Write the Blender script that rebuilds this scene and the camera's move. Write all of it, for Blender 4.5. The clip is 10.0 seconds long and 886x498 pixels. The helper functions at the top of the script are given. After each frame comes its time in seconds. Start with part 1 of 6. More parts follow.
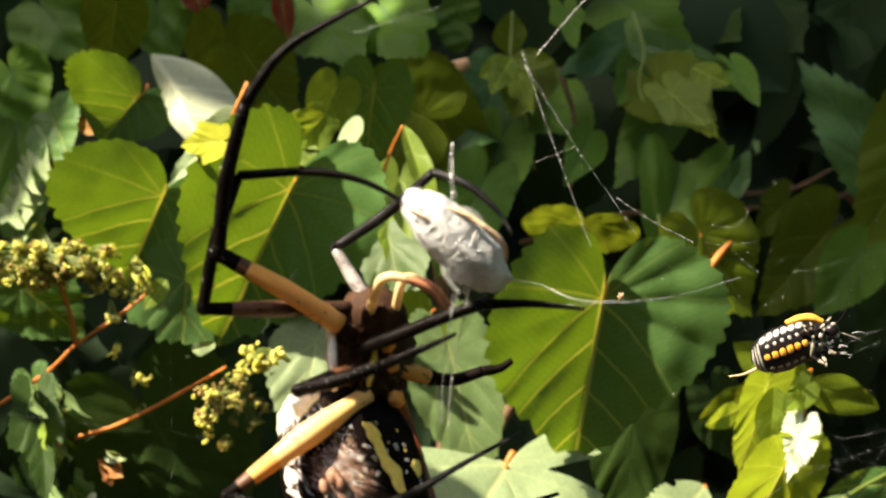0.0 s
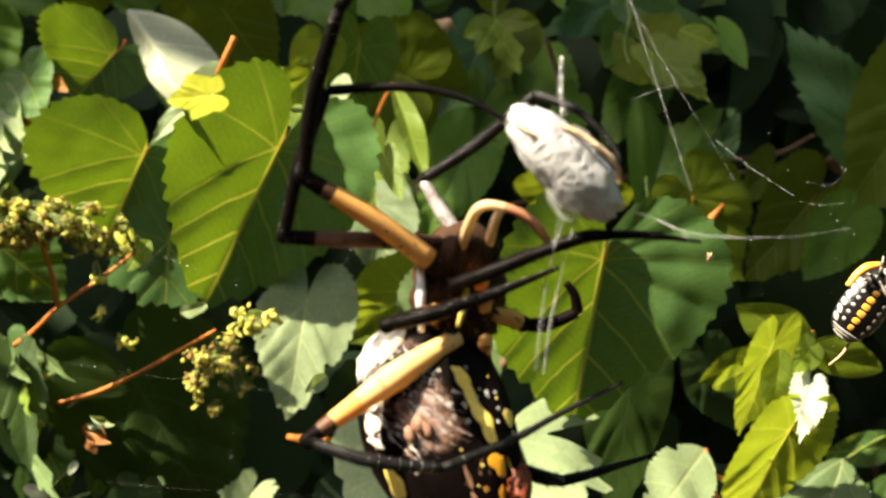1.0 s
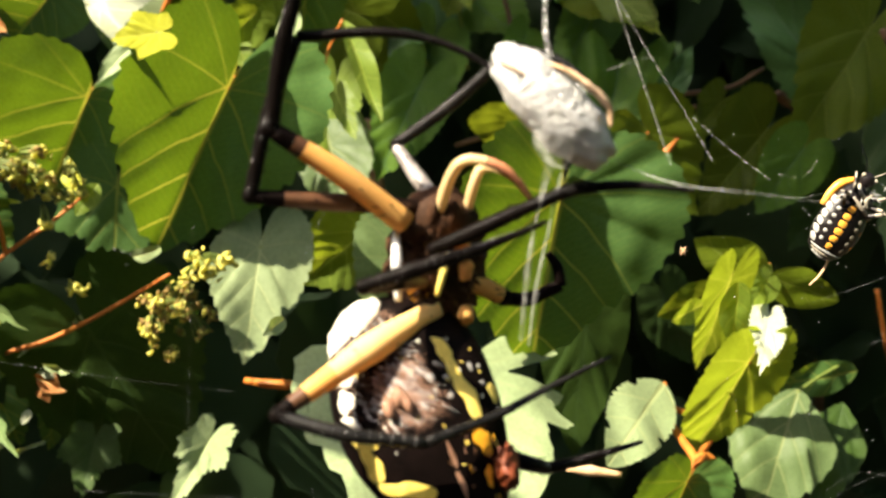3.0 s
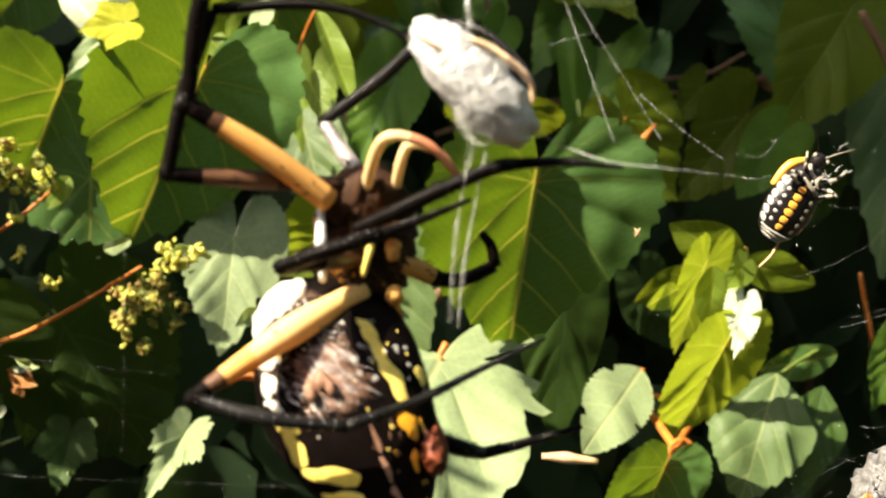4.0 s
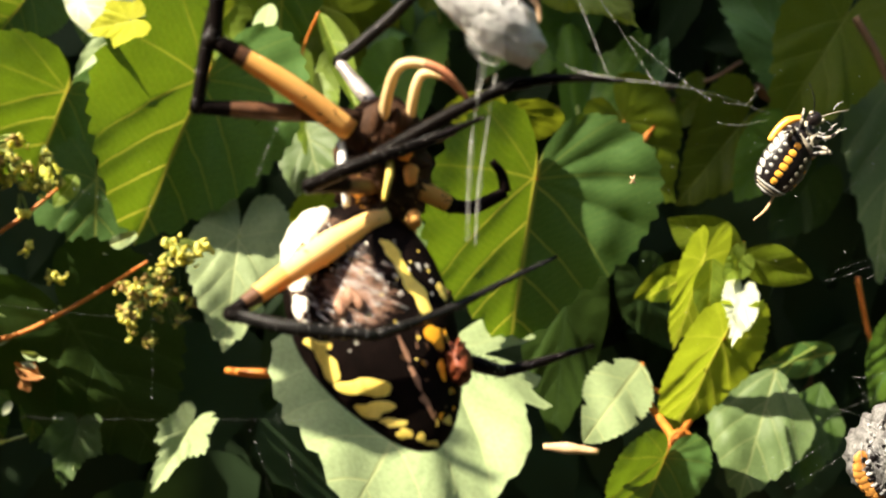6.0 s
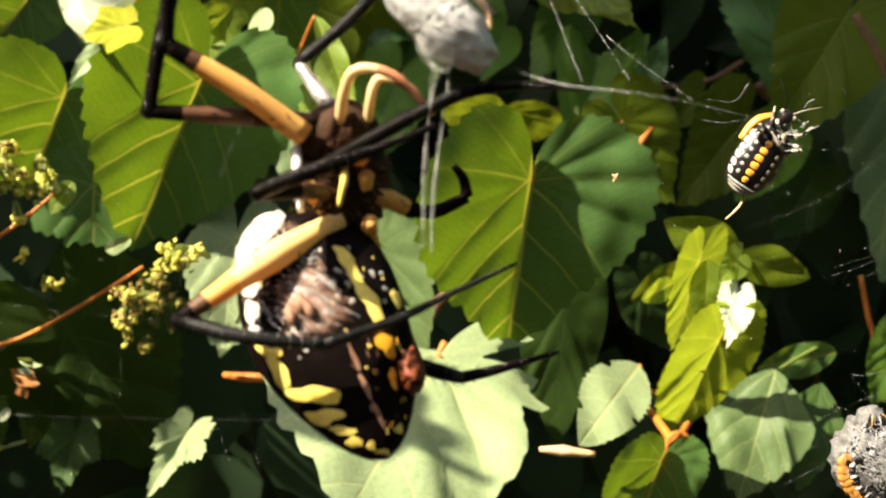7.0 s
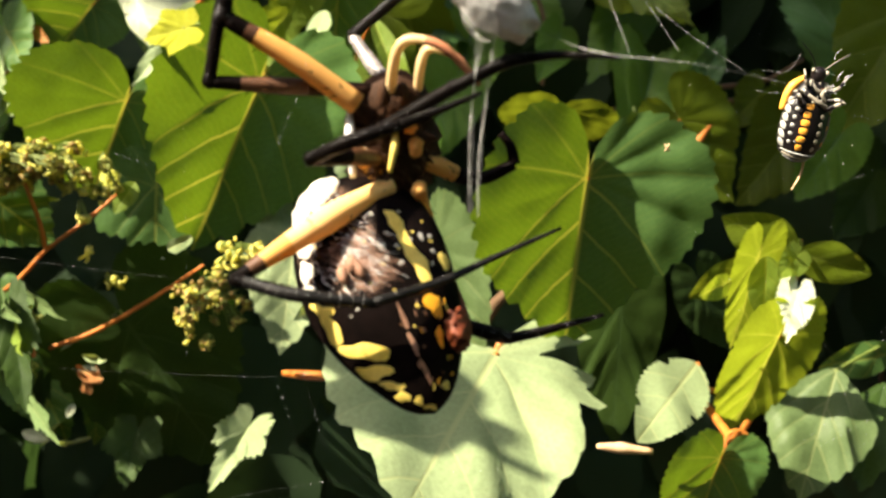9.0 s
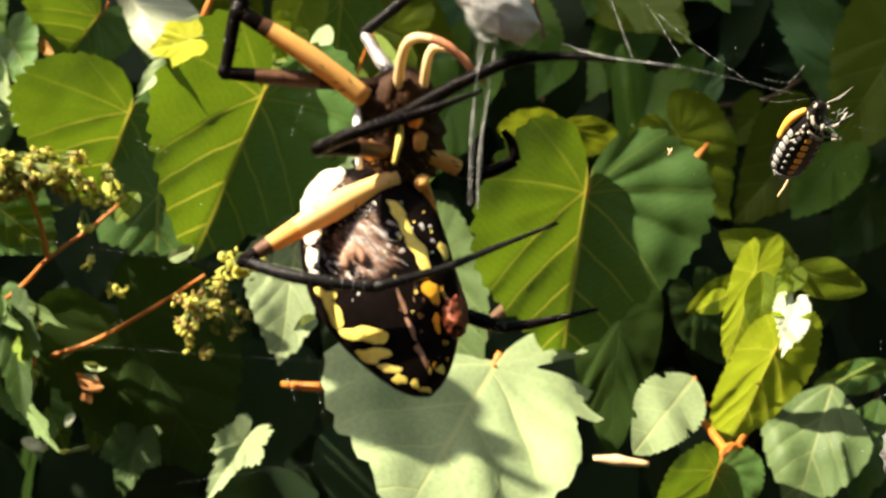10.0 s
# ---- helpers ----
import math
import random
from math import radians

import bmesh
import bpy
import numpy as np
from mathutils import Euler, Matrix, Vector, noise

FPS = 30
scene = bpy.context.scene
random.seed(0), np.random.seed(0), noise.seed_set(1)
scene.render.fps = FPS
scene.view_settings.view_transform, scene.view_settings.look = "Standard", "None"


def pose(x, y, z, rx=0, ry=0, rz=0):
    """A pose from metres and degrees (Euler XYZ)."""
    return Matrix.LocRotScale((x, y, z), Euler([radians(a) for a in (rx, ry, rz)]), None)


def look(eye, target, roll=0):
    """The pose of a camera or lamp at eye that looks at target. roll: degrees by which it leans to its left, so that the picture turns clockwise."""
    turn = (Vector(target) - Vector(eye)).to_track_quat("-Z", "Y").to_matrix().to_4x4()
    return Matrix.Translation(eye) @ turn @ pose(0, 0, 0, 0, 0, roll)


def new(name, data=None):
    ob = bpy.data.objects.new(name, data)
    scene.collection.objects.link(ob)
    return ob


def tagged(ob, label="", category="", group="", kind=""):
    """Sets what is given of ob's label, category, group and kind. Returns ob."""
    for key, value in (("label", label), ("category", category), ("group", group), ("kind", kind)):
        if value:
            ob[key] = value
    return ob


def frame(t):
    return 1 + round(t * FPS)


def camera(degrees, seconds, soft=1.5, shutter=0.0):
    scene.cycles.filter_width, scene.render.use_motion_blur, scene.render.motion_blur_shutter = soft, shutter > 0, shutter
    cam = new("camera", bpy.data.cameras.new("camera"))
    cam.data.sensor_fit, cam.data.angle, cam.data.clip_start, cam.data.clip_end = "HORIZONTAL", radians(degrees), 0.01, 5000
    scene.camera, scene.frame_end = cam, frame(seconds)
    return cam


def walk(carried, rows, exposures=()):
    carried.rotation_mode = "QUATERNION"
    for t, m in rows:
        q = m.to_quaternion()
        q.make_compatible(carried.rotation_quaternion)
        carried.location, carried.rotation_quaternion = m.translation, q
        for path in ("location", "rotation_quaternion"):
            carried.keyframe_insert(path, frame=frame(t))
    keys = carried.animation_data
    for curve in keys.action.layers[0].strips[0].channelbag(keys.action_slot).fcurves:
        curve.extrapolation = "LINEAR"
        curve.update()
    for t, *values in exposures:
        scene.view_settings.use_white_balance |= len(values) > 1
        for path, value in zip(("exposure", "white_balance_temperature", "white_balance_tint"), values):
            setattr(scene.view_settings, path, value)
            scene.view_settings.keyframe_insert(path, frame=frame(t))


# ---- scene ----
cam = camera(40.64, 10.0, soft=1.9)
cam.data.dof.use_dof, cam.data.dof.focus_distance, cam.data.dof.aperture_fstop = True, 0.145, 64.0
# seconds, place, turn about x, y, z
PATH = [
    (0.0, 0.00000, 0.00000, 1.00000, 84.00, 0.00, 0.00),
    (0.5, -0.00310, 0.00566, 0.99704, 83.65, -0.04, -0.47),
    (1.0, -0.01193, 0.00838, 0.99498, 82.84, -0.38, -2.37),
    (1.5, -0.01333, 0.01004, 0.99405, 81.67, -0.49, -5.13),
    (2.0, -0.01656, 0.01090, 0.99119, 80.61, -0.32, -5.65),
    (2.5, -0.01603, 0.01127, 0.99407, 80.25, -0.12, -5.32),
    (4.0, -0.00954, 0.01307, 0.99249, 79.65, 0.98, -5.50),
    (4.5, -0.00505, 0.00931, 0.98979, 80.12, 1.37, -5.53),
    (5.0, -0.00797, 0.00928, 0.98817, 80.42, 1.28, -5.61),
    (5.5, -0.01180, 0.00770, 0.98524, 80.89, 0.94, -5.72),
    (7.0, -0.00641, 0.00818, 0.98548, 81.03, 1.66, -5.03),
    (7.5, -0.00541, 0.00754, 0.98697, 81.27, 1.71, -5.35),
    (8.0, -0.00265, 0.00699, 0.98673, 81.30, 1.87, -5.06),
    (8.5, -0.00462, 0.00603, 0.98500, 81.86, 1.94, -4.24),
    (9.0, -0.00618, 0.00643, 0.98325, 81.49, 2.25, -2.29),
    (9.5, -0.00501, 0.00585, 0.98264, 81.90, 2.01, -1.94),
    (10.0, -0.00670, 0.00376, 0.98158, 82.47, 1.68, -2.31),
]
walk(cam, [(t, pose(*row)) for t, *row in PATH])


# ---------------------------------------------------------------- world, sun
world = bpy.data.worlds.new("sky")
scene.world = world
world.use_nodes = True
wn = world.node_tree.nodes
sky = wn.new("ShaderNodeTexSky")
sky.sky_type = "NISHITA"
sky.sun_disc = False
sky.air_density, sky.dust_density, sky.ozone_density = 0.7, 4.0, 0.2
SUN = Vector((-0.60, -0.26, 0.75)).normalized()
sky.sun_elevation = math.asin(SUN.z)
sky.sun_rotation = math.atan2(SUN.x, SUN.y)
world.node_tree.links.new(sky.outputs[0], wn["Background"].inputs[0])
wn["Background"].inputs[1].default_value = 0.076
sun = new("sun", bpy.data.lights.new("sun", "SUN"))
sun.data.energy, sun.data.angle, sun.data.color = 5.0, radians(0.53), (1.0, 0.88, 0.69)
sun.matrix_world = look(SUN * 3, (0, 0, 0))
scene.view_settings.exposure = 2.0


# ---------------------------------------------------------------- materials
def material(name):
    m = bpy.data.materials.new(name)
    m.use_nodes = True
    nt = m.node_tree
    return m, nt, nt.nodes, nt.nodes["Principled BSDF"]


def ramp(nt, source, stops):
    r = nt.nodes.new("ShaderNodeValToRGB")
    while len(r.color_ramp.elements) < len(stops):
        r.color_ramp.elements.new(0.5)
    for e, (p, c) in zip(r.color_ramp.elements, stops):
        e.position, e.color = p, (*c, 1)
    nt.links.new(source, r.inputs[0])
    return r.outputs[0]


def noise_tex(nt, scale, detail=4.0, rough=0.55, coords="Object"):
    tc = nt.nodes.new("ShaderNodeTexCoord")
    n = nt.nodes.new("ShaderNodeTexNoise")
    n.inputs["Scale"].default_value, n.inputs["Detail"].default_value, n.inputs["Roughness"].default_value = scale, detail, rough
    nt.links.new(tc.outputs[coords], n.inputs["Vector"])
    return n.outputs["Fac"]


def mix_rgb(nt, fac, a, b, mode="MIX"):
    m = nt.nodes.new("ShaderNodeMix")
    m.data_type, m.blend_type = "RGBA", mode
    for socket, v in ((m.inputs[0], fac), (m.inputs[6], a), (m.inputs[7], b)):
        if hasattr(v, "links"):
            nt.links.new(v, socket)
        elif isinstance(v, tuple):
            socket.default_value = (*v, 1)
        else:
            socket.default_value = v
    return m.outputs[2]


def bump(nt, height, strength, distance):
    b = nt.nodes.new("ShaderNodeBump")
    b.inputs["Strength"].default_value, b.inputs["Distance"].default_value = strength, distance
    nt.links.new(height, b.inputs["Height"])
    return b.outputs[0]


def calc(nt, op, a, b=0.0, c=0.0):
    m = nt.nodes.new("ShaderNodeMath")
    m.operation = op
    for socket, v in zip(m.inputs, (a, b, c)):
        if hasattr(v, "links"):
            nt.links.new(v, socket)
        else:
            socket.default_value = v
    return m.outputs[0]


def rib_mask(nt):
    """The ribs of a leaf from its own plane: a midrib, side ribs that leave it and curve to the tip, and two weak ones behind the stalk."""
    uv = nt.nodes.new("ShaderNodeUVMap")
    uv.uv_map = "blade"
    sep = nt.nodes.new("ShaderNodeSeparateXYZ")
    nt.links.new(uv.outputs[0], sep.inputs[0])
    u, y = calc(nt, "ABSOLUTE", sep.outputs[0]), sep.outputs[1]
    wob = calc(nt, "MULTIPLY_ADD", noise_tex(nt, 120, 2), 0.05, -0.025)
    skew = calc(nt, "MULTIPLY", calc(nt, "SIGN", sep.outputs[0]), 0.022)
    c = calc(nt, "ADD", calc(nt, "MULTIPLY_ADD", u, -0.70, y), calc(nt, "ADD", wob, skew))
    c = calc(nt, "MULTIPLY_ADD", calc(nt, "MULTIPLY", u, u), -0.75, c)
    fade = calc(nt, "MULTIPLY_ADD", u, -1.1, 1.0)

    def line(dist, width, soft):
        r = nt.nodes.new("ShaderNodeMapRange")
        nt.links.new(dist, r.inputs[0])
        r.inputs[1].default_value, r.inputs[2].default_value, r.inputs[3].default_value, r.inputs[4].default_value = width, width + soft, 1.0, 0.0
        return r.outputs[0]

    mid = line(calc(nt, "MULTIPLY_ADD", y, 0.010, u), 0.011, 0.010)
    turn = calc(nt, "PINGPONG", calc(nt, "ADD", c, 8.0 * 0.26), 0.13)
    side = calc(nt, "MULTIPLY", line(turn, 0.003, 0.009), calc(nt, "MULTIPLY", calc(nt, "GREATER_THAN", c, -0.05), fade))
    ang = calc(nt, "ARCTAN2", u, y)
    rad = calc(nt, "SQRT", calc(nt, "ADD", calc(nt, "MULTIPLY", u, u), calc(nt, "MULTIPLY", y, y)))
    out = calc(nt, "MAXIMUM", mid, side)
    for a, k in ((1.80, 0.55), (2.45, 0.35)):
        bow = calc(nt, "MULTIPLY_ADD", rad, -0.25, a + 0.08)
        d = calc(nt, "MULTIPLY", calc(nt, "ABSOLUTE", calc(nt, "SUBTRACT", ang, bow)), rad)
        out = calc(nt, "MAXIMUM", out, calc(nt, "MULTIPLY", line(d, 0.002, 0.008), calc(nt, "MULTIPLY", fade, k)))
    fine = calc(nt, "PINGPONG", calc(nt, "ADD", calc(nt, "MULTIPLY_ADD", u, 0.75, y), calc(nt, "MULTIPLY", wob, 2.0)), 0.022)
    return calc(nt, "MAXIMUM", out, calc(nt, "MULTIPLY", line(fine, 0.0010, 0.004), 0.10))


def leaf_material(name, face, other, through_col, gloss=0.45, thin=0.42, spots=0.0, scale=1.0, rib_col=(0.20, 0.24, 0.05), rib_thr=(0.80, 0.74, 0.16)):
    """A leaf blade: waxy face, light that shines through, a net of fine veins and mottling."""
    m, nt, nodes, p = material(name)
    info = nodes.new("ShaderNodeObjectInfo")
    big = noise_tex(nt, 55 * scale, 3)
    fine = noise_tex(nt, 900 * scale, 5, 0.65)
    tc = nodes.new("ShaderNodeTexCoord")
    vor = nodes.new("ShaderNodeTexVoronoi")
    vor.feature = "DISTANCE_TO_EDGE"
    vor.inputs["Scale"].default_value = 800 * scale
    nt.links.new(tc.outputs["Object"], vor.inputs["Vector"])
    net = ramp(nt, vor.outputs["Distance"], [(0.0, (1, 1, 1)), (0.12, (0, 0, 0))])
    rib = rib_mask(nt)
    base = mix_rgb(nt, ramp(nt, big, [(0.3, (0, 0, 0)), (0.7, (1, 1, 1))]), face, other)
    base = mix_rgb(nt, 0.35, base, ramp(nt, fine, [(0.25, tuple(c * 0.45 for c in face)), (0.75, tuple(min(1, c * 1.7) for c in other))]))
    lift = mix_rgb(nt, net, (0.0, 0.0, 0.0), (0.006, 0.008, 0.003))
    base = mix_rgb(nt, 1.0, base, lift, "ADD")
    hue = nodes.new("ShaderNodeHueSaturation")
    rnd = nodes.new("ShaderNodeMapRange")
    nt.links.new(info.outputs["Random"], rnd.inputs[0])
    rnd.inputs[3].default_value, rnd.inputs[4].default_value = 0.8, 1.25
    nt.links.new(rnd.outputs[0], hue.inputs["Value"])
    nt.links.new(base, hue.inputs["Color"])
    col = hue.outputs[0]
    thr = mix_rgb(nt, ramp(nt, big, [(0.3, (0, 0, 0)), (0.75, (1, 1, 1))]), through_col, tuple(c * 0.82 for c in through_col))
    thr = mix_rgb(nt, net, thr, tuple(min(1, c * 1.06) for c in through_col))
    col = mix_rgb(nt, rib, col, rib_col)
    thr = mix_rgb(nt, rib, thr, rib_thr)
    if spots:
        sp = noise_tex(nt, 160 * scale, 2, 0.4)
        mask = ramp(nt, sp, [(0.70 - spots, (0, 0, 0)), (0.74 - spots, (1, 1, 1))])
        col = mix_rgb(nt, mask, col, (0.14, 0.07, 0.03))
        thr = mix_rgb(nt, mask, thr, (0.10, 0.04, 0.01))
    nt.links.new(col, p.inputs["Base Color"])
    p.inputs["Roughness"].default_value = gloss
    p.inputs["Specular IOR Level"].default_value = 0.20
    relief = nodes.new("ShaderNodeMath")
    relief.operation = "MULTIPLY_ADD"
    nt.links.new(rib, relief.inputs[0])
    relief.inputs[1].default_value = 0.9
    nt.links.new(fine, relief.inputs[2])
    b = bump(nt, relief.outputs[0], 0.3, 0.0004)
    nt.links.new(b, p.inputs["Normal"])
    tr = nodes.new("ShaderNodeBsdfTranslucent")
    nt.links.new(thr, tr.inputs["Color"])
    mx = nodes.new("ShaderNodeMixShader")
    mx.inputs[0].default_value = thin
    nt.links.new(p.outputs[0], mx.inputs[1])
    nt.links.new(tr.outputs[0], mx.inputs[2])
    nt.links.new(mx.outputs[0], nodes["Material Output"].inputs["Surface"])
    return m


def plain_material(name, a, b, scale, rough=0.5, bump_mm=0.05, spec=0.4, through_col=None, thin=0.3, metal=0.0, grain=0.3):
    m, nt, nodes, p = material(name)
    n1, n2 = noise_tex(nt, scale, 4, 0.6), noise_tex(nt, scale * 6, 5, 0.7)
    base = mix_rgb(nt, ramp(nt, n1, [(0.32, (0, 0, 0)), (0.68, (1, 1, 1))]), a, b)
    base = mix_rgb(nt, grain, base, ramp(nt, n2, [(0.3, tuple(c * 0.5 for c in a)), (0.7, tuple(min(1, c * 1.5) for c in b))]))
    nt.links.new(base, p.inputs["Base Color"])
    p.inputs["Roughness"].default_value, p.inputs["Specular IOR Level"].default_value, p.inputs["Metallic"].default_value = rough, spec, metal
    nt.links.new(bump(nt, n2, 0.5, bump_mm / 1000), p.inputs["Normal"])
    if through_col:
        tr = nodes.new("ShaderNodeBsdfTranslucent")
        tr.inputs["Color"].default_value = (*through_col, 1)
        mx = nodes.new("ShaderNodeMixShader")
        mx.inputs[0].default_value = thin
        nt.links.new(p.outputs[0], mx.inputs[1])
        nt.links.new(tr.outputs[0], mx.inputs[2])
        nt.links.new(mx.outputs[0], nodes["Material Output"].inputs["Surface"])
    return m


def silk_material(name, clear):
    m, nt, nodes, p = material(name)
    p.inputs["Base Color"].default_value = (0.86, 0.87, 0.84, 1)
    p.inputs["Roughness"].default_value = 0.3
    see = nodes.new("ShaderNodeBsdfTransparent")
    mx = nodes.new("ShaderNodeMixShader")
    n = noise_tex(nt, 900, 3)
    f = nodes.new("ShaderNodeMapRange")
    nt.links.new(n, f.inputs[0])
    f.inputs[1].default_value, f.inputs[2].default_value = 0.3, 0.7
    f.inputs[3].default_value, f.inputs[4].default_value = clear - 0.15, clear + 0.12
    nt.links.new(f.outputs[0], mx.inputs[0])
    nt.links.new(p.outputs[0], mx.inputs[1])
    nt.links.new(see.outputs[0], mx.inputs[2])
    nt.links.new(mx.outputs[0], nodes["Material Output"].inputs["Surface"])
    return m


LEAF = leaf_material("vine_leaf", (0.062, 0.136, 0.034), (0.086, 0.168, 0.044), (0.142, 0.228, 0.006), rib_thr=(0.56, 0.54, 0.06))
LEAF_YOUNG = leaf_material("young_leaf", (0.13, 0.20, 0.03), (0.18, 0.25, 0.035), (0.34, 0.42, 0.018), thin=0.5, rib_col=(0.21, 0.28, 0.04), rib_thr=(0.74, 0.74, 0.09))
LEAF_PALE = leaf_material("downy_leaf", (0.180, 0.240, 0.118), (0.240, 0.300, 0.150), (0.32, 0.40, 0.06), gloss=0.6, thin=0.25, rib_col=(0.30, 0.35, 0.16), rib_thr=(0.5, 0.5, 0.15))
LEAF_YELLOW = leaf_material("yellow_leaf", (0.40, 0.42, 0.03), (0.50, 0.50, 0.05), (0.75, 0.74, 0.04), thin=0.45, rib_col=(0.5, 0.5, 0.1), rib_thr=(0.8, 0.78, 0.1))
# Near-white blade colour: the glare of full sun is put into it.
LEAF_WHITE = leaf_material("sun_glare_leaf", (0.36, 0.40, 0.26), (0.46, 0.49, 0.34), (0.40, 0.45, 0.12), gloss=0.45, thin=0.2, rib_col=(0.5, 0.52, 0.36), rib_thr=(0.5, 0.5, 0.15))
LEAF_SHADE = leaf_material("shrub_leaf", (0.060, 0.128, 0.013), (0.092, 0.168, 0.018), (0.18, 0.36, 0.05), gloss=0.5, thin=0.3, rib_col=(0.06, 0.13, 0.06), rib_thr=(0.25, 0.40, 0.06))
LEAF_OLIVE = leaf_material("olive_leaf", (0.066, 0.098, 0.004), (0.094, 0.128, 0.006), (0.20, 0.24, 0.01), thin=0.4, rib_col=(0.10, 0.13, 0.02), rib_thr=(0.40, 0.42, 0.03))
LEAF_MID = leaf_material("waxy_leaf", (0.072, 0.118, 0.042), (0.105, 0.155, 0.058), (0.28, 0.38, 0.04), gloss=0.5, thin=0.3, rib_col=(0.18, 0.22, 0.08), rib_thr=(0.5, 0.5, 0.12))
LEAF_DRY = leaf_material("dry_leaf", (0.24, 0.08, 0.02), (0.34, 0.15, 0.05), (0.45, 0.13, 0.02), gloss=0.7, thin=0.35, rib_col=(0.4, 0.25, 0.1), rib_thr=(0.5, 0.25, 0.08))
# Near-black leaf colour: the deep thicket's shade is put into it.
LEAF_DEEP_SHADE = leaf_material("deep_shade_leaf", (0.009, 0.022, 0.003), (0.016, 0.034, 0.005), (0.03, 0.07, 0.01), gloss=0.7, thin=0.2, rib_col=(0.02, 0.04, 0.015), rib_thr=(0.05, 0.1, 0.02))
# Darker leaf copy, with the shade it hangs in put into the colour.
LEAF_DARK = leaf_material("shade_dark_leaf", (0.020, 0.044, 0.006), (0.030, 0.058, 0.008), (0.06, 0.12, 0.01), gloss=0.6, thin=0.3, rib_col=(0.03, 0.06, 0.015), rib_thr=(0.1, 0.15, 0.02))
LEAF_TEAL = leaf_material("blue_green_leaf", (0.045, 0.108, 0.030), (0.068, 0.140, 0.040), (0.10, 0.20, 0.03), gloss=0.45, thin=0.25, rib_col=(0.07, 0.13, 0.07), rib_thr=(0.2, 0.3, 0.06))
LEAF_RED = leaf_material("autumn_leaf", (0.20, 0.02, 0.015), (0.15, 0.05, 0.02), (0.4, 0.03, 0.01), thin=0.4)
STALK_RED = plain_material("red_stalk", (0.42, 0.12, 0.02), (0.54, 0.20, 0.03), 300, 0.5, 0.05, through_col=(0.6, 0.2, 0.03), thin=0.2)
STALK_GREEN = plain_material("green_stalk", (0.14, 0.20, 0.04), (0.20, 0.25, 0.05), 300, 0.5, 0.05, through_col=(0.4, 0.45, 0.05), thin=0.2)
BARK = plain_material("vine_bark", (0.11, 0.06, 0.03), (0.17, 0.10, 0.05), 250, 0.8, 0.3)
BUD = plain_material("yellow_bud", (0.62, 0.56, 0.09), (0.74, 0.70, 0.19), 400, 0.55, 0.05, through_col=(0.85, 0.80, 0.15), thin=0.45)
BUD_BROWN = plain_material("withered_bud", (0.20, 0.13, 0.04), (0.32, 0.22, 0.06), 400, 0.65, 0.05, through_col=(0.6, 0.45, 0.08), thin=0.35)
BUD_GREEN = plain_material("green_bud", (0.13, 0.16, 0.03), (0.21, 0.23, 0.05), 400, 0.55, 0.05, through_col=(0.6, 0.6, 0.08), thin=0.4)
STRAW = plain_material("dry_stem", (0.50, 0.28, 0.13), (0.62, 0.42, 0.24), 200, 0.7, 0.1)
SOIL = plain_material("leaf_litter", (0.035, 0.022, 0.014), (0.06, 0.04, 0.022), 40, 0.95, 4)
# Near-black colour holds the thicket's shade; the added wood edge wears it too.
HEDGE = plain_material("hedge_shade", (0.004, 0.007, 0.003), (0.009, 0.013, 0.005), 30, 0.95, 6)
SP_BLACK = plain_material("spider_black", (0.0015, 0.0012, 0.001), (0.006, 0.0035, 0.003), 700, 0.50, 0.10, 0.03)
SP_COAT = plain_material("spider_leg_coat", (0.002, 0.0018, 0.0016), (0.016, 0.015, 0.014), 800, 0.24, 0.15, 0.15)
SP_LEG = plain_material("spider_leg_black", (0.0012, 0.001, 0.0008), (0.005, 0.0035, 0.003), 800, 0.30, 0.12, 0.05)
SP_ORANGE = plain_material("spider_orange", (0.74, 0.36, 0.085), (0.82, 0.44, 0.13), 260, 0.72, 0.02, 0.2, through_col=(0.9, 0.45, 0.08), thin=0.2, grain=0.10)
SP_PALE = plain_material("spider_pale_orange", (0.90, 0.53, 0.17), (0.94, 0.62, 0.26), 260, 0.55, 0.02, 0.3, through_col=(0.9, 0.55, 0.15), thin=0.2, grain=0.10)
SP_RUST = plain_material("spider_rust", (0.07, 0.014, 0.005), (0.20, 0.045, 0.013), 600, 0.5, 0.08)
SP_BROWN = plain_material("spider_brown", (0.035, 0.013, 0.005), (0.12, 0.05, 0.018), 600, 0.5, 0.08)
SP_DARK = plain_material("spider_umber", (0.006, 0.003, 0.0015), (0.058, 0.025, 0.010), 500, 0.7, 0.15, 0.15)
SP_PALP = plain_material("spider_palp", (0.62, 0.43, 0.20), (0.72, 0.54, 0.29), 500, 0.55, 0.02, through_col=(0.9, 0.7, 0.35), thin=0.25, grain=0.12)
SP_TIP = plain_material("spider_palp_tip", (0.42, 0.14, 0.07), (0.55, 0.24, 0.12), 500, 0.45, 0.04)
SP_YELLOW = plain_material("spider_yellow", (0.66, 0.46, 0.06), (0.78, 0.60, 0.15), 400, 0.4, 0.05)
SP_CREAM = plain_material("spider_cream", (0.66, 0.62, 0.48), (0.78, 0.75, 0.64), 400, 0.35, 0.05)
SP_AMBER = plain_material("spider_amber", (0.66, 0.27, 0.012), (0.76, 0.36, 0.025), 400, 0.4, 0.05)
SP_PINK = plain_material("spider_spinneret", (0.13, 0.06, 0.035), (0.34, 0.18, 0.11), 900, 0.55, 0.15)
SP_GREY = plain_material("spider_grey_hair", (0.16, 0.15, 0.14), (0.34, 0.33, 0.30), 900, 0.5, 0.1)
SP_SILVER = plain_material("spider_silver", (0.62, 0.61, 0.59), (0.86, 0.85, 0.82), 800, 0.3, 0.05, 0.6)
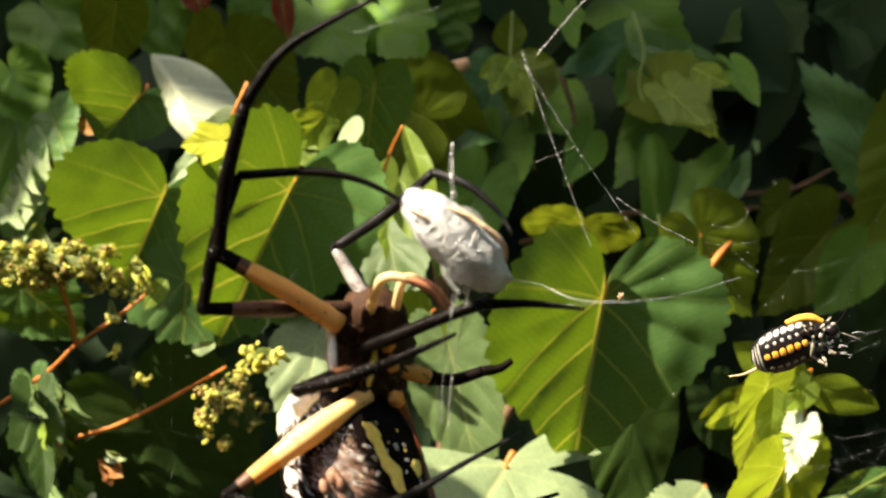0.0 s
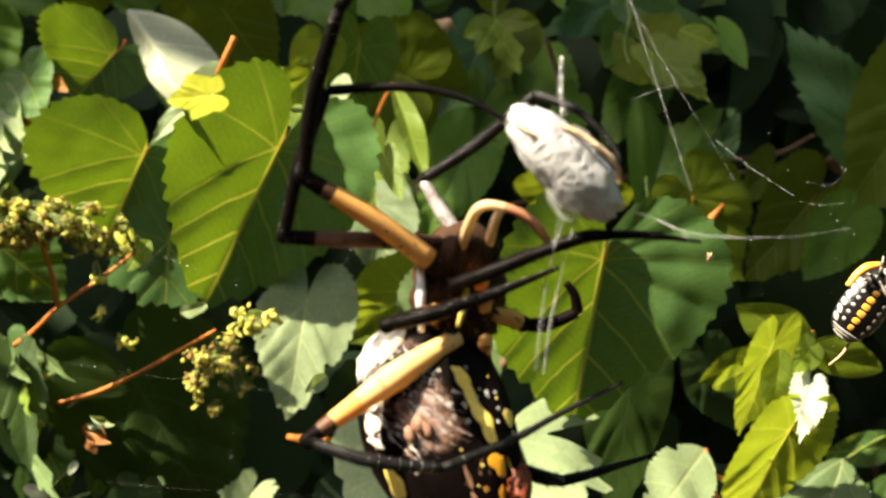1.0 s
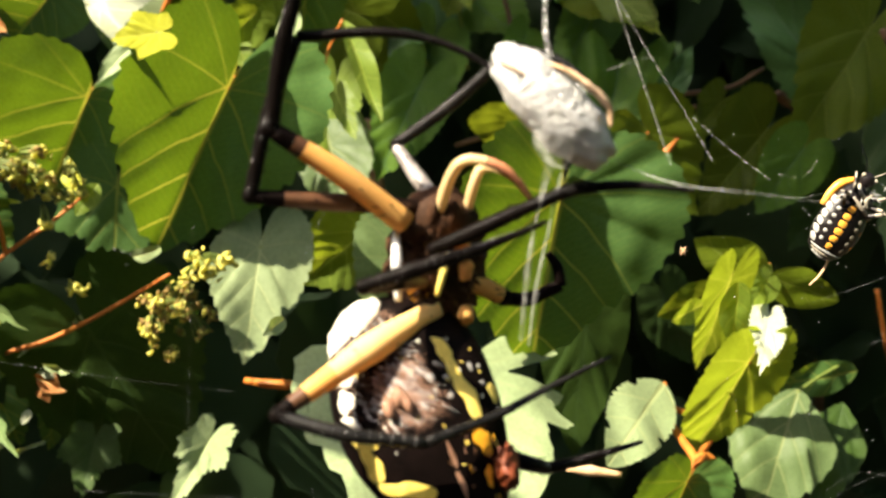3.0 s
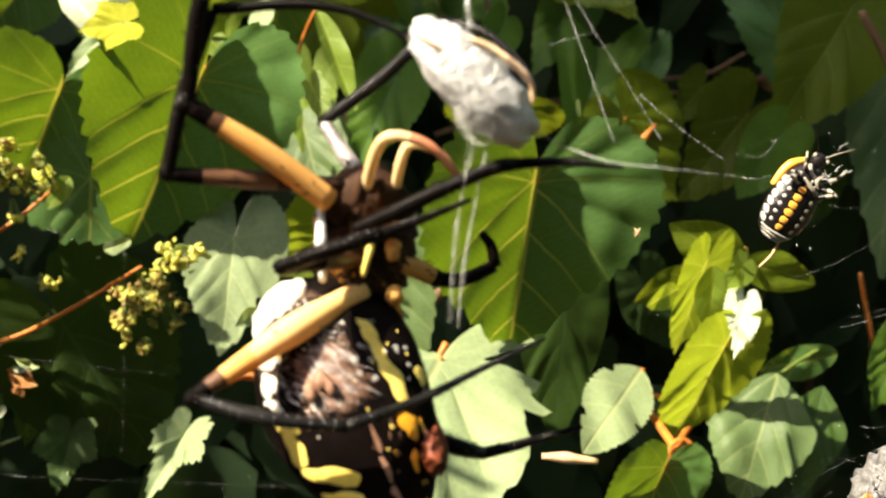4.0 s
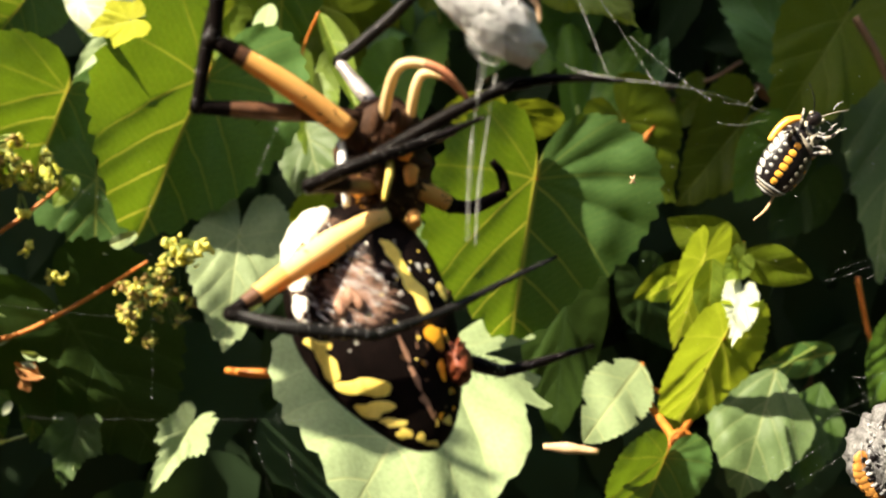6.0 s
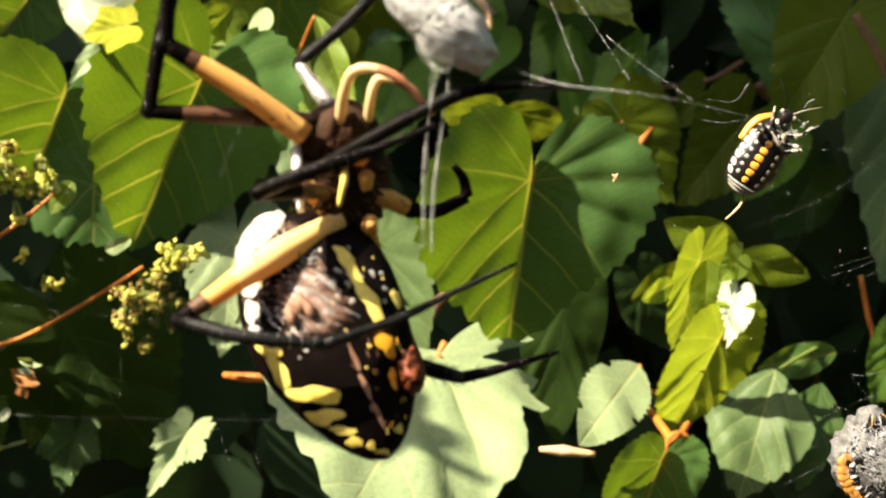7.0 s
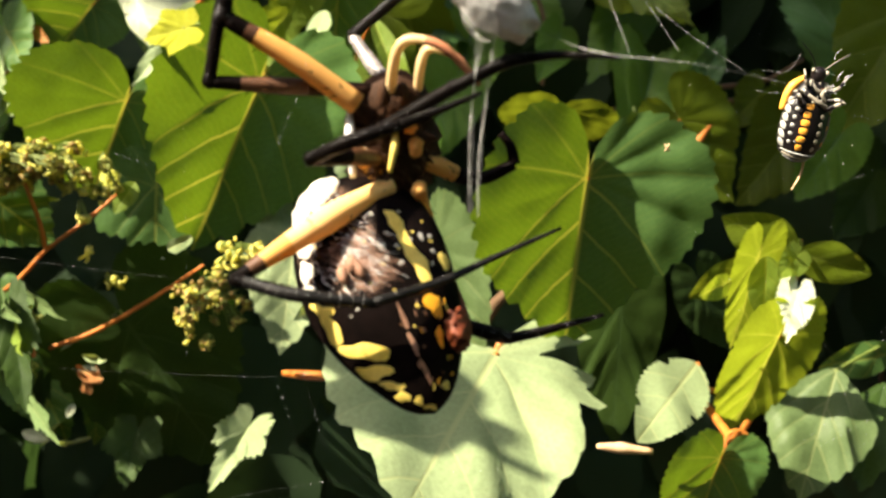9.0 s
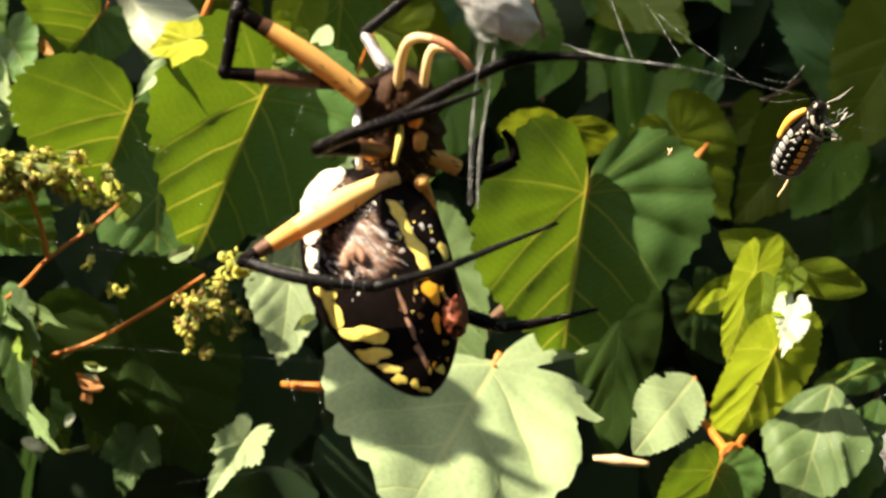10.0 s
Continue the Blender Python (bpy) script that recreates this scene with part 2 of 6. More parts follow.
# Paler leg colour: the sun's glint on the thigh is painted in.
SP_GLINT = plain_material("spider_glint", (0.10, 0.085, 0.075), (0.34, 0.31, 0.29), 700, 0.22, 0.05, 0.8)
SILK = silk_material("silk_thread", 0.45)
SILK_FINE = silk_material("fine_silk", 0.84)
SILK_VEIL = silk_material("silk_veil", 0.88)
SILK_MAT = plain_material("matted_silk", (0.14, 0.138, 0.135), (0.40, 0.395, 0.39), 700, 0.45, 0.05)
SILK_BEAD = plain_material("silk_bead", (0.80, 0.80, 0.77), (0.90, 0.90, 0.88), 900, 0.25, 0.02, 0.6)
SILK_SHEET = silk_material("silk_sheet", 0.86)
SHROUD = plain_material("silk_shroud", (0.42, 0.415, 0.41), (0.72, 0.715, 0.71), 420, 0.30, 0.25, 0.6, through_col=(0.8, 0.8, 0.75), thin=0.2)
SHROUD_OLD = plain_material("old_silk_shroud", (0.016, 0.014, 0.012), (0.17, 0.166, 0.16), 520, 0.5, 0.3, 0.4, grain=0.5)
PREY_ORANGE = plain_material("prey_orange", (0.50, 0.28, 0.12), (0.60, 0.44, 0.30), 500, 0.5, 0.08)
BUG_BLACK = plain_material("bug_black", (0.004, 0.004, 0.004), (0.012, 0.009, 0.009), 700, 0.30, 0.03, 0.22)
BUG_WHITE = plain_material("bug_white", (0.24, 0.24, 0.22), (0.36, 0.36, 0.33), 700, 0.35, 0.03)
BUG_BEIGE = plain_material("bug_beige", (0.20, 0.175, 0.13), (0.30, 0.27, 0.21), 900, 0.4, 0.03)
SHELL_ORANGE = plain_material("shell_orange", (0.34, 0.13, 0.02), (0.46, 0.22, 0.05), 700, 0.4, 0.05)
BUG_ORANGE = plain_material("bug_orange", (0.78, 0.30, 0.03), (0.86, 0.40, 0.06), 700, 0.35, 0.03)


# ---------------------------------------------------------------- mesh helpers
def mesh_object(name, verts, faces, mat, parent=None, label="", smooth=True, slots=None):
    me = bpy.data.meshes.new(name)
    me.from_pydata([tuple(v) for v in verts], [], faces)
    for m in (mat if isinstance(mat, (list, tuple)) else [mat]):
        me.materials.append(m)
    if slots is not None:
        me.polygons.foreach_set("material_index", slots)
    if smooth:
        me.polygons.foreach_set("use_smooth", [True] * len(me.polygons))
    me.update()
    ob = new(name, me)
    ob.parent = parent
    if label:
        tagged(ob, label)
    return ob


def thing(name, m, label, category, group="", kind=""):
    ob = new(name)
    ob.empty_display_size = 0.01
    ob.matrix_world = m
    return tagged(ob, label, category, group, kind)


def spline(points, radii, step=6):
    """A smooth line through a few points, with its radii."""
    p = [Vector(q) for q in points]
    ext = [p[0] * 2 - p[1], *p, p[-1] * 2 - p[-2]]
    out, rad = [], []
    for i in range(len(p) - 1):
        a, b, c, d = ext[i:i + 4]
        for k in range(step):
            t = k / step
            out.append(0.5 * ((2 * b) + (c - a) * t + (2 * a - 5 * b + 4 * c - d) * t * t + (3 * b - a - 3 * c + d) * t ** 3))
            rad.append(radii[i] * (1 - t) + radii[i + 1] * t)
    return out + [p[-1]], rad + [radii[-1]]


class Shape:
    """Vertices, faces and material slots gathered for one mesh."""

    def __init__(self):
        self.v, self.f, self.s = [], [], []

    def tube(self, line, rad, sides=8, slot=0, slots=None, caps=True, flat=1.0, wobble=0.0):
        base, n = len(self.v), len(line)
        side = Vector((0.31, 0.17, 0.93))
        for i, p in enumerate(line):
            d = (line[min(i + 1, n - 1)] - line[max(i - 1, 0)]).normalized()
            u = d.cross(side)
            u = u.normalized() if u.length > 1e-4 else d.orthogonal().normalized()
            w = d.cross(u)
            for k in range(sides):
                a = 2 * math.pi * k / sides
                r = rad[i] * (1 + wobble * (random.random() - 0.5))
                self.v.append(p + u * (math.cos(a) * r) + w * (math.sin(a) * r * flat))
        for i in range(n - 1):
            for k in range(sides):
                a, b = base + i * sides + k, base + i * sides + (k + 1) % sides
                self.f.append((a, b, b + sides, a + sides))
                self.s.append(slots(i / (n - 1)) if slots else slot)
        if caps:
            self.f.append(tuple(base + k for k in reversed(range(sides))))
            self.f.append(tuple(base + (n - 1) * sides + k for k in range(sides)))
            self.s += [slots(0) if slots else slot, slots(1) if slots else slot]
        return self

    def blob(self, centre, axes, rows=8, cols=10, slot=0, rough=0.0, freq=1.0, shape=None):
        """A rounded lump: axes are three vectors; the third runs pole to pole."""
        base, c = len(self.v), Vector(centre)
        ax = [Vector(a) for a in axes]
        for i in range(rows + 1):
            u = math.pi * i / rows
            for k in range(cols):
                a = 2 * math.pi * k / cols
                q = Vector((math.sin(u) * math.cos(a), math.sin(u) * math.sin(a), math.cos(u)))
                r = 1 + rough * noise.noise(q * 2.3 * freq + c * 900)
                if shape:
                    r *= shape(q)
                self.v.append(c + (ax[0] * q.x + ax[1] * q.y + ax[2] * q.z) * r)
        for i in range(rows):
            for k in range(cols):
                a, b = base + i * cols + k, base + i * cols + (k + 1) % cols
                self.f.append((a, a + cols, b + cols, b))
                self.s.append(slot)
        return self

    def bristles(self, line, rad, count, length, slot=0):
        """Fine hairs that stand off a limb."""
        for _ in range(count):
            i = random.randrange(1, len(line) - 1)
            d = (line[i + 1] - line[i - 1]).normalized()
            side = Vector([random.gauss(0, 1) for _ in range(3)])
            side = (side - d * side.dot(d)).normalized()
            root = line[i] + side * rad[i] * 0.8
            tip = root + (side * 0.8 + d * 0.7).normalized() * length * random.uniform(0.6, 1.2)
            w = d.cross(side) * rad[i] * 0.10
            base = len(self.v)
            self.v += [root - w, root + w, root + d * rad[i] * 0.15, tip]
            self.f += [(base, base + 1, base + 3), (base + 1, base + 2, base + 3), (base + 2, base, base + 3)]
            self.s += [slot] * 3
        return self

    def make(self, name, mat, parent=None, label="", smooth=True):
        return mesh_object(name, self.v, self.f, mat, parent, label, smooth, self.s if isinstance(mat, (list, tuple)) else None)


# ---------------------------------------------------------------- leaves
HEART = ((0, 12, 28, 50, 75, 100, 125, 148, 165, 180), (1.0, 0.86, 0.74, 0.66, 0.60, 0.565, 0.54, 0.47, 0.33, 0.05))
BROAD = ((0, 10, 22, 40, 65, 90, 115, 140, 160, 180), (1.0, 0.90, 0.78, 0.70, 0.66, 0.64, 0.62, 0.56, 0.42, 0.05))
FUNNEL = ((0, 15, 28, 40, 50, 62, 80, 110, 180), (0.70, 0.74, 0.92, 1.0, 0.86, 0.52, 0.26, 0.12, 0.03))
EATEN = ((0, 20, 40, 56, 76, 84, 92, 97, 101, 112, 120, 138, 146, 156, 170, 180), (1.0, 0.90, 0.76, 0.66, 0.47, 0.42, 0.53, 0.53, 0.42, 0.47, 0.47, 0.53, 0.50, 0.46, 0.22, 0.03))
SHORT = ((0, 20, 45, 60, 66, 75, 95, 180), (1.0, 0.85, 0.77, 0.72, 0.42, 0.18, 0.06, 0.02))
LOBED = ((0, 12, 26, 38, 48, 62, 80, 100, 118, 140, 162, 180), (1.0, 0.86, 0.66, 0.58, 0.66, 0.78, 0.60, 0.50, 0.58, 0.50, 0.34, 0.05))


def leaf(plant, node, tip, width, turn=0.0, fold=0.0, bend=0.0, form=HEART, mat=None, teeth=0.055, notch=0.0,
         wave=0.03, seed=1, stalk=None, stalk_mat=None, label="", cup=0.0, veins=True, name="leaf", tears=(), quilt=0.010):
    """A leaf as part of a plant: the blade, with its veins and its stalk. node: where the stalk meets the blade.
    width: the whole, or that of each half; turn: degrees about the midrib; fold: degrees by which the halves rise (one or two numbers);
    bend: droop of the tip; cup: rise of the rim; form: the outline, or one for each half; tears: (degrees from the midrib, depth, half width in degrees);
    quilt: swelling between the ribs behind the node."""
    rnd = random.Random(seed)
    node, tip = Vector(node), Vector(tip)
    length = (tip - node).length
    y = (tip - node).normalized()
    z = Vector((0, -1, 0.12))
    z = (z - y * z.dot(y)).normalized()
    x = y.cross(z)
    m = Matrix((x, y, z)).transposed().to_4x4() @ Matrix.Rotation(radians(turn), 4, "Y")
    m.translation = node
    ovate = form is None
    n = 60 if veins else 27
    rings = tuple(i / 15 for i in range(16)) if veins else (0.0, 0.3, 0.6, 0.85, 1.0)
    folds = fold if isinstance(fold, tuple) else (fold, fold)
    tf, wob = {1: math.tan(radians(folds[0])), -1: math.tan(radians(folds[1]))}, [rnd.uniform(-1, 1) for _ in range(6)]
    widths = width if isinstance(width, tuple) else (width / 2, width / 2)
    half = {k: w / length / (1.0 if ovate else 0.60) for k, w in zip((1, -1), widths)}
    forms = dict(zip((1, -1), form if form and len(form) == 2 and isinstance(form[0][0], tuple) else (form, form)))

    def rim(i, sign):
        if ovate:
            u = i / n
            yy = 1 - u
            w = half[sign] * math.sin(math.pi * min(1, max(0, yy)) ** 0.8) ** 0.75 if 0 < yy < 1 else 0.0
            px, py = sign * w, yy
        else:
            a = math.pi * (i / n) ** 0.9
            r = float(np.interp(math.degrees(a), *forms[sign]))
            for at, deep, wide in tears:
                if (at > 0) == (sign > 0):
                    r *= 1 - deep * max(0.0, 1 - abs(math.degrees(a) - abs(at)) / wide) ** 0.6
            px, py = sign * math.sin(a) * r * half[sign], math.cos(a) * r
        saw = ((i + (1 if sign > 0 else 0)) % 3) / 3.0 * (0.75 + 0.25 * math.sin(i * 1.7 + seed))
        k = 1 - teeth * (1.6 * saw) * (0 if i in (0,) else 1) + 0.05 * wob[0] * math.sin(3.0 * i / n * math.pi + wob[1] * 3 + sign)
        if notch:
            for q in range(3):
                c = n * (0.22 + 0.26 * q + 0.08 * wob[q])
                if (sign > 0) == (wob[q + 3] > -0.3):
                    k -= notch * max(0.0, 1 - abs(i - c) / 2.6)
        if ovate:
            return px * k, py
        return px * k, py * k

    def rise(px, py, sign):
        ease = 1.0 if ovate else 0.82 + 0.18 * math.sin(math.pi / 2 * min(1.0, max(0.0, (py + 0.40) / 0.50)))
        h = abs(px) * tf[sign] * ease - bend * py * abs(py) * 0.6
        rr = px * px + py * py
        h += cup * rr
        h += wave * (math.sin(7 * px + 3 * wob[2]) * math.sin(6 * py + 4 * wob[3]) + 0.6 * math.sin(13 * px + 5 * wob[4] + 9 * py)) * min(1, rr * 4)
        u = abs(px) * 1.06 if ovate else abs(px) / half[sign]
        c = py - 0.70 * u - 0.75 * u * u + 0.022 * sign
        side = min(1, abs(px) * 6)
        if ovate:
            h += 0.004 * abs(math.sin(math.pi * c / 0.26)) * side
        elif c > 0:
            h += (0.021 * abs(math.sin(math.pi * c / 0.26)) ** 0.7 + 0.004 * math.sin(23 * px) * math.sin(21 * py)) * side
        else:
            fan = math.atan2(u, py)
            h += (quilt * (1.0 if tf[sign] < 0.2 else 0.4) * abs(math.sin(7.0 * fan + 0.6)) * min(1.0, 2 * math.sqrt(rr)) + 0.005 * math.sin(19 * px + 11 * py) * math.sin(17 * py - 7 * px)) * side
        return h

    verts, faces, flat, cols = [], [], [], 2 * n + 1
    rims = [rim(n - i, -1) for i in range(n)] + [rim(0, 1)] + [rim(i, 1) for i in range(1, n + 1)]
    for t in rings:
        for k, (px, py) in enumerate(rims):
            sign = -1 if k < n else 1
            if ovate:
                qx, qy = px * t, py
            else:
                qx, qy = px * t, py * t
            verts.append((qx * length, qy * length, rise(qx, qy, sign) * length))
            flat.append((qx * 1.06 if ovate else qx / half[sign], qy))
    for i in range(len(rings) - 1):
        for k in range(cols - 1):
            a = i * cols + k
            faces.append((a, a + cols, a + cols + 1, a + 1))
    blade = mesh_object(name, verts, faces, mat or LEAF, plant, label)
    blade.matrix_world = m
    lay = blade.data.uv_layers.new(name="blade")
    for loop in blade.data.loops:
        lay.data[loop.index].uv = flat[loop.vertex_index]
    if stalk:
        inv = m.inverted()
        end = inv @ Vector(stalk)
        mid = end * 0.5 + Vector((0, -0.03 * length, -0.08 * length))
        line, rad = spline([Vector((0, 0, 0)), mid, end], [0.016 * length, 0.013 * length, 0.017 * length])
        Shape().tube(line, rad, 6).make("leaf_stalk", stalk_mat or STALK_GREEN, blade)
    return blade


def stem(plant, points, radii, mat, name="stem", label=""):
    line, rad = spline(points, radii)
    sh = Shape().tube(line, rad, 7, wobble=0.12)
    return sh.make(name, mat, plant, label)


def loose_leaves(name, count, box, size, mats, seed, label, category, facing=0.5, shade=False):
    """Many small leaves that nobody could count, as one object."""
    rnd = random.Random(seed)
    verts, faces, slots = [], [], []
    (x0, x1), (y0, y1), (z0, z1) = box
    for _ in range(count):
        c = Vector((rnd.uniform(x0, x1), rnd.uniform(y0, y1), rnd.uniform(z0, z1)))
        ln = rnd.uniform(*size)
        d = Vector((rnd.gauss(0, 0.6), rnd.gauss(0, 0.35), -1 + rnd.gauss(0, 0.5))).normalized()
        up = Vector((rnd.gauss(0, facing), -1, rnd.gauss(0.5, facing)))
        up = (up - d * up.dot(d)).normalized()
        sx = d.cross(up)
        wd, slot, tilt = rnd.uniform(0.62, 0.95) * ln, rnd.randrange(len(mats)), rnd.uniform(-0.1, 0.35)
        base, n = len(verts), 9
        rows = []
        for i in range(n):
            u = i / (n - 1)
            hw = wd / 2 * (math.sin(math.pi * (0.06 + 0.94 * u) ** 0.62) ** 0.8 if u < 1 else 0) + 0.0001
            saw = 1 + (0.06 if i % 2 else -0.03)
            row = []
            for s in (-1, -0.5, 0, 0.5, 1):
                row.append(len(verts))
                verts.append(c + d * (u * ln) + sx * (s * hw * saw) + up * (abs(s) * hw * tilt - 0.18 * ln * u * u + 0.03 * ln * math.sin(5 * u + s * 3)))
            rows.append(row)
        for a, b in zip(rows, rows[1:]):
            for k in range(4):
                faces.append((a[k], b[k], b[k + 1], a[k + 1]))
                slots.append(slot)
    ob = mesh_object(name, verts, faces, mats, None, label, True, slots)
    return tagged(ob, label, category, kind="stuff")


# ---------------------------------------------------------------- ground and what closes the place
def ground_sheet():
    n, verts, faces = 60, [], []
    for j in range(n + 1):
        for i in range(n + 1):
            x, y = ((i / n * 2 - 1) ** 3) * 60, ((j / n * 2 - 1) ** 3) * 60 + 0.6
            verts.append((x, y, 0.05 * noise.noise(Vector((x * 0.9, y * 0.9, 0))) + 0.02 * noise.noise(Vector((x * 4, y * 4, 3)))))
    for j in range(n):
        for i in range(n):
            a = j * (n + 1) + i
            faces.append((a, a + 1, a + n + 2, a + n + 1))
    ob = mesh_object("ground", verts, faces, SOIL)
    return tagged(ob, "dark ground covered in leaf litter", "ground", kind="structure")


def hedge_shade():
    """Near-black sheet far behind the leaves, coloured as the thicket's inner shade."""
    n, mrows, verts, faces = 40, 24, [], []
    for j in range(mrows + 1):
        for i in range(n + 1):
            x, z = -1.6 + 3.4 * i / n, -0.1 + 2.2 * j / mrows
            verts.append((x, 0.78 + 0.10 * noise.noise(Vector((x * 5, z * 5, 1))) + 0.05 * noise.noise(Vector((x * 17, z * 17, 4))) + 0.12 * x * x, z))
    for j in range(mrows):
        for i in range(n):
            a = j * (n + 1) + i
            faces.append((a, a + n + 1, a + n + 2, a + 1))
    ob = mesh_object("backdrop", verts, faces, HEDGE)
    return tagged(ob, "near-black sheet coloured as shade inside a thicket", "thicket", kind="structure")


def added_wood_edge():
    """Unseen dark wood edge, added round thicket and camera to block sky light."""
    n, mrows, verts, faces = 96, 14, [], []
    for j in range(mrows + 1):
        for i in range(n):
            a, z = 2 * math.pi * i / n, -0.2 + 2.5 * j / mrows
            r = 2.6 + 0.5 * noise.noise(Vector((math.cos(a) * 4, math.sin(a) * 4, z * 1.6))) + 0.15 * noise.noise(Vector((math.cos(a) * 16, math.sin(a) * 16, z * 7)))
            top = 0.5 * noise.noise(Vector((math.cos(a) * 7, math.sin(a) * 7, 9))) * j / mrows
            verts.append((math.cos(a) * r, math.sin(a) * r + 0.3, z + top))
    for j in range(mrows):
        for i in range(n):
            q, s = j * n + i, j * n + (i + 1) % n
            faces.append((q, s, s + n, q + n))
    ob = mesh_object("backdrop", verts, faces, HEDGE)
    return tagged(ob, "unseen dark wood edge added to block sky light", "trees", kind="structure")


ground_sheet()
added_wood_edge()
hedge_shade()
loose_leaves("thicket_leaves", 620, ((-0.34, 0.42), (0.50, 0.72), (0.60, 1.22)), (0.035, 0.075), [LEAF_DEEP_SHADE], 5,
             "dense green leaves deep in the thicket, shade put into their colour", "foliage")
loose_leaves("thicket_leaves", 60, ((-0.20, 0.02), (0.42, 0.50), (0.74, 0.92)), (0.03, 0.06), [LEAF_DEEP_SHADE], 8,
             "leaves low in the vine, coloured dark for shade", "foliage")
# unseen leaves overhead, added to keep the shrub in shade
loose_leaves("overhanging_leaves", 520, ((-0.83, -0.33), (0.015, 0.47), (1.99, 2.16)), (0.05, 0.09), [LEAF, LEAF_SHADE], 11,
             "unseen leaves added overhead to shade the shrub", "foliage", facing=1.0)
loose_leaves("overhanging_leaves", 230, ((-1.10, -0.83), (0.055, 0.47), (1.99, 2.16)), (0.05, 0.09), [LEAF, LEAF_SHADE], 13,
             "unseen leaves added overhead to shade the shrub", "foliage", facing=1.0)
# more unseen leaves, added to shade flowers, pale leaf and thicket foot
loose_leaves("overhanging_leaves", 60, ((-0.33, -0.275), (0.230, 0.260), (1.08, 1.155)), (0.018, 0.03), [LEAF, LEAF_SHADE], 12,
             "unseen leaves added to shade the lower flowers", "foliage", facing=1.0)
loose_leaves("overhanging_leaves", 8, ((-0.190, -0.176), (0.190, 0.203), (1.128, 1.140)), (0.02, 0.028), [LEAF, LEAF_SHADE], 17,
             "unseen leaves added to shade the pale leaf", "foliage", facing=1.0)
loose_leaves("overhanging_leaves", 420, ((-0.58, -0.37), (0.255, 0.425), (1.0, 1.22)), (0.03, 0.05), [LEAF, LEAF_SHADE], 16,
             "unseen leaves added to shade the foot of the thicket", "foliage", facing=1.0)


def leafy_wall(name, count, seed, size, place, label, mat):
    """Leaves that clothe a wall of foliage; place(u, v) gives a point on it and the way it faces."""
    rnd = random.Random(seed)
    verts, faces = [], []
    for _ in range(count):
        c, out = place(rnd.random(), rnd.random())
        ln = rnd.uniform(*size)
        d = Vector((rnd.gauss(0, 0.6), rnd.gauss(0, 0.6), -1)).normalized()
        up = out + Vector((0, 0, rnd.uniform(0.1, 0.9)))
        up = (up - d * up.dot(d)).normalized()
        sx = d.cross(up)
        base, n = len(verts), 6
        for i in range(n):
            u = i / (n - 1)
            hw = ln * 0.38 * math.sin(math.pi * (0.08 + 0.92 * u) ** 0.62) ** 0.8 + 0.0005 if u < 1 else 0.0005
            for s in (-1, 0, 1):
                verts.append(c + out * rnd.uniform(0.0, 0.004) + d * (u * ln) + sx * (s * hw) + up * (abs(s) * hw * 0.25 - 0.2 * ln * u * u))
        for i in range(n - 1):
            for k in range(2):
                a = base + i * 3 + k
                faces.append((a, a + 3, a + 4, a + 1))
    ob = mesh_object(name, verts, faces, mat)
    return tagged(ob, label, "foliage", kind="stuff")


def on_ring(u, v):
    a, z = 2 * math.pi * u, 0.02 + 2.6 * v
    r = 2.55 + 0.45 * noise.noise(Vector((math.cos(a) * 4, math.sin(a) * 4, z * 1.6)))
    side = -1 if (int(u * 9973) % 3) else 1
    r += 0.10 * side
    return Vector((math.cos(a) * r, math.sin(a) * r + 0.3, z)), Vector((math.cos(a), math.sin(a), 0)) * side


def on_hedge(u, v):
    x, z = -1.55 + 3.3 * u, 0.05 + 2.05 * v
    y = 0.74 + 0.10 * noise.noise(Vector((x * 5, z * 5, 1))) + 0.12 * x * x
    side = 1 if (int(u * 9973) % 3 == 0) else -1
    return Vector((x, y + (0.12 if side > 0 else -0.02), z)), Vector((0, side, 0))


leafy_wall("tree_leaves", 9000, 31, (0.12, 0.24), on_ring, "dense dark leaves of the unseen, added wood edge", LEAF_SHADE)
leafy_wall("thicket_leaves", 5000, 32, (0.05, 0.12), on_hedge, "dense leaves deep in the thicket, darkened as shade", LEAF_DEEP_SHADE)


def sapling():
    """Unseen young tree, added to carry the shading leaves over the thicket."""
    ob = thing("tree", Matrix.Translation((-1.25, 0.42, 0.0)), "unseen young tree added to carry the shading leaves", "tree")
    base = Vector((-1.25, 0.42, 0.0))
    line, rad = spline([(0, 0, -0.03), (0.03, 0.02, 0.8), (0.0, -0.02, 1.6), (0.05, 0.0, 2.3)], [0.035, 0.030, 0.024, 0.012])
    Shape().tube(line, rad, 10, wobble=0.1).make("trunk", BARK, ob)
    for k, (z, ends) in enumerate(((1.75, ((-0.95, 0.22, 2.02), (-0.60, 0.16, 2.08), (-0.36, 0.12, 2.10))), (1.85, ((-0.90, 0.36, 2.05), (-0.60, 0.38, 2.12), (-0.35, 0.40, 2.09))),
                                   (1.95, ((-1.02, 0.14, 2.08), (-0.80, 0.08, 2.12), (-0.62, 0.05, 2.10))), (1.9, ((-0.95, 0.30, 2.06), (-0.70, 0.28, 2.07), (-0.45, 0.26, 2.05))))):
        pts = [Vector((0.02, 0, z))] + [Vector(e) - base for e in ends]
        line, rad = spline(pts, [0.012, 0.009, 0.006, 0.003])
        Shape().tube(line, rad, 7, wobble=0.15).make("bough", BARK, ob)


sapling()


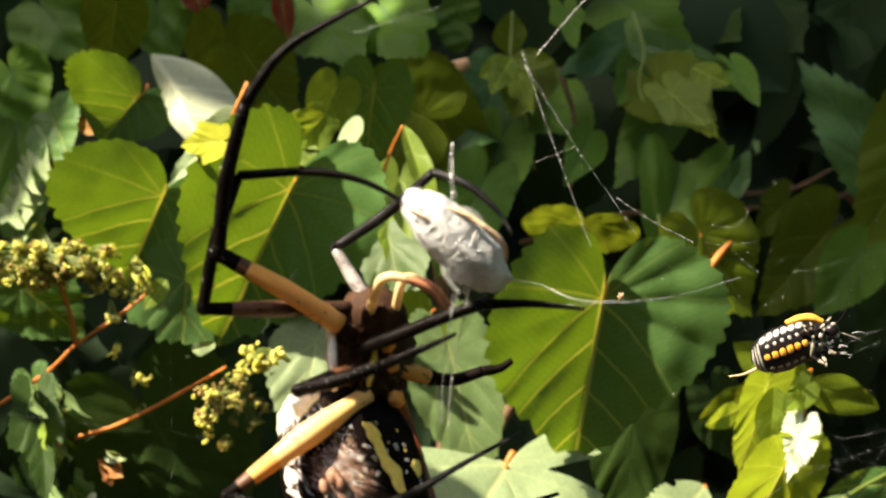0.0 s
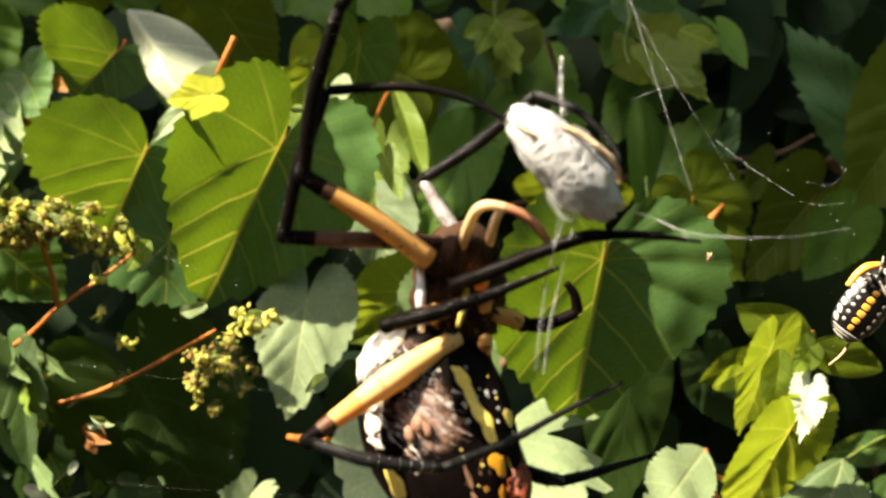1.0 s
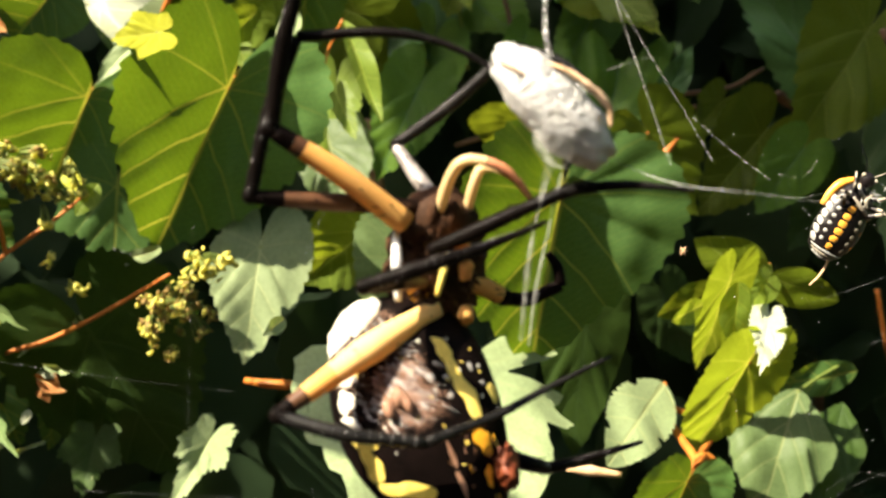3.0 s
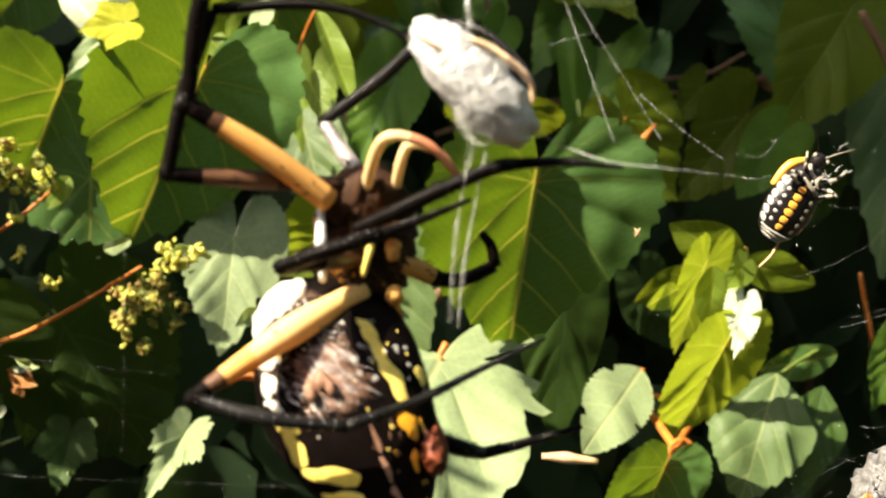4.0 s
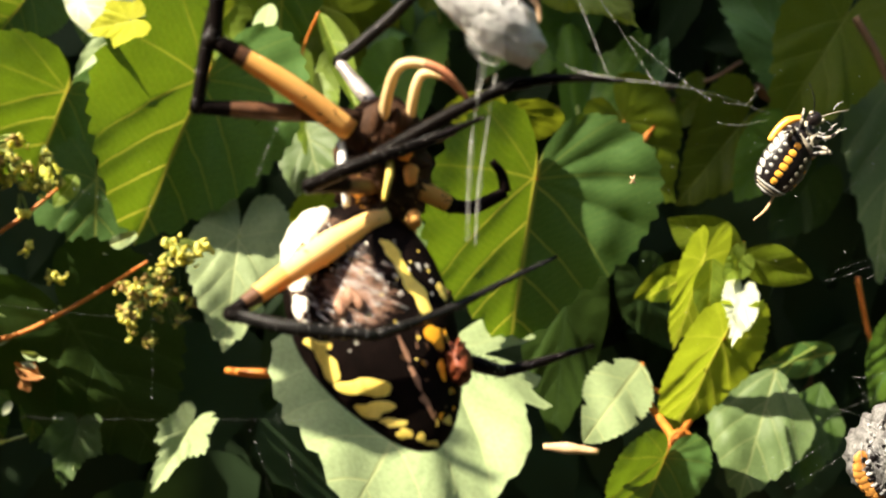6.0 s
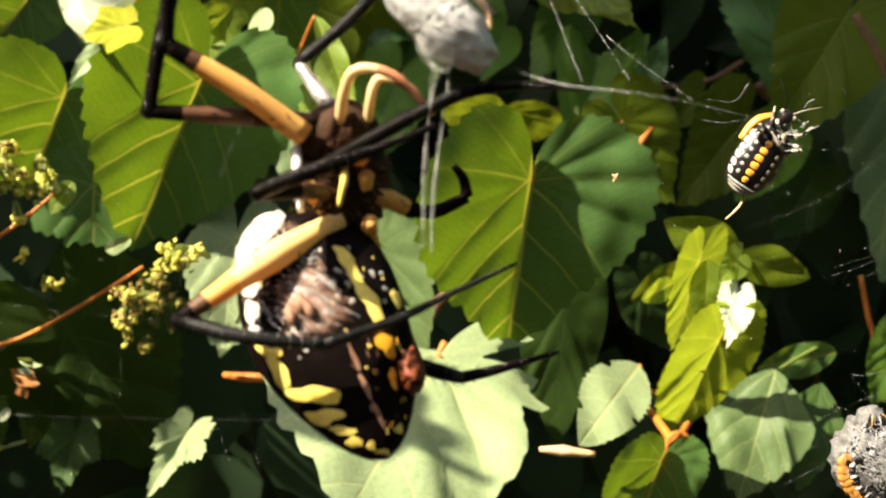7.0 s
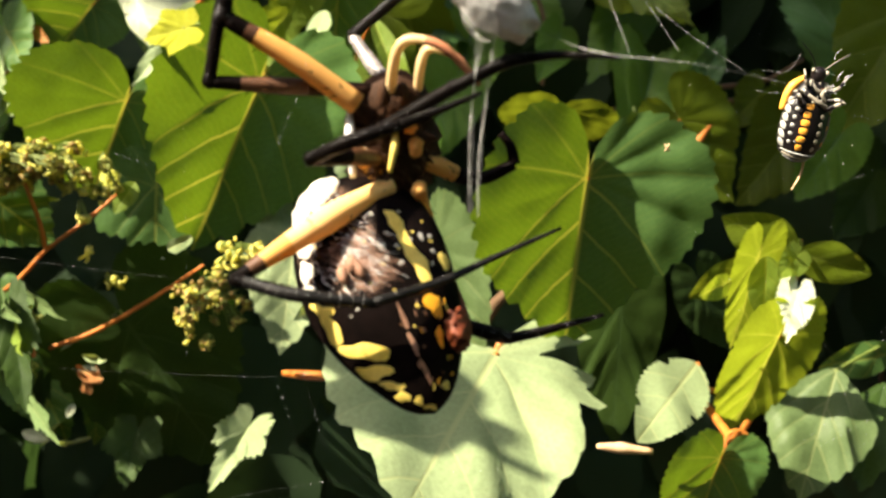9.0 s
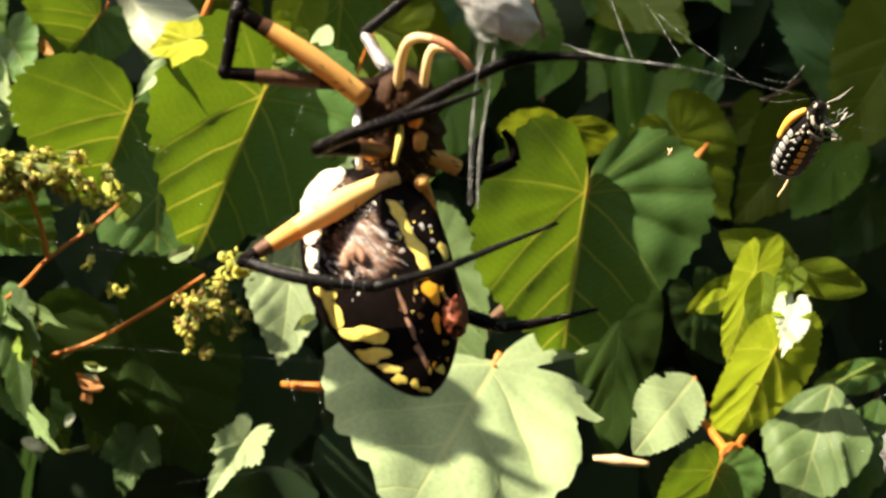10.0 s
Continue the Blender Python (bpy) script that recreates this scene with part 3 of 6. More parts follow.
def side_vine():
    """Unseen stems, added to carry the shading leaves beside the flowers."""
    ob = thing("vine", Matrix.Translation((-0.47, 0.36, 0.0)), "unseen woody stems added to carry shading leaves beside the flowers", "vine")
    for pts in (((0, 0, -0.03), (0.02, -0.02, 0.5), (0.0, -0.02, 1.05), (0.08, -0.06, 1.22)), ((0.0, -0.02, 1.0), (0.05, -0.08, 1.10), (0.16, -0.12, 1.13), (0.24, -0.12, 1.09)), ((0.01, 0, 0.9), (-0.04, 0.03, 1.1), (-0.06, 0.02, 1.24))):
        line, rad = spline(pts, [0.008, 0.006, 0.004, 0.002][:len(pts)])
        Shape().tube(line, rad, 7, wobble=0.15).make("stem", BARK, ob)


side_vine()


# ---------------------------------------------------------------- leaves and stems

vine = thing("grape_vine", Matrix.Identity(4), "Sunlit wild grape vine with broad toothed leaves", "vine")
leaf(vine, (-0.0430, 0.3350, 0.9809), (-0.0649, 0.3380, 0.9360), (0.0225, 0.0266), turn=0, fold=(42, 2), bend=0, form=BROAD, wave=0.03, stalk_mat=STALK_RED, seed=11, stalk=(-0.0434, 0.35, 0.9832), label="broad toothed grape leaf glowing yellow-green in the sun")
leaf(vine, (-0.0847, 0.3620, 0.9777), (-0.0981, 0.3650, 0.9492), (0.0256, 0.0179), turn=0, fold=(42, 2), bend=0, form=BROAD, stalk_mat=STALK_RED, seed=12, stalk=(-0.0857, 0.375, 0.9797), label="broad toothed grape leaf glowing yellow-green in the sun", wave=0.015)
leaf(vine, (-0.1016, 0.4000, 1.0080), (-0.1147, 0.4000, 0.9927), (0.0189, 0.0132), turn=0, fold=(42, 0), form=BROAD, mat=LEAF, stalk_mat=STALK_RED, seed=13, stalk=(-0.0953, 0.39, 1.0124), wave=0.015)
leaf(vine, (0.0418, 0.3100, 0.9542), (0.0351, 0.3140, 0.9085), (0.0285, 0.0304), turn=0, fold=(42, 2), bend=0, form=BROAD, wave=0.03, stalk_mat=STALK_RED, seed=14, stalk=(0.0448, 0.326, 0.9545), label="broad toothed grape leaf with yellow ribs and half in shade", quilt=0.022)
leaf(vine, (0.0160, 0.3000, 0.9118), (-0.0109, 0.2500, 0.8867), (0.0347, 0.0340), turn=10, fold=(-4, 4), bend=0.02, form=(SHORT, EATEN), mat=LEAF_PALE, teeth=0.03, notch=0.0, wave=0.04, stalk_mat=STALK_RED, seed=15, stalk=(0.019, 0.315, 0.912), label="large pale grape leaf eaten ragged at its rim", tears=((-126, 0.62, 11),))
leaf(vine, (0.0564, 0.3450, 0.9124), (0.0540, 0.3500, 0.8705), (0.0122, 0.0122), turn=3, fold=-6, form=BROAD, mat=LEAF_DARK, teeth=0.02, seed=16, label="green leaf darkened for shade")
leaf(vine, (0.0023, 0.322, 0.9362), (0.0114, 0.318, 0.8981), 0.0279, turn=14, fold=6, form=HEART, mat=LEAF_MID, seed=17, label="grey-green grape leaf hanging in half shade")
leaf(vine, (-0.0359, 0.3350, 0.9381), (-0.0403, 0.3180, 0.9090), (0.0123, 0.0134), turn=4, fold=(14, -6), form=BROAD, mat=LEAF_PALE, notch=0.14, seed=18, stalk=(-0.032, 0.345, 0.9447), label="pale downy leaf with a ragged rim")
leaf(vine, (-0.0076, 0.345, 0.9401), (-0.0251, 0.36, 0.9228), 0.0266, turn=-10, fold=10, form=BROAD, mat=LEAF_YOUNG, stalk_mat=STALK_RED, seed=19, stalk=(-0.0025, 0.36, 0.9437))
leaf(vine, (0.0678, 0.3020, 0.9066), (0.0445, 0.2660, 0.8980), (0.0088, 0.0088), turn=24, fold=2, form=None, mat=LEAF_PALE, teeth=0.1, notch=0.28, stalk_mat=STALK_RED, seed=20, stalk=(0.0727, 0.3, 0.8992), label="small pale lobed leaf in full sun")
leaf(vine, (-0.0782, 0.318, 0.9189), (-0.0573, 0.328, 0.8743), 0.0498, turn=5, fold=-4, form=BROAD, mat=LEAF_DARK, seed=21, label="big leaf coloured dark for deep shade")
# Pale ragged blade stands in for a sunlit patch on the dark leaf.
leaf(vine, (-0.0489, 0.308, 0.8926), (-0.0551, 0.28, 0.8862), 0.0126, turn=6, fold=24, form=LOBED, mat=LEAF_PALE, seed=22, label="pale ragged blade put in for a patch of sun", notch=0.2, teeth=0.12)
leaf(vine, (-0.0768, 0.3560, 0.9527), (-0.0793, 0.3500, 0.9190), (0.0148, 0.0164), turn=0, fold=(6, -14), form=LOBED, seed=23, label="dark green leaf hanging over the flowers", mat=LEAF, teeth=0.08)
leaf(vine, (-0.1099, 0.31, 0.9572), (-0.0956, 0.315, 0.9428), 0.0251, turn=0, fold=-5, form=HEART, seed=24, mat=LEAF)
leaf(vine, (-0.1559, 0.44, 0.9987), (-0.1512, 0.43, 0.9468), 0.0308, turn=-12, fold=8, form=HEART, mat=LEAF_SHADE, seed=25)
leaf(vine, (-0.1278, 0.395, 1.0006), (-0.1175, 0.38, 0.9881), 0.0220, turn=10, fold=6, form=BROAD, mat=LEAF, seed=26, label="curled grey-green leaf")
leaf(vine, (-0.1364, 0.4, 0.9988), (-0.1231, 0.38, 0.9801), 0.0101, turn=25, fold=18, form=None, mat=LEAF_PALE, seed=27)
leaf(vine, (-0.0976, 0.4050, 1.0230), (-0.0677, 0.3720, 0.9854), (0.0065, 0.0096), turn=22, fold=(-8, -58), wave=0.05, form=None, mat=LEAF_WHITE, teeth=0.02, seed=28, label="pale leaf with sun glare put into its white")
leaf(vine, (-0.0892, 0.44, 1.0222), (-0.0829, 0.43, 0.9836), 0.0226, turn=6, fold=8, form=None, mat=LEAF, seed=29)
leaf(vine, (-0.0559, 0.3, 0.9955), (-0.0709, 0.322, 0.9939), 0.0102, turn=-8, fold=8, form=LOBED, mat=LEAF_YELLOW, teeth=0.08, seed=30, stalk=(-0.0566, 0.318, 0.9977), label="young bright yellow leaf")
leaf(vine, (-0.064, 0.35, 0.9973), (-0.0777, 0.34, 0.983), 0.0114, turn=10, fold=22, form=HEART, mat=LEAF_PALE, notch=0.15, seed=31)
leaf(vine, (-0.0677, 0.356, 0.9931), (-0.0735, 0.35, 0.9767), 0.0083, turn=-10, fold=16, form=HEART, mat=LEAF_YOUNG, seed=32)
leaf(vine, (-0.0229, 0.4, 1.0109), (-0.0269, 0.41, 0.9843), 0.0249, turn=-12, fold=8, form=BROAD, mat=LEAF, seed=33)
leaf(vine, (-0.0355, 0.395, 1.0104), (-0.0421, 0.4, 0.996), 0.0169, turn=-14, fold=8, form=BROAD, mat=LEAF_YOUNG, seed=34)
leaf(vine, (-0.0386, 0.375, 1.0006), (-0.0488, 0.385, 0.9916), 0.0144, turn=-14, fold=10, form=LOBED, mat=LEAF_YOUNG, seed=35)
leaf(vine, (-0.0478, 0.385, 0.997), (-0.0401, 0.38, 0.9855), 0.0163, turn=-8, fold=8, form=BROAD, mat=LEAF_YOUNG, teeth=0.06, seed=36)
leaf(vine, (-0.0265, 0.372, 1.0023), (-0.0291, 0.345, 0.9892), 0.0071, turn=14, fold=6, form=None, mat=LEAF_PALE, seed=37)
leaf(vine, (-0.0079, 0.43, 1.0027), (-0.037, 0.43, 1.0137), 0.0386, turn=-8, fold=8, form=BROAD, mat=LEAF_OLIVE, seed=38)
leaf(vine, (-0.0675, 0.42, 1.0221), (-0.0533, 0.43, 1.0007), 0.0301, turn=-14, fold=6, form=BROAD, mat=LEAF_OLIVE, seed=39)
leaf(vine, (-0.0122, 0.365, 0.9992), (-0.0018, 0.355, 0.9701), (0.0028, 0.0041), turn=-12, fold=30, form=None, mat=LEAF_YOUNG, stalk_mat=STALK_RED, seed=40, stalk=(-0.0186, 0.37, 0.9845), label="folded yellowing leaf on an orange stalk")
leaf(vine, (-0.0138, 0.36, 0.9767), (-0.0092, 0.35, 0.966), 0.0098, turn=0, fold=10, form=LOBED, mat=LEAF_YOUNG, seed=41)
leaf(vine, (-0.1104, 0.41, 1.0386), (-0.1167, 0.42, 1.0173), 0.0235, turn=-14, fold=6, form=HEART, mat=LEAF_OLIVE, seed=42)
leaf(vine, (-0.078, 0.43, 1.0316), (-0.0823, 0.44, 1.0099), 0.0267, turn=-10, fold=6, form=HEART, mat=LEAF_OLIVE, seed=43)
leaf(vine, (-0.0029, 0.44, 1.0058), (0.0183, 0.45, 0.9615), 0.0315, turn=-14, fold=8, form=HEART, mat=LEAF_OLIVE, seed=44)
leaf(vine, (0.0425, 0.365, 0.9696), (0.0385, 0.375, 0.9572), 0.0349, turn=-14, fold=6, form=BROAD, mat=LEAF_OLIVE, seed=45, label="olive leaf lit through from behind")
leaf(vine, (0.0811, 0.375, 0.9652), (0.0991, 0.38, 0.9383), 0.0357, turn=-18, fold=8, form=HEART, mat=LEAF_OLIVE, stalk_mat=STALK_RED, seed=46, stalk=(0.0844, 0.38, 0.9484))
leaf(vine, (0.1399, 0.4, 0.9553), (0.1253, 0.4, 0.9351), 0.0246, turn=0, fold=6, form=HEART, mat=LEAF_SHADE, seed=47)
leaf(vine, (0.0664, 0.2750, 0.8903), (0.0604, 0.2800, 0.8701), (0.0153, 0.0119), turn=0, fold=(36, 4), form=HEART, mat=LEAF, stalk_mat=STALK_RED, seed=48, stalk=(0.0694, 0.275, 0.8967), label="small toothed leaf lit through by the sun")
leaf(vine, (0.1075, 0.3120, 0.9000), (0.0929, 0.2980, 0.8696), (0.0147, 0.0140), turn=22, fold=4, bend=0.04, form=SHORT, mat=LEAF_MID, teeth=0.04, wave=0.05, seed=50, stalk=(0.1296, 0.335, 0.9009), label="dark leaf with pale sunlit edges and a brown scar")
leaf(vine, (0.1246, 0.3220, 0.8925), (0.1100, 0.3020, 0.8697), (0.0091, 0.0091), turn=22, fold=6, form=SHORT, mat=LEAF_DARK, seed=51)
leaf(vine, (0.1343, 0.335, 0.8986), (0.1089, 0.33, 0.8961), 0.0107, turn=-8, fold=6, form=None, mat=LEAF, seed=52)
leaf(vine, (0.1521, 0.33, 0.904), (0.1428, 0.33, 0.8826), 0.0197, turn=-5, fold=6, form=HEART, mat=LEAF_SHADE, seed=53)
leaf(vine, (0.0823, 0.355, 0.9169), (0.0925, 0.36, 0.8941), 0.0197, turn=-10, fold=-6, form=HEART, mat=LEAF_DEEP_SHADE, seed=54)
stem(vine, [(0.0637, 0.302, 0.9013), (0.0683, 0.3, 0.8971), (0.0691, 0.285, 0.8955), (0.0695, 0.278, 0.8941)], [0.0009, 0.001, 0.0011, 0.0011], STALK_RED, "stem")
stem(vine, [(0.0746, 0.28, 0.8933), (0.0721, 0.28, 0.8948), (0.0695, 0.278, 0.8941), (0.0669, 0.28, 0.8866), (0.0679, 0.29, 0.8714)], [0.0008, 0.001, 0.0013, 0.0014, 0.0015], STALK_RED, "stem")
stem(vine, [(-0.041, 0.335, 0.901), (-0.0343, 0.33, 0.9013), (-0.0249, 0.33, 0.9003), (-0.0125, 0.335, 0.8965)], [0.0009, 0.0013, 0.0013, 0.0013], STALK_RED, "stem", "bright orange stem")
stem(vine, [(-0.1236, 0.315, 0.922), (-0.1055, 0.312, 0.9339), (-0.0963, 0.31, 0.9422), (-0.0856, 0.312, 0.9494), (-0.0787, 0.315, 0.955)], [0.0006, 0.0006, 0.0005, 0.0005, 0.0004], STALK_RED, "stem")
stem(vine, [(-0.1047, 0.312, 0.9342), (-0.1031, 0.312, 0.9251), (-0.1034, 0.315, 0.9135)], [0.0004, 0.0005, 0.0005], STALK_RED, "stem")
stem(vine, [(-0.0963, 0.31, 0.9422), (-0.0963, 0.306, 0.9503), (-0.097, 0.3, 0.96)], [0.0006, 0.0006, 0.0005], STALK_RED, "stem")
stem(vine, [(-0.1004, 0.318, 0.915), (-0.0887, 0.315, 0.9189), (-0.078, 0.312, 0.9243), (-0.0677, 0.31, 0.9301), (-0.0562, 0.305, 0.9372)], [0.0006, 0.0006, 0.0006, 0.0005, 0.0004], STALK_RED, "stem")
stem(vine, [(0.0772, 0.37, 0.9444), (0.0846, 0.375, 0.9551), (0.094, 0.38, 0.9659)], [0.0012, 0.0012, 0.0012], STALK_RED, "stem")
stem(vine, [(-0.0556, 0.345, 1.0116), (-0.0591, 0.345, 1.004), (-0.0626, 0.35, 0.9981)], [0.0009, 0.0009, 0.0008], STALK_RED, "stem")
stem(vine, [(0.1793, 0.42, 0.9039), (0.1831, 0.42, 0.8869), (0.188, 0.42, 0.8696)], [0.001, 0.001, 0.001], STALK_RED, "stem")
stem(vine, [(0.1662, 0.4, 0.9963), (0.1745, 0.4, 0.9831), (0.181, 0.4, 0.9698)], [0.0014, 0.0014, 0.0014], BARK, "stem")
stem(vine, [(0.0367, 0.272, 0.8958), (0.042, 0.272, 0.8951), (0.0496, 0.272, 0.8938)], [0.0006, 0.0014, 0.0007], STRAW, "dry_stem", "dry straw-coloured stem end")

sprig = thing("vine_shoot", Matrix.Identity(4), "Upright young shoot with bright yellow-green toothed leaves", "shoot")
leaf(sprig, (0.0812, 0.278, 0.9182), (0.0756, 0.3, 0.8878), (0.0131, 0.0105), turn=0, fold=(26, 4), wave=0.015, form=HEART, mat=LEAF_YOUNG, teeth=0.05, stalk_mat=STALK_RED, seed=55, stalk=(0.089, 0.29, 0.9241), label="bright yellow-green toothed leaf")
leaf(sprig, (0.0798, 0.29, 0.935), (0.0783, 0.308, 0.909), 0.0146, turn=-12, fold=5, wave=0.015, form=HEART, mat=LEAF_YOUNG, teeth=0.05, seed=56)
leaf(sprig, (0.08, 0.284, 0.9366), (0.08, 0.286, 0.9196), 0.0100, turn=-8, fold=10, form=None, mat=LEAF_YOUNG, teeth=0.05, seed=57)
leaf(sprig, (0.0839, 0.274, 0.9289), (0.0744, 0.252, 0.9229), 0.0088, turn=24, fold=4, form=BROAD, mat=LEAF_WHITE, teeth=0.14, notch=0.12, seed=58, label="small leaf whitened with painted sun glare")
leaf(sprig, (0.0896, 0.29, 0.9353), (0.0789, 0.272, 0.9331), 0.0079, turn=16, fold=6, form=HEART, mat=LEAF_YOUNG, seed=59)
leaf(sprig, (0.0727, 0.288, 0.9304), (0.0619, 0.276, 0.9291), 0.0060, turn=-8, fold=6, form=None, mat=LEAF_YOUNG, seed=60)
leaf(sprig, (0.0916, 0.296, 0.9351), (0.0737, 0.3, 0.9442), 0.0139, turn=-34, fold=6, form=None, mat=LEAF_OLIVE, teeth=0.0, seed=61, label="rounded olive leaf")
leaf(sprig, (0.0916, 0.296, 0.9351), (0.1087, 0.292, 0.9294), 0.0121, turn=32, fold=6, form=None, mat=LEAF_OLIVE, teeth=0.0, seed=62, label="rounded olive leaf")
leaf(sprig, (0.0836, 0.305, 0.9318), (0.0679, 0.31, 0.9218), 0.0108, turn=-25, fold=6, form=None, mat=LEAF_OLIVE, teeth=0.0, seed=63)
stem(sprig, [(0.0953, 0.305, 0.9365), (0.0936, 0.302, 0.9341), (0.0929, 0.302, 0.9275), (0.0887, 0.3, 0.9131), (0.0875, 0.31, 0.8959), (0.0821, 0.315, 0.8822)], [0.0006, 0.0007, 0.0008, 0.0008, 0.0009, 0.001], STALK_RED, "stem")

shrub = thing("broadleaf_shrub", Matrix.Identity(4), "Shaded shrub with dull blue-green leaves behind the vine", "shrub")
leaf(shrub, (0.1684, 0.4600, 0.9824), (0.1378, 0.4700, 1.0263), (0.0152, 0.0163), turn=-8, fold=10, form=HEART, mat=LEAF_TEAL, wave=0.07, seed=64, teeth=0.09)
leaf(shrub, (0.1792, 0.4400, 0.9956), (0.1439, 0.4200, 0.9530), (0.0239, 0.0229), turn=-4, fold=8, form=BROAD, mat=LEAF_OLIVE, seed=65, label="large dark olive leaf")
leaf(shrub, (0.2186, 0.47, 0.975), (0.1894, 0.43, 0.8973), 0.0468, turn=-6, fold=-5, form=BROAD, mat=LEAF_MID, seed=66)
leaf(shrub, (0.0766, 0.4200, 0.9561), (0.0911, 0.4400, 1.0007), (0.0139, 0.0149), turn=-4, fold=(30, 30), form=FUNNEL, mat=LEAF_SHADE, seed=67, label="cupped blue-green leaf with a pale rim", wave=0.05)
leaf(shrub, (0.0823, 0.4600, 1.0029), (0.0626, 0.4400, 0.9759), (0.0119, 0.0130), turn=0, fold=6, form=HEART, mat=LEAF_SHADE, wave=0.07, seed=68)
leaf(shrub, (0.0803, 0.45, 1.0143), (0.0927, 0.41, 0.9959), 0.0305, turn=5, fold=8, form=BROAD, mat=LEAF_OLIVE, seed=69)
leaf(shrub, (0.0869, 0.4700, 1.0276), (0.1198, 0.4500, 1.0112), (0.0093, 0.0067), turn=8, fold=(10, 20), form=HEART, mat=LEAF_TEAL, wave=0.07, seed=70)
leaf(shrub, (0.0907, 0.44, 1.0201), (0.0995, 0.42, 1.0134), 0.0102, turn=8, fold=8, form=None, mat=LEAF_YOUNG, seed=71)
leaf(shrub, (0.098, 0.41, 0.9776), (0.1054, 0.41, 0.9916), 0.0106, turn=-8, fold=12, form=HEART, mat=LEAF_TEAL, wave=0.07, seed=72)
leaf(shrub, (0.0734, 0.4800, 1.0326), (0.0426, 0.4600, 1.0179), (0.0095, 0.0109), turn=6, fold=6, form=HEART, mat=LEAF_TEAL, wave=0.07, seed=73)
leaf(shrub, (0.0711, 0.5, 1.0505), (0.0948, 0.455, 1.025), 0.0338, turn=6, fold=6, form=HEART, mat=LEAF_SHADE, wave=0.07, seed=74)
leaf(shrub, (0.0216, 0.48, 1.0153), (0.0073, 0.43, 0.9856), 0.0355, turn=2, fold=6, form=HEART, mat=LEAF_TEAL, wave=0.07, seed=75)
leaf(shrub, (0.0321, 0.455, 1.0187), (0.0253, 0.445, 1.0007), 0.0223, turn=0, fold=10, form=BROAD, mat=LEAF_OLIVE, teeth=0.06, seed=76)
leaf(shrub, (0.0254, 0.45, 1.0227), (0.0136, 0.44, 1.0171), 0.0105, turn=0, fold=10, form=None, mat=LEAF_YOUNG, seed=77)
leaf(shrub, (0.0254, 0.45, 1.0237), (0.0403, 0.44, 1.0222), 0.0095, turn=-8, fold=10, form=None, mat=LEAF_OLIVE, seed=78)
leaf(shrub, (0.0249, 0.46, 1.0264), (0.0259, 0.46, 1.0422), 0.0130, turn=-8, fold=10, form=None, mat=LEAF_OLIVE, seed=79)
leaf(shrub, (0.0404, 0.49, 1.0088), (0.0564, 0.45, 0.9891), 0.0333, turn=-10, fold=6, form=HEART, mat=LEAF_SHADE, wave=0.07, seed=80)
leaf(shrub, (-0.0237, 0.49, 1.045), (-0.005, 0.45, 1.0206), 0.0355, turn=6, fold=6, form=HEART, mat=LEAF_SHADE, wave=0.07, seed=81)
leaf(shrub, (-0.0511, 0.49, 1.045), (-0.0303, 0.45, 1.0185), 0.0355, turn=0, fold=6, form=HEART, mat=LEAF_SHADE, wave=0.07, seed=82)
leaf(shrub, (-0.0686, 0.47, 1.0453), (-0.0777, 0.47, 1.028), 0.0289, turn=0, fold=6, form=HEART, mat=LEAF_SHADE, wave=0.07, seed=83)
leaf(shrub, (-0.1506, 0.46, 1.0422), (-0.1333, 0.45, 1.0227), 0.0344, turn=5, fold=6, form=HEART, mat=LEAF_SHADE, wave=0.07, seed=84)
leaf(shrub, (-0.1501, 0.42, 1.0173), (-0.1409, 0.42, 0.9977), 0.0278, turn=-8, fold=6, form=HEART, mat=LEAF_SHADE, wave=0.07, seed=85)
leaf(shrub, (-0.1078, 0.46, 1.0422), (-0.1041, 0.46, 1.0211), 0.0304, turn=0, fold=6, form=HEART, mat=LEAF_SHADE, wave=0.07, seed=86)
leaf(shrub, (-0.0918, 0.45, 1.0475), (-0.0884, 0.45, 1.0393), 0.0117, turn=0, fold=6, form=HEART, mat=LEAF_RED, seed=87, label="dark red autumn leaf")
leaf(shrub, (-0.0594, 0.45, 1.0434), (-0.0575, 0.45, 1.0299), 0.0085, turn=0, fold=6, form=HEART, mat=LEAF_RED, seed=88)
leaf(shrub, (0.0084, 0.5, 1.0413), (-0.0056, 0.5, 1.0459), 0.0260, turn=-8, fold=6, form=HEART, mat=LEAF_SHADE, wave=0.07, seed=89)
leaf(shrub, (0.1396, 0.55, 1.0555), (0.1484, 0.5, 1.0298), 0.0372, turn=0, fold=6, form=HEART, mat=LEAF_DEEP_SHADE, wave=0.07, seed=90)
leaf(shrub, (0.1889, 0.56, 1.0565), (0.1651, 0.5, 1.0206), 0.0400, turn=0, fold=6, form=HEART, mat=LEAF_DEEP_SHADE, wave=0.07, seed=91)
leaf(shrub, (0.112, 0.54, 1.052), (0.1202, 0.49, 1.0337), 0.0316, turn=0, fold=6, form=HEART, mat=LEAF_DARK, wave=0.07, seed=92)
leaf(shrub, (0.0249, 0.44, 1.0232), (0.0169, 0.42, 1.0105), 0.0093, turn=4, fold=10, form=None, mat=LEAF_YOUNG, seed=93)
leaf(shrub, (0.028, 0.44, 1.014), (0.0317, 0.42, 1.0026), 0.0097, turn=4, fold=10, form=LOBED, mat=LEAF_YOUNG, seed=94)
leaf(shrub, (0.0818, 0.4300, 1.0101), (0.0947, 0.4100, 0.9943), (0.0085, 0.0089), turn=4, fold=8, form=LOBED, mat=LEAF_YOUNG, seed=95, teeth=0.1)
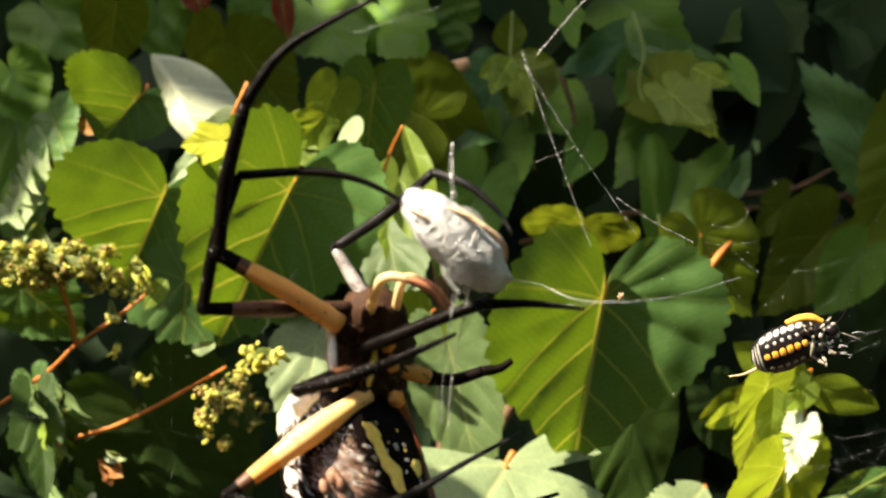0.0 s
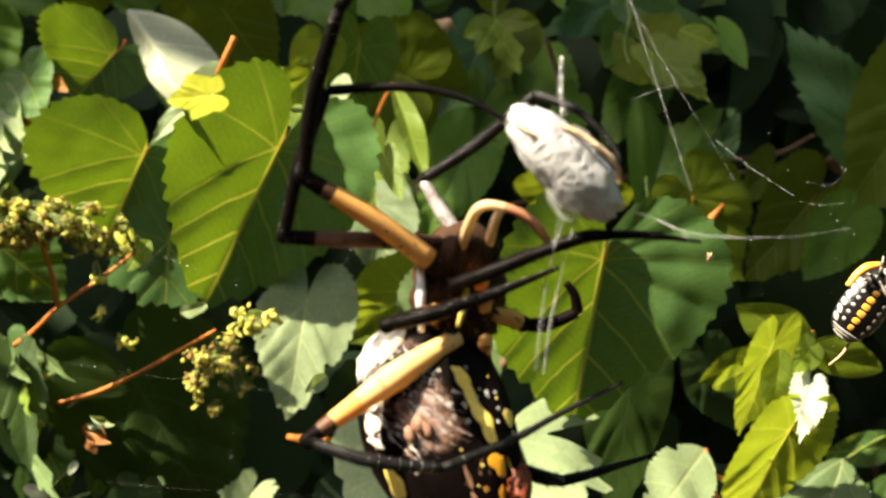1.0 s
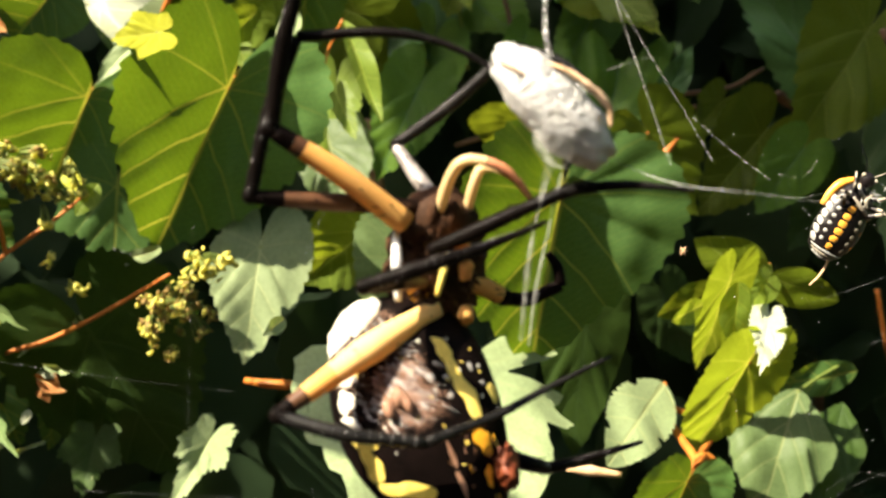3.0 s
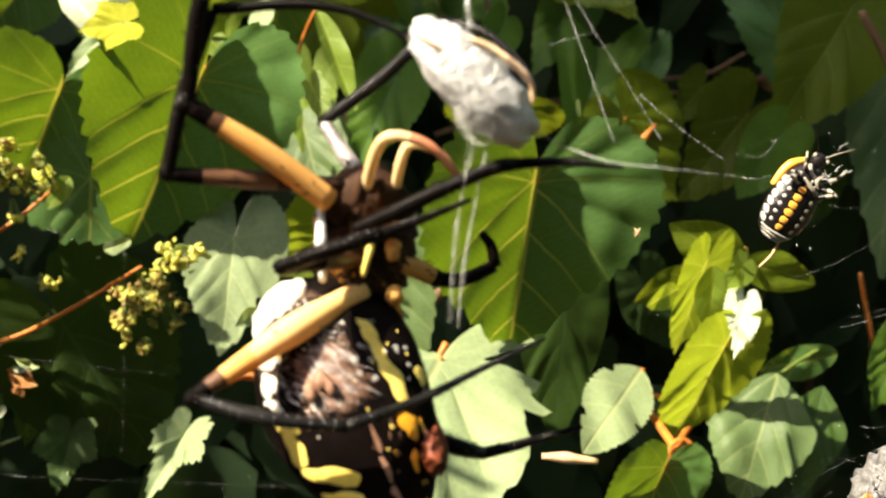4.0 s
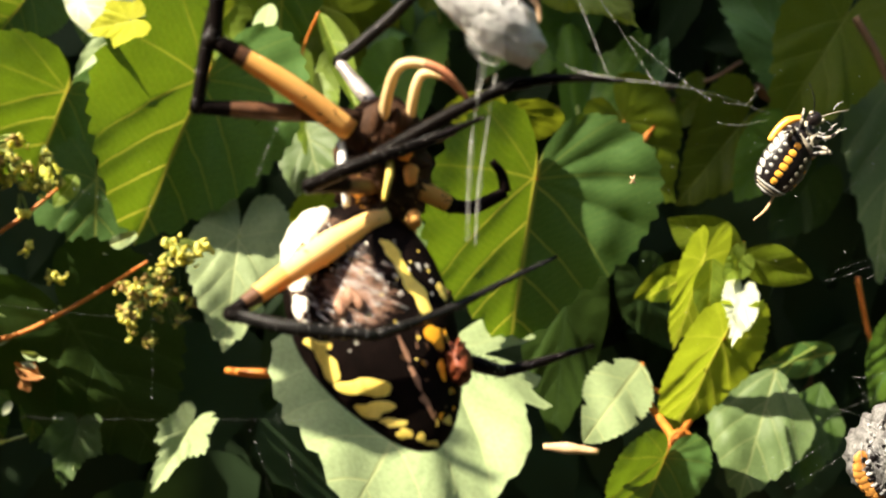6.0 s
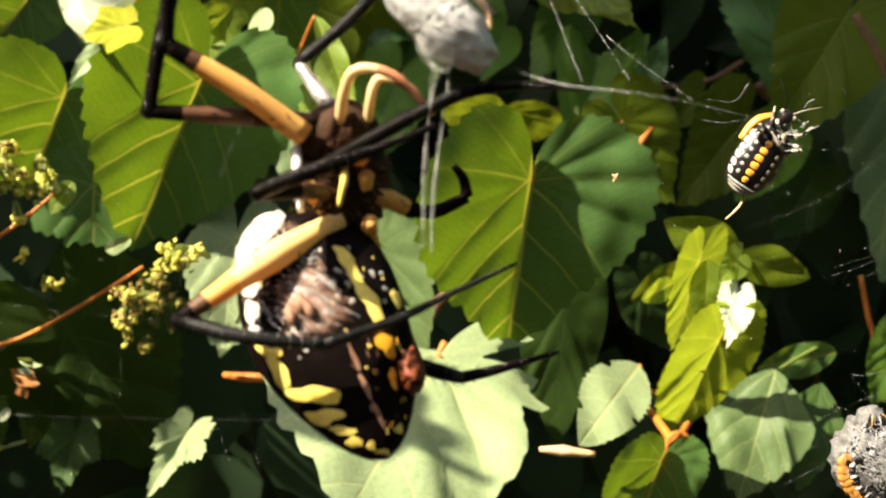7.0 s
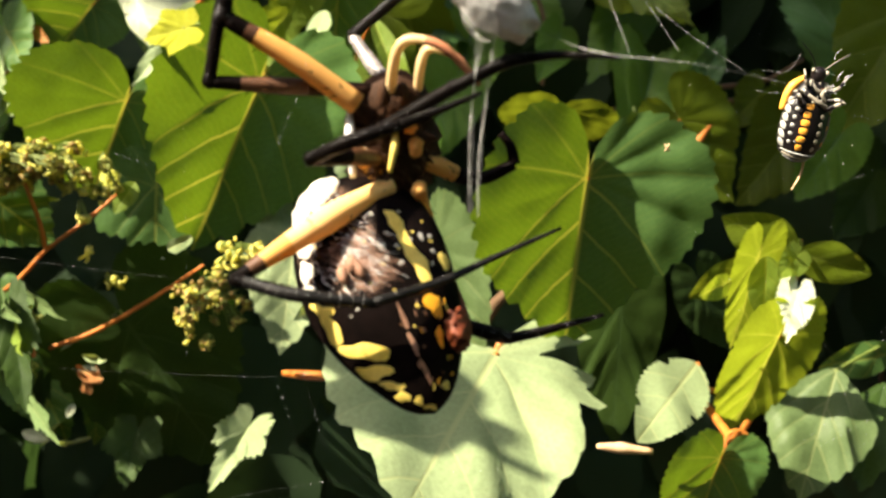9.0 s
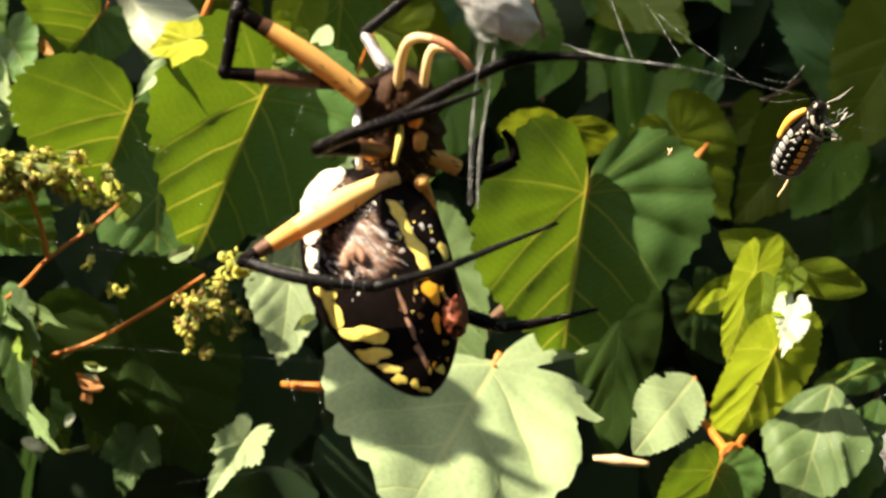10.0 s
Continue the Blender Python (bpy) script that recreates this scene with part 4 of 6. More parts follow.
leaf(shrub, (0.1109, 0.46, 1.0211), (0.1131, 0.43, 1.0057), 0.0126, turn=6, fold=10, form=HEART, mat=LEAF_SHADE, seed=96)
leaf(shrub, (0.0542, 0.45, 0.9934), (0.0428, 0.42, 0.978), 0.0164, turn=-6, fold=12, form=HEART, mat=LEAF_SHADE, seed=97)
leaf(shrub, (0.1318, 0.46, 0.9694), (0.1114, 0.43, 0.9591), 0.0189, turn=6, fold=12, form=HEART, mat=LEAF_OLIVE, seed=98)
leaf(shrub, (0.0462, 0.46, 1.0422), (0.0474, 0.43, 1.0256), 0.0126, turn=6, fold=14, form=LOBED, mat=LEAF_SHADE, seed=99)
leaf(shrub, (0.0738, 0.47, 1.0215), (0.0632, 0.44, 1.0058), 0.0161, turn=-10, fold=14, form=HEART, mat=LEAF_SHADE, seed=100)
stem(shrub, [(0.0756, 0.44, 1.0028), (0.0729, 0.45, 1.0143), (0.0764, 0.46, 1.0274), (0.0735, 0.47, 1.0431)], [0.0004, 0.0004, 0.0005, 0.0005], STALK_GREEN, "stem")
stem(shrub, [(0.048, 0.45, 0.9764), (0.051, 0.46, 0.9975), (0.0453, 0.47, 1.0215)], [0.0008, 0.0009, 0.001], BARK, "stem")
stem(shrub, [(0.0774, 0.42, 0.9561), (0.0764, 0.42, 0.9641), (0.0764, 0.43, 0.9754)], [0.0009, 0.0008, 0.0007], STALK_GREEN, "stem")
stem(shrub, [(0.0263, 0.46, 1.0422), (0.0254, 0.45, 1.0227), (0.0312, 0.455, 1.0029), (0.0349, 0.46, 0.9824)], [0.0005, 0.0005, 0.0006, 0.0006], STALK_GREEN, "stem")
stem(shrub, [(0.11, 0.46, 0.9726), (0.1368, 0.47, 0.9743), (0.1553, 0.48, 0.9816)], [0.0009, 0.0009, 0.0008], BARK, "stem")
stem(shrub, [(0.029, 0.45, 0.9551), (0.0688, 0.46, 0.965), (0.1192, 0.47, 0.9665), (0.1624, 0.48, 0.9714)], [0.0010, 0.0011, 0.0011, 0.0010], BARK, "stem", "mossy old branch")
stem(shrub, [(-0.0108, 0.47, 1.0117), (0.0013, 0.46, 1.0189), (0.0099, 0.46, 1.0232)], [0.004, 0.0045, 0.002], STRAW, "stem")
leaf(vine, (-0.1352, 0.395, 0.9765), (-0.1296, 0.37, 0.9683), 0.0087, turn=-15, fold=5, form=LOBED, mat=LEAF_PALE, veins=False, seed=101, notch=0.12, teeth=0.08)
leaf(vine, (-0.1202, 0.395, 0.9765), (-0.1164, 0.37, 0.9683), 0.0080, turn=3, fold=6, form=LOBED, mat=LEAF_PALE, veins=False, seed=103, notch=0.12, teeth=0.08)
leaf(vine, (-0.1326, 0.395, 0.969), (-0.1307, 0.37, 0.9631), 0.0073, turn=27, fold=9, form=LOBED, mat=LEAF_PALE, veins=False, seed=104, notch=0.12, teeth=0.08)
leaf(vine, (-0.1281, 0.395, 0.9634), (-0.1255, 0.37, 0.9595), 0.0068, turn=-1, fold=25, form=LOBED, mat=LEAF_PALE, veins=False, seed=106, notch=0.12, teeth=0.08)
leaf(vine, (-0.1169, 0.395, 0.9643), (-0.1071, 0.37, 0.9595), 0.0068, turn=18, fold=12, form=LOBED, mat=LEAF_PALE, veins=False, seed=107, notch=0.12, teeth=0.08)
leaf(vine, (-0.1407, 0.395, 0.9793), (-0.1267, 0.37, 0.9745), 0.0080, turn=18, fold=10, form=LOBED, mat=LEAF_PALE, veins=False, seed=109, notch=0.12, teeth=0.08)
leaf(vine, (-0.1377, 0.395, 0.9849), (-0.1249, 0.37, 0.978), 0.0073, turn=17, fold=5, form=LOBED, mat=LEAF_PALE, veins=False, seed=110, notch=0.12, teeth=0.08)
leaf(vine, (-0.1303, 0.395, 0.9812), (-0.118, 0.37, 0.9754), 0.0080, turn=14, fold=12, form=None, mat=LEAF_PALE, veins=False, seed=111)
leaf(vine, (-0.1437, 0.395, 0.9718), (-0.1296, 0.37, 0.9666), 0.0080, turn=-10, fold=25, form=LOBED, mat=LEAF_PALE, veins=False, seed=112, notch=0.12, teeth=0.08)
leaf(vine, (-0.1241, 0.395, 0.9737), (-0.1129, 0.37, 0.9683), 0.0073, turn=20, fold=17, form=LOBED, mat=LEAF_PALE, veins=False, seed=113, notch=0.12, teeth=0.08)
leaf(vine, (-0.1356, 0.395, 0.9653), (-0.1211, 0.37, 0.9613), 0.0073, turn=14, fold=12, form=None, mat=LEAF_PALE, veins=False, seed=114)
leaf(vine, (-0.1413, 0.395, 0.9624), (-0.1282, 0.37, 0.9586), 0.0068, turn=26, fold=16, form=LOBED, mat=LEAF_PALE, veins=False, seed=115, notch=0.12, teeth=0.08)
leaf(vine, (-0.1209, 0.395, 0.9849), (-0.1161, 0.37, 0.9797), 0.0061, turn=3, fold=20, form=LOBED, mat=LEAF_PALE, veins=False, seed=116, notch=0.12, teeth=0.08)
leaf(vine, (-0.1293, 0.395, 0.9577), (-0.1151, 0.37, 0.956), 0.0061, turn=14, fold=12, form=None, mat=LEAF_PALE, veins=False, seed=117)
leaf(vine, (-0.1219, 0.4, 1.002), (-0.1106, 0.38, 0.9962), 0.0048, turn=10, fold=14, form=None, mat=LEAF_DRY, veins=False, seed=118)
leaf(vine, (-0.1317, 0.4, 0.9885), (-0.1186, 0.38, 0.986), 0.0052, turn=10, fold=14, form=None, mat=LEAF_DRY, veins=False, seed=119)
leaf(vine, (-0.1243, 0.4, 0.9862), (-0.1144, 0.38, 0.9826), 0.0037, turn=10, fold=14, form=None, mat=LEAF_DRY, veins=False, seed=120)
leaf(vine, (-0.1178, 0.4, 0.9941), (-0.1106, 0.38, 0.9894), 0.0033, turn=10, fold=14, form=None, mat=LEAF_DRY, veins=False, seed=121)
leaf(vine, (-0.0932, 0.33, 0.9077), (-0.0855, 0.31, 0.9072), 0.0060, turn=10, fold=14, form=None, mat=LEAF_DRY, veins=False, seed=122)
leaf(vine, (-0.0965, 0.33, 0.9045), (-0.0878, 0.31, 0.9041), 0.0045, turn=10, fold=14, form=None, mat=LEAF_DRY, veins=False, seed=123)
leaf(vine, (-0.1167, 0.325, 0.9155), (-0.1156, 0.335, 0.908), 0.0050, turn=0, fold=12, form=LOBED, mat=LEAF_DEEP_SHADE, veins=False, seed=124)
leaf(vine, (-0.108, 0.325, 0.9179), (-0.1148, 0.335, 0.9063), 0.0045, turn=0, fold=12, form=LOBED, mat=LEAF_DEEP_SHADE, veins=False, seed=125)
leaf(vine, (-0.1138, 0.325, 0.9091), (-0.1127, 0.335, 0.898), 0.0050, turn=0, fold=12, form=LOBED, mat=LEAF_DEEP_SHADE, veins=False, seed=126)
leaf(vine, (-0.1191, 0.325, 0.9139), (-0.1256, 0.335, 0.8997), 0.0062, turn=0, fold=12, form=LOBED, mat=LEAF_DEEP_SHADE, veins=False, seed=127)
leaf(vine, (-0.1045, 0.325, 0.9043), (-0.1096, 0.335, 0.893), 0.0050, turn=0, fold=12, form=LOBED, mat=LEAF_DEEP_SHADE, veins=False, seed=128)
leaf(vine, (-0.0649, 0.305, 0.9416), (-0.0551, 0.285, 0.9469), 0.0036, turn=10, fold=14, form=None, mat=LEAF_PALE, veins=False, seed=129)
leaf(vine, (-0.0285, 0.305, 0.9252), (-0.0329, 0.285, 0.9259), 0.0042, turn=10, fold=14, form=None, mat=LEAF_PALE, veins=False, seed=130)
leaf(vine, (-0.1045, 0.335, 0.9179), (-0.1018, 0.31, 0.9177), 0.0051, turn=14, fold=12, form=LOBED, mat=LEAF_PALE, veins=False, seed=131)
leaf(vine, (-0.0937, 0.335, 0.9159), (-0.0955, 0.31, 0.9153), 0.0039, turn=14, fold=12, form=LOBED, mat=LEAF_PALE, veins=False, seed=132)
leaf(vine, (-0.0793, 0.335, 0.9218), (-0.0826, 0.31, 0.9237), 0.0045, turn=14, fold=12, form=LOBED, mat=LEAF_PALE, veins=False, seed=133)
leaf(vine, (-0.0974, 0.335, 0.8852), (-0.0979, 0.31, 0.8913), 0.0051, turn=14, fold=12, form=LOBED, mat=LEAF_PALE, veins=False, seed=134)
leaf(vine, (-0.1033, 0.335, 0.8904), (-0.1023, 0.31, 0.8914), 0.0060, turn=14, fold=12, form=LOBED, mat=LEAF_PALE, veins=False, seed=135)
leaf(vine, (-0.0825, 0.335, 0.8829), (-0.0787, 0.31, 0.8828), 0.0036, turn=14, fold=12, form=LOBED, mat=LEAF_PALE, veins=False, seed=136)
leaf(vine, (-0.111, 0.335, 0.9075), (-0.1011, 0.33, 0.8857), 0.0230, turn=4, fold=6, form=HEART, mat=LEAF, seed=137)
leaf(vine, (-0.0922, 0.34, 0.902), (-0.0955, 0.335, 0.8823), 0.0171, turn=-4, fold=8, form=LOBED, mat=LEAF, seed=138)
leaf(vine, (-0.118, 0.34, 0.9248), (-0.1109, 0.335, 0.9099), 0.0140, turn=6, fold=8, form=LOBED, mat=LEAF, seed=139)
leaf(shrub, (0.1372, 0.4300, 0.9588), (0.1114, 0.4200, 0.9323), (0.0173, 0.0162), fold=(20, 4), form=BROAD, mat=LEAF_OLIVE, seed=201)
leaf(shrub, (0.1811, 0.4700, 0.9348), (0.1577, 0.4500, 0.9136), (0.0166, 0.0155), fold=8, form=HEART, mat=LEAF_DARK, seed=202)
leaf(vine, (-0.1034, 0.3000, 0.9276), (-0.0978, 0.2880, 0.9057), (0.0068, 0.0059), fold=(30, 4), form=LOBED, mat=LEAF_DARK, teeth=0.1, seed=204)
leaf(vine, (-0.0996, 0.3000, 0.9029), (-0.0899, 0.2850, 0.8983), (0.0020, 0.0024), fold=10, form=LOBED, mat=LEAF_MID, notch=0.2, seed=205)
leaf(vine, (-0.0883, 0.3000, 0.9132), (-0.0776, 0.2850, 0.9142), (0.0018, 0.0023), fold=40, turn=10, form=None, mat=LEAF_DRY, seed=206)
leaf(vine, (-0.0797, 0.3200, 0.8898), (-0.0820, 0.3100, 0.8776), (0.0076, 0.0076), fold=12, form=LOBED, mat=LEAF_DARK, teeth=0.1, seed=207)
leaf(vine, (-0.1074, 0.3050, 0.9312), (-0.0970, 0.2850, 0.9285), (0.0032, 0.0035), fold=14, turn=15, form=LOBED, mat=LEAF_MID, notch=0.15, seed=210)
leaf(vine, (-0.0986, 0.3050, 0.9300), (-0.0857, 0.2850, 0.9285), (0.0017, 0.0019), fold=14, turn=15, form=LOBED, mat=LEAF_MID, notch=0.15, seed=211)
leaf(vine, (-0.1033, 0.3000, 0.9247), (-0.0962, 0.2850, 0.9203), (0.0020, 0.0023), fold=10, turn=15, form=LOBED, mat=LEAF_YOUNG, notch=0.15, seed=212)
leaf(vine, (-0.0865, 0.3000, 0.9164), (-0.0761, 0.2820, 0.9195), (0.0013, 0.0017), fold=30, turn=20, form=None, mat=LEAF_PALE, seed=213)
leaf(vine, (-0.0144, 0.3850, 0.9789), (-0.0166, 0.3720, 0.9540), (0.0084, 0.0084), fold=(24, 4), form=HEART, mat=LEAF_YOUNG, seed=214)
leaf(vine, (-0.0167, 0.3750, 0.9626), (-0.0110, 0.3600, 0.9364), (0.0106, 0.0124), fold=(10, 4), turn=16, form=BROAD, mat=LEAF_MID, seed=215)
leaf(shrub, (0.0203, 0.4500, 0.9902), (0.0078, 0.4300, 0.9581), (0.0138, 0.0127), fold=8, form=BROAD, mat=LEAF_SHADE, seed=217)
leaf(shrub, (0.0123, 0.4050, 0.9773), (-0.0020, 0.3950, 0.9492), (0.0130, 0.0119), fold=(10, 4), form=BROAD, mat=LEAF_SHADE, seed=218)
leaf(vine, (-0.0918, 0.3250, 0.9260), (-0.0842, 0.3210, 0.9244), 0.0028, mat=LEAF_WHITE, fold=(10, 10), form=None, veins=False, seed=230)
leaf(vine, (-0.1045, 0.3250, 0.9221), (-0.0961, 0.3210, 0.9196), 0.0034, mat=LEAF_WHITE, fold=(10, 10), form=None, veins=False, seed=231)
leaf(vine, (-0.0936, 0.3220, 0.9151), (-0.1036, 0.3180, 0.9140), 0.0024, mat=LEAF_YELLOW, fold=(10, 10), form=None, veins=False, seed=232)
leaf(vine, (-0.1084, 0.3200, 0.9184), (-0.1049, 0.3160, 0.9133), 0.0039, mat=LEAF_PALE, fold=(10, 10), form=None, veins=False, seed=233)
leaf(vine, (-0.0963, 0.3220, 0.8985), (-0.0973, 0.3180, 0.8956), 0.0024, mat=LEAF_WHITE, fold=(10, 10), form=None, veins=False, seed=234)
leaf(vine, (-0.1107, 0.3220, 0.8913), (-0.1022, 0.3180, 0.8898), 0.0036, mat=LEAF_WHITE, fold=(10, 10), form=None, veins=False, seed=235)
leaf(vine, (-0.1155, 0.3250, 0.9264), (-0.1093, 0.3210, 0.9215), 0.0061, mat=LEAF_PALE, fold=(10, 10), form=None, veins=False, seed=236)
leaf(vine, (-0.0932, 0.3200, 0.9088), (-0.0871, 0.3160, 0.9090), 0.0021, mat=LEAF_WHITE, fold=(10, 10), form=None, veins=False, seed=237)
leaf(vine, (-0.0634, 0.3180, 0.9405), (-0.0686, 0.3140, 0.9379), 0.0024, mat=LEAF_WHITE, fold=(10, 10), form=None, veins=False, seed=238)
leaf(vine, (-0.0852, 0.3300, 0.9607), (-0.0808, 0.3260, 0.9551), 0.0053, mat=LEAF_YELLOW, fold=(10, 10), form=None, veins=False, seed=239)
leaf(vine, (-0.0775, 0.3320, 0.9566), (-0.0829, 0.3280, 0.9487), 0.0063, mat=LEAF_YOUNG, fold=(10, 10), form=None, veins=False, seed=240)
leaf(vine, (-0.1129, 0.3180, 0.9553), (-0.0932, 0.3140, 0.9544), 0.0033, mat=LEAF_YOUNG, fold=(10, 10), form=None, veins=False, seed=241)
stem(vine, [(-0.0036, 0.43, 0.9664), (0.0023, 0.43, 0.9059), (-0.0047, 0.43, 0.8213), (-0.0208, 0.44, 0.4924), (-0.0324, 0.45, 0.1734)], [0.0025, 0.0028, 0.0032, 0.0045, 0.006], BARK, "stem", "woody vine stem")
stem(vine, [(0.0808, 0.38, 0.9434), (0.0583, 0.41, 0.9213), (0.011, 0.43, 0.8594), (-0.0095, 0.44, 0.5462), (-0.0273, 0.45, 0.1654)], [0.0014, 0.0018, 0.0024, 0.004, 0.0055], BARK, "stem", "woody vine stem")
stem(sprig, [(0.0821, 0.315, 0.8822), (0.0881, 0.33, 0.8437), (0.0938, 0.36, 0.5895), (0.091, 0.38, 0.1846)], [0.001, 0.0014, 0.002, 0.0026], STALK_RED, "stem", "reddish shoot stem")
stem(shrub, [(0.1624, 0.48, 0.9714), (0.2135, 0.58, 0.9449), (0.2525, 0.64, 0.821), (0.2743, 0.66, 0.4714), (0.273, 0.66, 0.0602)], [0.002, 0.0024, 0.0028, 0.0036, 0.0044], BARK, "stem", "mossy old stem")


# ---------------------------------------------------------------- the spider
ORIGIN = Vector((-0.00802, 0.1, 0.97323))
spider = thing("spider", Matrix.Translation(ORIGIN), "large black and yellow garden spider hanging in its web", "spider")


def limb(name, joints, radii, mats, parent, cut=None, hairs=40, label="", sides=10):
    line, rad = spline(joints, radii, 7)
    FUR.bristles(line, rad, min(hairs, 45), max(radii) * 1.3, 0)
    # short pale bristles stand in for sparkling highlights on the limb
    FUR.bristles(line, [r * 1.08 for r in rad], hairs, max(radii) * 0.22, 1)
    return Shape().tube(line, rad, sides, slots=cut).make(name, mats, parent, label)


FUR = Shape()


def fur(parent):
    """The fine hairs gathered so far, as one piece on a leg."""
    global FUR
    tagged(FUR.make("leg_hair", [SP_BLACK, SP_SILVER], parent), kind="stuff")
    FUR = Shape()


BODY_MID = (Vector((0.00085, -0.0005, 0.00797)) + Vector((0.00008, 0.0005, 0.0006))) / 2


def spider_leg(joints, thick, femur_mats, cut, label, taper=(0.8, 1.0, 0.72), slim=1.0, glint=150, coat=None):
    """A leg: the femur carries the tibia, and the tarsus beyond it."""
    j = [Vector(q) for q in joints]
    t, s = thick, thick * slim
    femur = limb("leg", j[:3], [t * k for k in taper], femur_mats, spider, cut, 12, label, 14)
    limb("leg_root", [j[0] + (BODY_MID - j[0]) * 0.75, j[0] + (BODY_MID - j[0]) * 0.35, j[0] + (j[1] - j[0]) * 0.12], [t * 0.8, t * 0.9, t * 0.72], [SP_DARK], femur, None, 16)
    limb("leg_joint", [j[2] + (j[1] - j[2]).normalized() * t * 0.6, j[2], j[2] + (j[3] - j[2]).normalized() * t * 0.8], [t * taper[2] * 0.95, (t * taper[2] + s * 0.76) * 0.56, s * 0.74], [SP_LEG], femur, None, 8)
    limb("leg_tibia", j[2:5], [s * 0.70, s * 0.78, s * 0.60], [coat or SP_LEG], femur, None, glint, sides=12)
    limb("leg_tarsus", j[4:], [s * 0.60] + [s * (0.50 - 0.30 * i / max(1, len(j) - 6)) for i in range(len(j) - 5)], [coat or SP_LEG], femur, None, 130)
    fur(femur)
    return femur


def bands(*stops):
    def slot(u):
        s = 0
        for k, p in enumerate(stops):
            if u > p:
                s = k + 1
        return s
    return slot


spider_leg([(-0.00189, -0.003, 0.00763), (-0.00619, -0.0042, 0.0112), (-0.01098, -0.0052, 0.01454), (-0.00995, -0.0055, 0.02043), (-0.00804, -0.006, 0.02632), (-0.00534, -0.0064, 0.02986), (-0.00187, -0.0068, 0.03207), (0.00214, -0.0072, 0.03402)], 0.00084, [SP_ORANGE, SP_BROWN, SP_BLACK], bands(0.74, 0.80), "orange and black leg", (1.05, 1.0, 0.72), 0.92)
spider_leg([(-0.00074, -0.0015, 0.00856), (-0.00727, -0.0035, 0.00931), (-0.01255, -0.0049, 0.00996), (-0.01118, -0.0049, 0.01539), (-0.00906, -0.0049, 0.02063), (-0.00336, -0.0055, 0.02088), (0.00095, -0.0062, 0.02), (0.00525, -0.0078, 0.01756)], 0.00068, [SP_DARK, SP_BROWN, SP_BLACK], bands(0.35, 0.72), "brown and black leg")
spider_leg([(0.00099, -0.0015, 0.00849), (-0.00056, 0, 0.0103), (-0.00222, 0.0018, 0.01282), (0.0021, 0, 0.01604), (0.00609, -0.002, 0.01987), (0.00892, -0.0035, 0.01894), (0.01106, -0.0045, 0.01703), (0.01206, -0.0055, 0.01541)], 0.00062, [SP_DARK, SP_GLINT, SP_BLACK], bands(0.12, 0.93), "black leg with silvery hairs and a painted glint", (0.8, 1.0, 0.72), 1.0, 150, SP_COAT)
spider_leg([(-0.00017, -0.0035, 0.0057), (0.00255, -0.005, 0.0071), (0.00543, -0.0062, 0.00862), (0.00906, -0.0072, 0.01018), (0.01093, -0.0078, 0.01049), (0.013, -0.0083, 0.01059), (0.01513, -0.0086, 0.01043), (0.01728, -0.0088, 0.01014)], 0.00072, [SP_LEG, SP_LEG, SP_LEG], bands(0.3, 0.6), "shiny black leg", (0.7, 0.8, 0.72), 0.9, 200)
spider_leg([(0.00006, -0.0015, 0.00315), (-0.00224, -0.005, 0.00387), (-0.00508, -0.0085, 0.00416), (-0.00206, -0.01, 0.00542), (0.00152, -0.0095, 0.00635), (0.00317, -0.009, 0.00682), (0.00525, -0.0085, 0.00747), (0.00737, -0.008, 0.00821)], 0.00072, [SP_BROWN, SP_BLACK, SP_BLACK], bands(0.55, 0.8), "black leg with a brown root")
spider_leg([(0.00029, -0.0025, 0.0013), (-0.00459, -0.0058, -0.00073), (-0.01104, -0.0095, -0.00413), (-0.00659, -0.0105, -0.00527), (-0.00119, -0.01, -0.00629), (0.00401, -0.007, -0.00549), (0.00825, -0.0045, -0.00431), (0.01332, -0.002, -0.00285)], 0.00100, [SP_PALE, SP_ORANGE, SP_BROWN, SP_BLACK], bands(0.68, 0.80, 0.90), "pale orange and black leg", (0.72, 1.08, 0.48), 0.68, 420, SP_COAT)
leg_h = spider_leg([(0.00219, 0.002, 0.00032), (0.00337, 0.006, -0.00555), (0.0055, -0.0015, -0.01041), (0.00714, -0.0016, -0.01097), (0.00886, -0.0005, -0.01185), (0.01158, 0.0005, -0.0117), (0.01412, 0.0015, -0.01142), (0.017, 0.0024, -0.01104)], 0.00080, [SP_ORANGE, SP_RUST, SP_RUST], bands(0.15, 0.5), "orange and black leg")
Shape().blob(Vector((0.00480, -0.00556, -0.00955)), (Vector((0.0010, 0, 0.0003)), Vector((0.0001, 0.0028, 0)), Vector((-0.0004, 0, 0.0016))), 22, 26, 0, 0.35, 2.2).make("leg_knee", SP_RUST, leg_h, "rust brown knee")
leg_f = limb("leg", [(0.00199, -0.0015, 0.00325), (0.00376, -0.0008, 0.00253), (0.00585, 0.0005, 0.00125)], [0.00060, 0.00078, 0.00066], [SP_BROWN, SP_ORANGE, SP_BLACK], spider, bands(0.25, 0.85), 20, "short orange and black leg")
fur(leg_f)
JF = [Vector(q) for q in [(0.00585, 0.0005, 0.00125), (0.0077, 0.001, 0.00109), (0.01009, 0.001, 0.00205)]]
JG = [Vector(q) for q in [(0.01009, 0.001, 0.00205), (0.00983, 0.001, 0.00349), (0.00912, 0.001, 0.00454)]]
tibia_f = limb("leg_tibia", [q - JF[0] for q in JF], [0.00056, 0.00056, 0.00048], [SP_BLACK], leg_f, None, 0)
